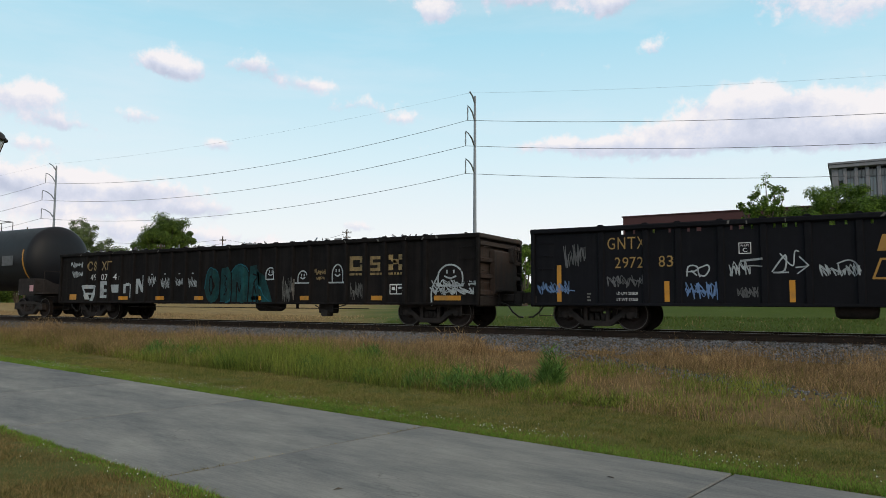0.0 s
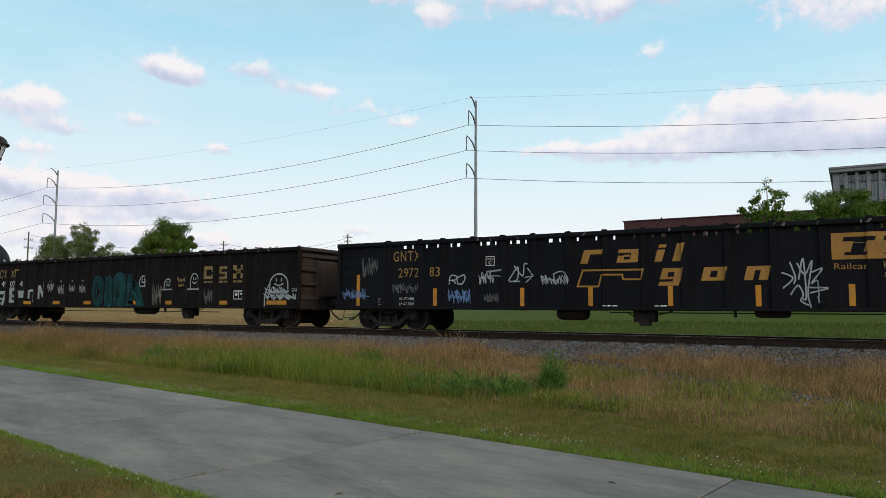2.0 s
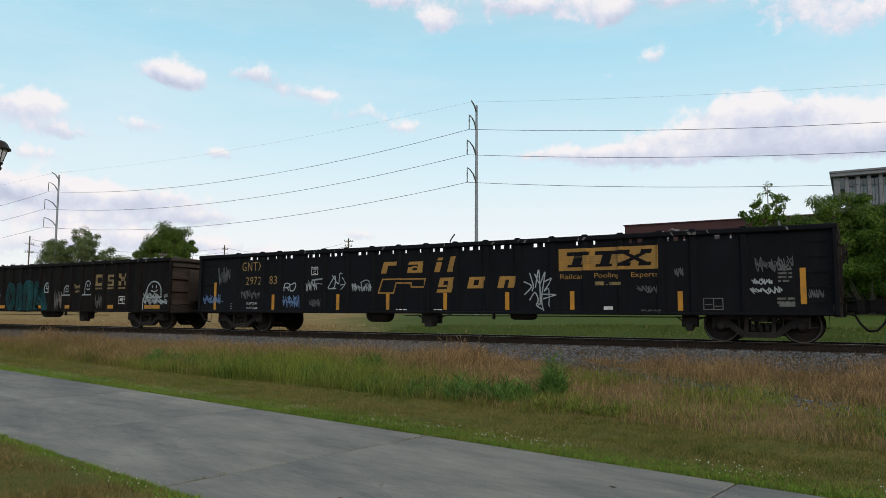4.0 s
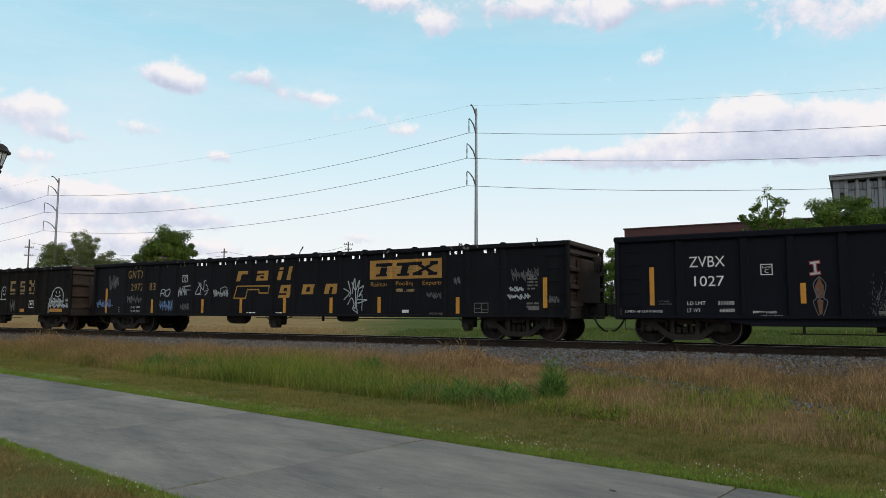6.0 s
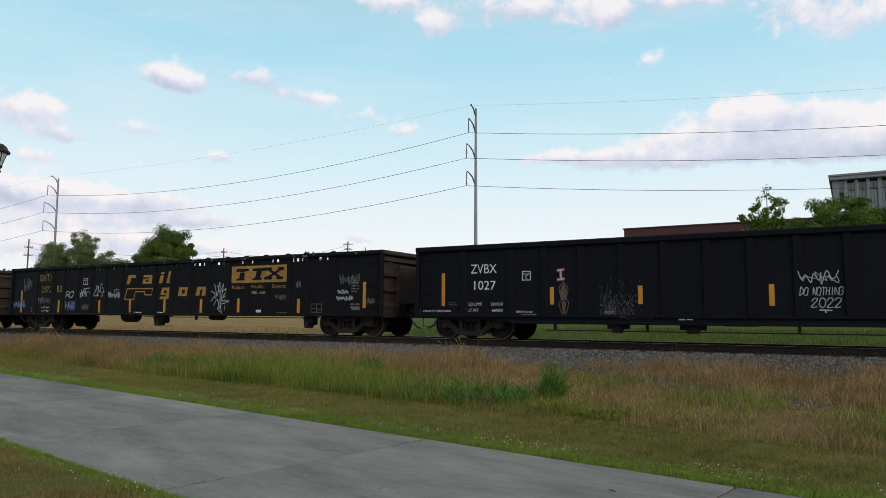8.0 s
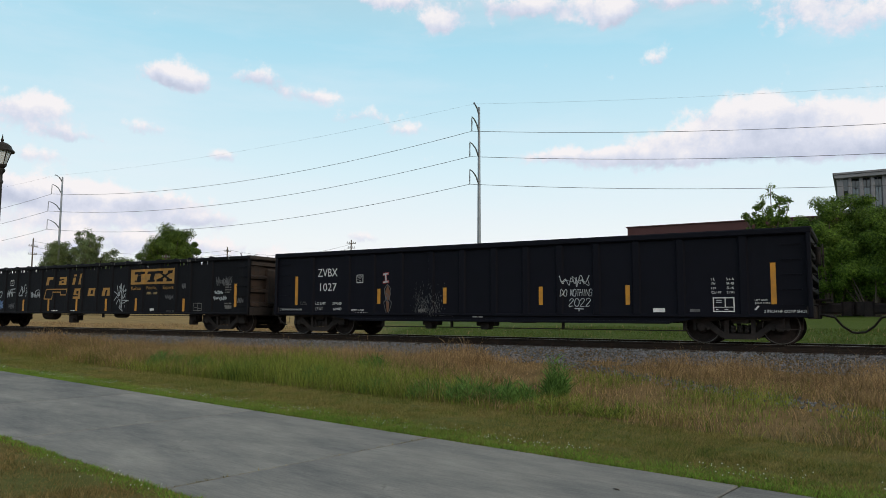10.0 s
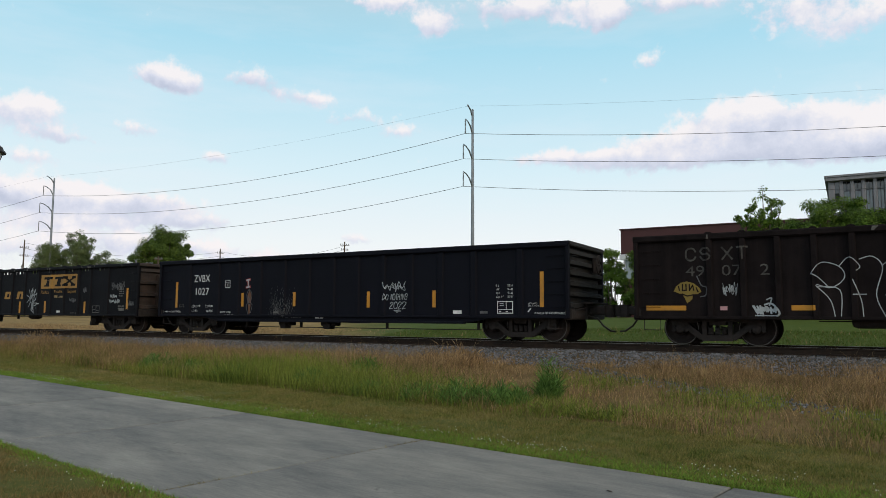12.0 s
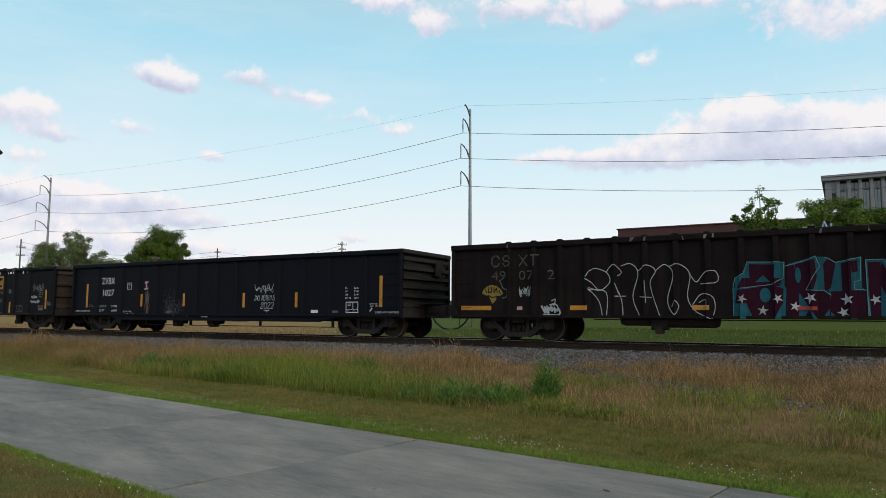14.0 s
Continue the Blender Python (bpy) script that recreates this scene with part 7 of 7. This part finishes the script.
def line_pole(x, y, z):
    """Steel monopole with three curved arms on one side, hanging insulators and a bracket for the earth wire."""
    p = thing("power_pole", "slim galvanised steel power pole with three curved arms", "power pole", pose(x, y, z), "poles of the power line")
    part("pole_shaft", Shape().lathe([(0.22, -0.3), (0.20, 2), (0.165, 10), (0.11, 21.8), (0.07, 21.9)], "z", sides=14), M_GALV, p, smooth=True)
    for z, r in ARMS:
        pts = [(0, -0.1, z - 1.05), (0, -r * 0.35, z - 0.42), (0, -r * 0.7, z - 0.10), (0, -r, z)]
        part("pole_arm", Shape().tube(pts, [0.085, 0.07, 0.055, 0.045], 8), M_GALV, p)
        ins = []
        n = 12
        for k in range(n):
            h = z - 0.1 - 1.3 * k / n
            ins += [(0.035, h), (0.085, h - 0.03), (0.035, h - 0.06)]
        ins.append((0.03, z - 1.42))
        part("insulator", Shape().lathe(ins, "z", (0, -r, 0), 10), M_INSUL, p, "grey ribbed hanging insulator")
    part("pole_arm", Shape().tube([(0, -0.05, 21.2), (0, -0.5, 21.75), (0, -1.05, 22.05), (0, -1.15, 21.9)], [0.09, 0.075, 0.06, 0.05], 8), M_GALV, p, "curved top bracket")
    return p


for _x, _y, _z in POLES:
    line_pole(_x, _y, _z)


def hang(name, a, b, sag, radius, label="thin dark overhead power line wire", n=24, mat=None):
    pts = []
    for k in range(n + 1):
        t = k / n
        q = Vector(a).lerp(Vector(b), t)
        q.z -= sag * 4 * t * (1 - t)
        pts.append(tuple(q))
    thing(name, label, "wire", group="overhead wires", shape=Shape().tube(pts, radius, 5), mat=mat or M_WIRE)


for (_a, _c, _g), (_b, _d, _h) in zip(POLES, POLES[1:]):
    for _z, _r in ARMS:
        hang("overhead_wire", (_a, _c - _r, _z - 1.42 + _g), (_b, _d - _r, _z - 1.42 + _h), 1.4 if _a > -40 else 1.9, 0.022)
    hang("earth_wire", (_a, _c - 1.15, 21.9 + _g), (_b, _d - 1.15, 21.9 + _h), 0.9, 0.006)


def polar(az, dist):
    return dist * math.sin(radians(az)), dist * math.cos(radians(az))


def wood_pole(az, dist, top, arms, seed):
    x, y = polar(az, dist)
    p = thing("utility_pole", "weathered wooden utility pole with a crossarm", "utility pole", pose(x, y, 0, 0, 0, -az + 12), "far utility poles")
    part("pole_shaft", Shape().lathe([(0.13, -0.3), (0.09, top)], "z", sides=10), M_WOODPOLE, p, smooth=True)
    for z, w in arms:
        part("crossarm", Shape().box(-w, w, -0.14, -0.06, z - 0.04, z + 0.04, 0.01), M_WOODPOLE, p)
        for s in (-1, -0.45, 0.45, 1):
            part("pin_insulator", Shape().lathe([(0.03, z + 0.06), (0.06, z + 0.12), (0.05, z + 0.22), (0.02, z + 0.26)], "z", (s * (w - 0.1), -0.11, 0), 8), M_INSUL, p)
    return (x, y, top)


_p1 = wood_pole(-37.85, 105, 12.6, ((12.1, 0.7), (11.4, 0.55)), 1)
_p2 = wood_pole(-47.45, 118, 12.3, ((11.6, 0.5),), 2)
_p3 = wood_pole(-60.66, 120, 12.6, ((11.4, 0.6), (10.2, 0.6)), 3)
_p4 = wood_pole(-51.9, 95, 9.0, ((8.6, 0.5),), 4)
for _a, _b in ((_p1, _p2), (_p2, _p3)):
    for _dz, _o in ((-0.5, 0.4), (-1.2, -0.4), (-2.2, 0.0)):
        hang("service_wire", (_a[0] + _o, _a[1], _a[2] + _dz), (_b[0] + _o, _b[1], _b[2] + _dz), 1.3, 0.018, "thin service wire between wooden poles", 16)

# ---- trees ----


def tree(az, dist, height, spread, mat, label, seed, leaves=9000, leaf=0.26, base=0.3, lean=0.0, clumps=70, sparse=0.0, flat=0.8):
    """Tapered trunk, forked limbs, and a crown of many small leaves gathered in uneven clumps that face outwards."""
    rng = np.random.default_rng(seed)
    x, y = polar(az, dist)
    ob = thing("tree", label, "tree", pose(x, y, 0.0), "trees past the track")
    wood = Shape()
    fork = height * base
    r0 = 0.018 * height + 0.05
    wood.tube([(0, 0, -0.3), (0.05, 0, fork * 0.5), (0.1 + lean * 0.3, 0.05, fork)], [r0 * 1.25, r0, r0 * 0.85], 9)
    part("trunk", wood, M_BARK, ob)
    centre = np.array([lean, 0, fork + (height - fork) * 0.48])
    half = np.array([spread, spread, (height - fork) * 0.52])
    # a few large lobes give the uneven outline, clumps sit on the lobes
    lobes = [(centre + np.array([0, 0, half[2] * 0.45]), 0.52), (centre, 0.6)]
    for k in range(9):
        a = 2.4 * k + rng.uniform(-0.3, 0.3)
        rise = (-0.45, 0.15, 0.6)[k % 3] + rng.uniform(-0.15, 0.15)
        d = np.array([math.cos(a) * math.sqrt(1 - rise * rise), math.sin(a) * math.sqrt(1 - rise * rise), rise])
        lobes.append((centre + d * half * rng.uniform(0.40, 0.54), rng.uniform(0.40, 0.52)))
    C, N = [], []
    while len(C) < clumps:
        c, r = lobes[rng.integers(0, len(lobes))]
        d = rng.normal(0, 1, 3)
        d /= np.linalg.norm(d)
        p = c + d * half * r * rng.uniform(0.55, 0.95)
        if p[2] < fork * 0.75 or p[2] > height * 0.985:
            continue
        C.append(p)
        N.append(d)
    C, N = np.array(C), np.array(N)
    order = np.argsort(-np.linalg.norm((C - centre) / half, axis=1))
    for k in order[:min(16, clumps)]:
        c = C[k]
        s = np.array([0.1 + lean * 0.3, 0.05, fork * rng.uniform(0.75, 1.0)])
        m = s + (c - s) * 0.5 + np.array([0, 0, 0.06 * height * rng.random()])
        part("limb", Shape().tube([tuple(s), tuple(m), tuple(c)], [r0 * 0.5, r0 * 0.24, r0 * 0.06], 6), M_BARK, ob)
    n = leaves
    which = rng.integers(0, len(C), n)
    size = rng.uniform(0.55, 1.15, len(C)) * spread * (0.30 - 0.12 * sparse)
    off = rng.normal(0, 1, (n, 3))
    off /= np.linalg.norm(off, axis=1)[:, None]
    face = off + 0.6 * N[which] + np.array([0, 0, 0.35]) + rng.normal(0, 0.45, (n, 3))
    face /= np.linalg.norm(face, axis=1)[:, None]
    off *= (rng.random(n) ** 0.4)[:, None] * size[which][:, None] * np.array([1, 1, flat])
    P = C[which] + off
    P[:, 2] = np.maximum(P[:, 2], fork * 0.5)
    d = np.cross(face, rng.normal(0, 1, (n, 3)))
    d /= np.linalg.norm(d, axis=1)[:, None]
    e = np.cross(face, d)
    L = leaf * rng.uniform(0.6, 1.3, n)[:, None]
    V = np.stack([P, P + d * L * 0.5 + e * L * 0.30, P + d * L, P + d * L * 0.5 - e * L * 0.34], 1)
    F = np.arange(4 * n).reshape(n, 4)
    part("crown", bulk("crown", V.reshape(-1, 3), F, mat), mat, ob, "leafy crown with gaps")
    return ob


tree(-51.5, 108, 14.6, 4.3, M_LEAF_DARK, "broad dark green leafy tree at the far side of a field", 1, 48000, 0.23, 0.30, clumps=120)
tree(-50.2, 110, 13.0, 2.6, M_LEAF_DARK, "dark green leafy tree beside a taller one", 2, 26000, 0.21, 0.30, clumps=36)
tree(-58.9, 118, 14.0, 3.4, M_LEAF_PALE, "pale grey-green far tree with open crown", 3, 18000, 0.20, 0.2, clumps=90, sparse=0.5)
tree(-57.1, 116, 15.0, 3.4, M_LEAF_PALE, "pale grey-green far tree with open crown", 4, 24000, 0.20, 0.2, clumps=110, sparse=0.4)
tree(-55.3, 118, 12.0, 3.6, M_LEAF_PALE, "grey-green far tree in a low row", 5, 12000, 0.28, 0.15, clumps=50)
tree(-53.9, 114, 11.4, 3.4, M_LEAF_DARK, "dark green far tree in a low row", 6, 10000, 0.28, 0.15, clumps=40)
tree(-62.8, 120, 7.4, 3.2, M_LEAF_DARK, "low dark green far tree", 7, 6000, 0.34, 0.1, clumps=30)
tree(-61.0, 122, 6.6, 3.2, M_LEAF_DARK, "low dark green far tree", 17, 6000, 0.34, 0.1, clumps=30)
tree(-65.5, 118, 9.5, 4.0, M_LEAF_DARK, "low dark green far tree", 8, 6000, 0.34, 0.1, clumps=30)
tree(-5.4, 52, 10.8, 1.9, M_LEAF_LIGHT, "slender young tree with an open leafy crown", 9, 5200, 0.17, 0.42, clumps=110, sparse=1.2)
tree(-5.9, 51, 7.9, 1.6, M_LEAF_LIGHT, "bushy green tree below a taller one", 12, 18000, 0.16, 0.06, clumps=50)
tree(-1.7, 48, 9.4, 2.7, M_LEAF_LIGHT, "dense bright green leafy tree", 10, 70000, 0.12, 0.08, clumps=130)
tree(0.9, 47, 9.0, 2.3, M_LEAF_LIGHT, "dense bright green leafy tree", 18, 46000, 0.12, 0.08, clumps=70)
tree(-3.8, 50, 8.2, 2.0, M_LEAF_LIGHT, "dense bright green leafy tree", 11, 40000, 0.12, 0.08, clumps=60)
tree(-2.9, 49, 8.8, 2.1, M_LEAF_LIGHT, "dense bright green leafy tree", 22, 36000, 0.12, 0.08, clumps=60)
tree(-0.3, 49, 9.4, 2.2, M_LEAF_LIGHT, "dense bright green leafy tree", 23, 40000, 0.12, 0.08, clumps=60)
tree(2.0, 48, 8.8, 2.2, M_LEAF_LIGHT, "dense bright green leafy tree", 24, 30000, 0.12, 0.08, clumps=60)
tree(3.6, 46, 8.2, 2.8, M_LEAF_LIGHT, "dense bright green leafy tree", 16, 20000, 0.16, 0.08, clumps=60)
tree(-14.0, 55, 8.2, 1.9, M_LEAF_LIGHT, "fresh green bushy tree in front of a brick building", 13, 44000, 0.13, 0.04, clumps=80)
tree(-12.5, 55.5, 8.0, 1.6, M_LEAF_LIGHT, "fresh green bushy tree in front of a brick building", 25, 30000, 0.13, 0.03, clumps=70)
tree(-11.3, 56, 7.4, 0.9, M_LEAF_LIGHT, "narrow yellow-green bush in front of a brick building", 14, 9000, 0.15, 0.05, clumps=40)
tree(-10.0, 56.5, 5.2, 1.7, M_LEAF_LIGHT, "fresh green bush in front of a brick building", 19, 18000, 0.15, 0.05, clumps=46)
tree(-16.4, 57, 8.2, 1.6, M_LEAF_LIGHT, "green bush beside a larger one", 21, 14000, 0.14, 0.05, clumps=46)
tree(-18.3, 60, 6.6, 1.7, M_LEAF_LIGHT, "low green bush at the corner of a field", 20, 14000, 0.17, 0.05, clumps=40)
tree(-23.6, 58, 9.0, 1.15, M_LEAF_LIGHT, "narrow upright green tree", 15, 11000, 0.17, 0.06, clumps=40)

# ---- buildings ----


def brick_building():
    """Long low red-brown brick building with a flat roof, a white band and a strip of windows."""
    b = thing("brick_building", "long red-brown brick building with flat roof and white band", "building", pose(0, 72, 0))
    x0, x1, d, h = -20.2, 34.0, 22.0, 10.75
    zb = 8.1
    part("wall", Shape().box(x0, x1, 0, d, zb, h - 0.12), M_BRICK, b, "red-brown brick upper wall")
    part("wall", Shape().box(x0, x1, 0.15, d, 0, 5.6), M_BRICK, b, "red-brown brick lower wall")
    part("parapet_cap", Shape().box(x0 - 0.12, x1 + 0.12, -0.12, d, h - 0.12, h, 0.03), M_BRICK, b, "dark metal coping")
    part("white_band", Shape().box(x0 - 0.1, x1, -0.25, 0.4, zb - 0.55, zb, 0.03), M_PALEBAND, b, "white painted band")
    part("core", Shape().box(x0 + 0.1, x1, 0.6, d, 5.6, zb), M_GLASS, b, "dark glazing behind the mullions")
    n = 30
    for k in range(n):
        x = x0 + 0.3 + (x1 - x0 - 0.6) * k / n
        w = (x1 - x0 - 0.6) / n
        win = part("window", Shape().box(x + 0.06, x + w - 0.06, 0.34, 0.38, 5.62, zb - 0.56), M_PALEGLASS, b, "window with a pale sky reflection put into its colour")
        part("mullion", Shape().box(x - 0.05, x + 0.05, 0.25, 0.45, 5.6, zb - 0.55), M_PALEBAND, win)
    for k in range(9):
        x = x0 + 2.0 + k * 6
        win = part("window", Shape().box(x, x + 0.9, -0.004, 0.05, zb + 0.25, zb + 1.05), M_GLASS, b, "small dark window")
        part("sill", Shape().box(x - 0.08, x + 0.98, -0.06, 0.05, zb + 0.17, zb + 0.25, 0.01), M_BRICK, win)


def office_building():
    """Grey precast office block: columns before deep-set windows, a heavy flat cornice."""
    b = thing("office_building", "grey precast concrete office block with columns and deep windows", "building", pose(0, 118, 0))
    x0, x1, d, h = -2.0, 44.0, 26.0, 22.65
    part("cornice", Shape().box(x0 - 0.3, x1, -0.6, d, h - 0.80, h, 0.06), M_PRECAST, b, "heavy grey cornice")
    part("cornice_edge", Shape().box(x0 - 0.45, x1, -0.75, d, h - 0.28, h + 0.02, 0.04), M_PRECAST, b)
    part("wall", Shape().box(x0, x1, 0.2, d, 0, 17.2), M_PRECAST, b, "grey precast lower wall")
    part("core", Shape().box(x0 + 2.6, x1, 2.2, d, 17.2, h - 0.80), M_PRECAST, b)
    bay = 1.42
    k = 0
    x = x0
    while x < x1 - bay:
        col = part("column", Shape().box(x, x + (0.85 if k == 0 else 0.52), 0.0, 0.9, 17.2, h - 0.80, 0.08), M_PRECAST, b, "square grey column")
        left = x + (0.85 if k == 0 else 0.52)
        right = x + bay
        if k == 0:
            part("panel", Shape().box(left, right, 0.3, 0.6, 20.1, h - 0.80, 0.02), M_GLASS, b, "dark panel over an open corner bay")
        if k > 0:
            win = part("window", Shape().box(left, right, 1.2, 1.3, 17.2, h - 0.80), M_GLASS, b, "tall dark window")
            part("pane", Shape().box(left + 0.12, right - 0.12, 1.14, 1.19, 17.6, 20.4), M_PALEGLASS, win, "lower pane with a pale sky reflection put into its colour")
            part("transom", Shape().box(left, right, 1.08, 1.22, 20.4, 20.55), M_PRECAST, win)
            part("transom", Shape().box((left + right) / 2 - 0.04, (left + right) / 2 + 0.04, 1.08, 1.22, 17.2, h - 0.80), M_PRECAST, win)
        x += bay
        k += 1
    for row in range(4):
        for j in range(18):
            xx = x0 + 1.6 + j * 2.4
            win = part("window", Shape().box(xx, xx + 1.3, 0.17, 0.3, 2.2 + row * 3.8, 4.2 + row * 3.8), M_GLASS, b, "dark window")
            part("sill", Shape().box(xx - 0.1, xx + 1.4, 0.08, 0.3, 2.08 + row * 3.8, 2.2 + row * 3.8), M_PRECAST, win)
    part("roof", Shape().box(x0, x1, 0, d, h, h + 0.03), M_ROOF, b)


brick_building()
office_building()


def far_treeline():
    """Low woods on the horizon: one mesh of many leaf clumps."""
    rng = np.random.default_rng(55)
    n = 26000
    az = rng.uniform(-75, 12, n)
    dist = rng.uniform(230, 300, n)
    top = 6.0 + 3.5 * np.sin(az * 0.9) * np.sin(az * 0.37 + 1) + 2.0 * np.sin(az * 2.3)
    z = rng.random(n) ** 0.7 * np.maximum(top, 2.5)
    P = np.stack([dist * np.sin(np.radians(az)), dist * np.cos(np.radians(az)), z], 1)
    d = rng.normal(0, 1, (n, 3))
    d /= np.linalg.norm(d, axis=1)[:, None]
    e = np.cross(d, rng.normal(0, 1, (n, 3)))
    e /= np.linalg.norm(e, axis=1)[:, None]
    V = np.stack([P - d - e * 0.8, P + d - e * 0.8, P + d + e * 0.8, P - d + e * 0.8], 1)
    ob = new("far_woods", bulk("far_woods", V.reshape(-1, 3), np.arange(4 * n).reshape(n, 4), M_LEAF_DARK))
    tagged(ob, "dark green woods along the horizon", "woods", kind="stuff")


far_treeline()

# ---- movement ----


def motions():
    times = [k / 6 for k in range(85)]
    for car, middle in TRAIN:
        walk(car, [(t, pose(middle + train_place(t), TRACK_Y, RAIL_Z)) for t in times])
    for wheel, x in WHEELSETS:
        walk(wheel, [(t, pose(x, 0, WHEEL_R, 0, math.degrees(train_place(t) / WHEEL_R), 0)) for t in times])


motions()
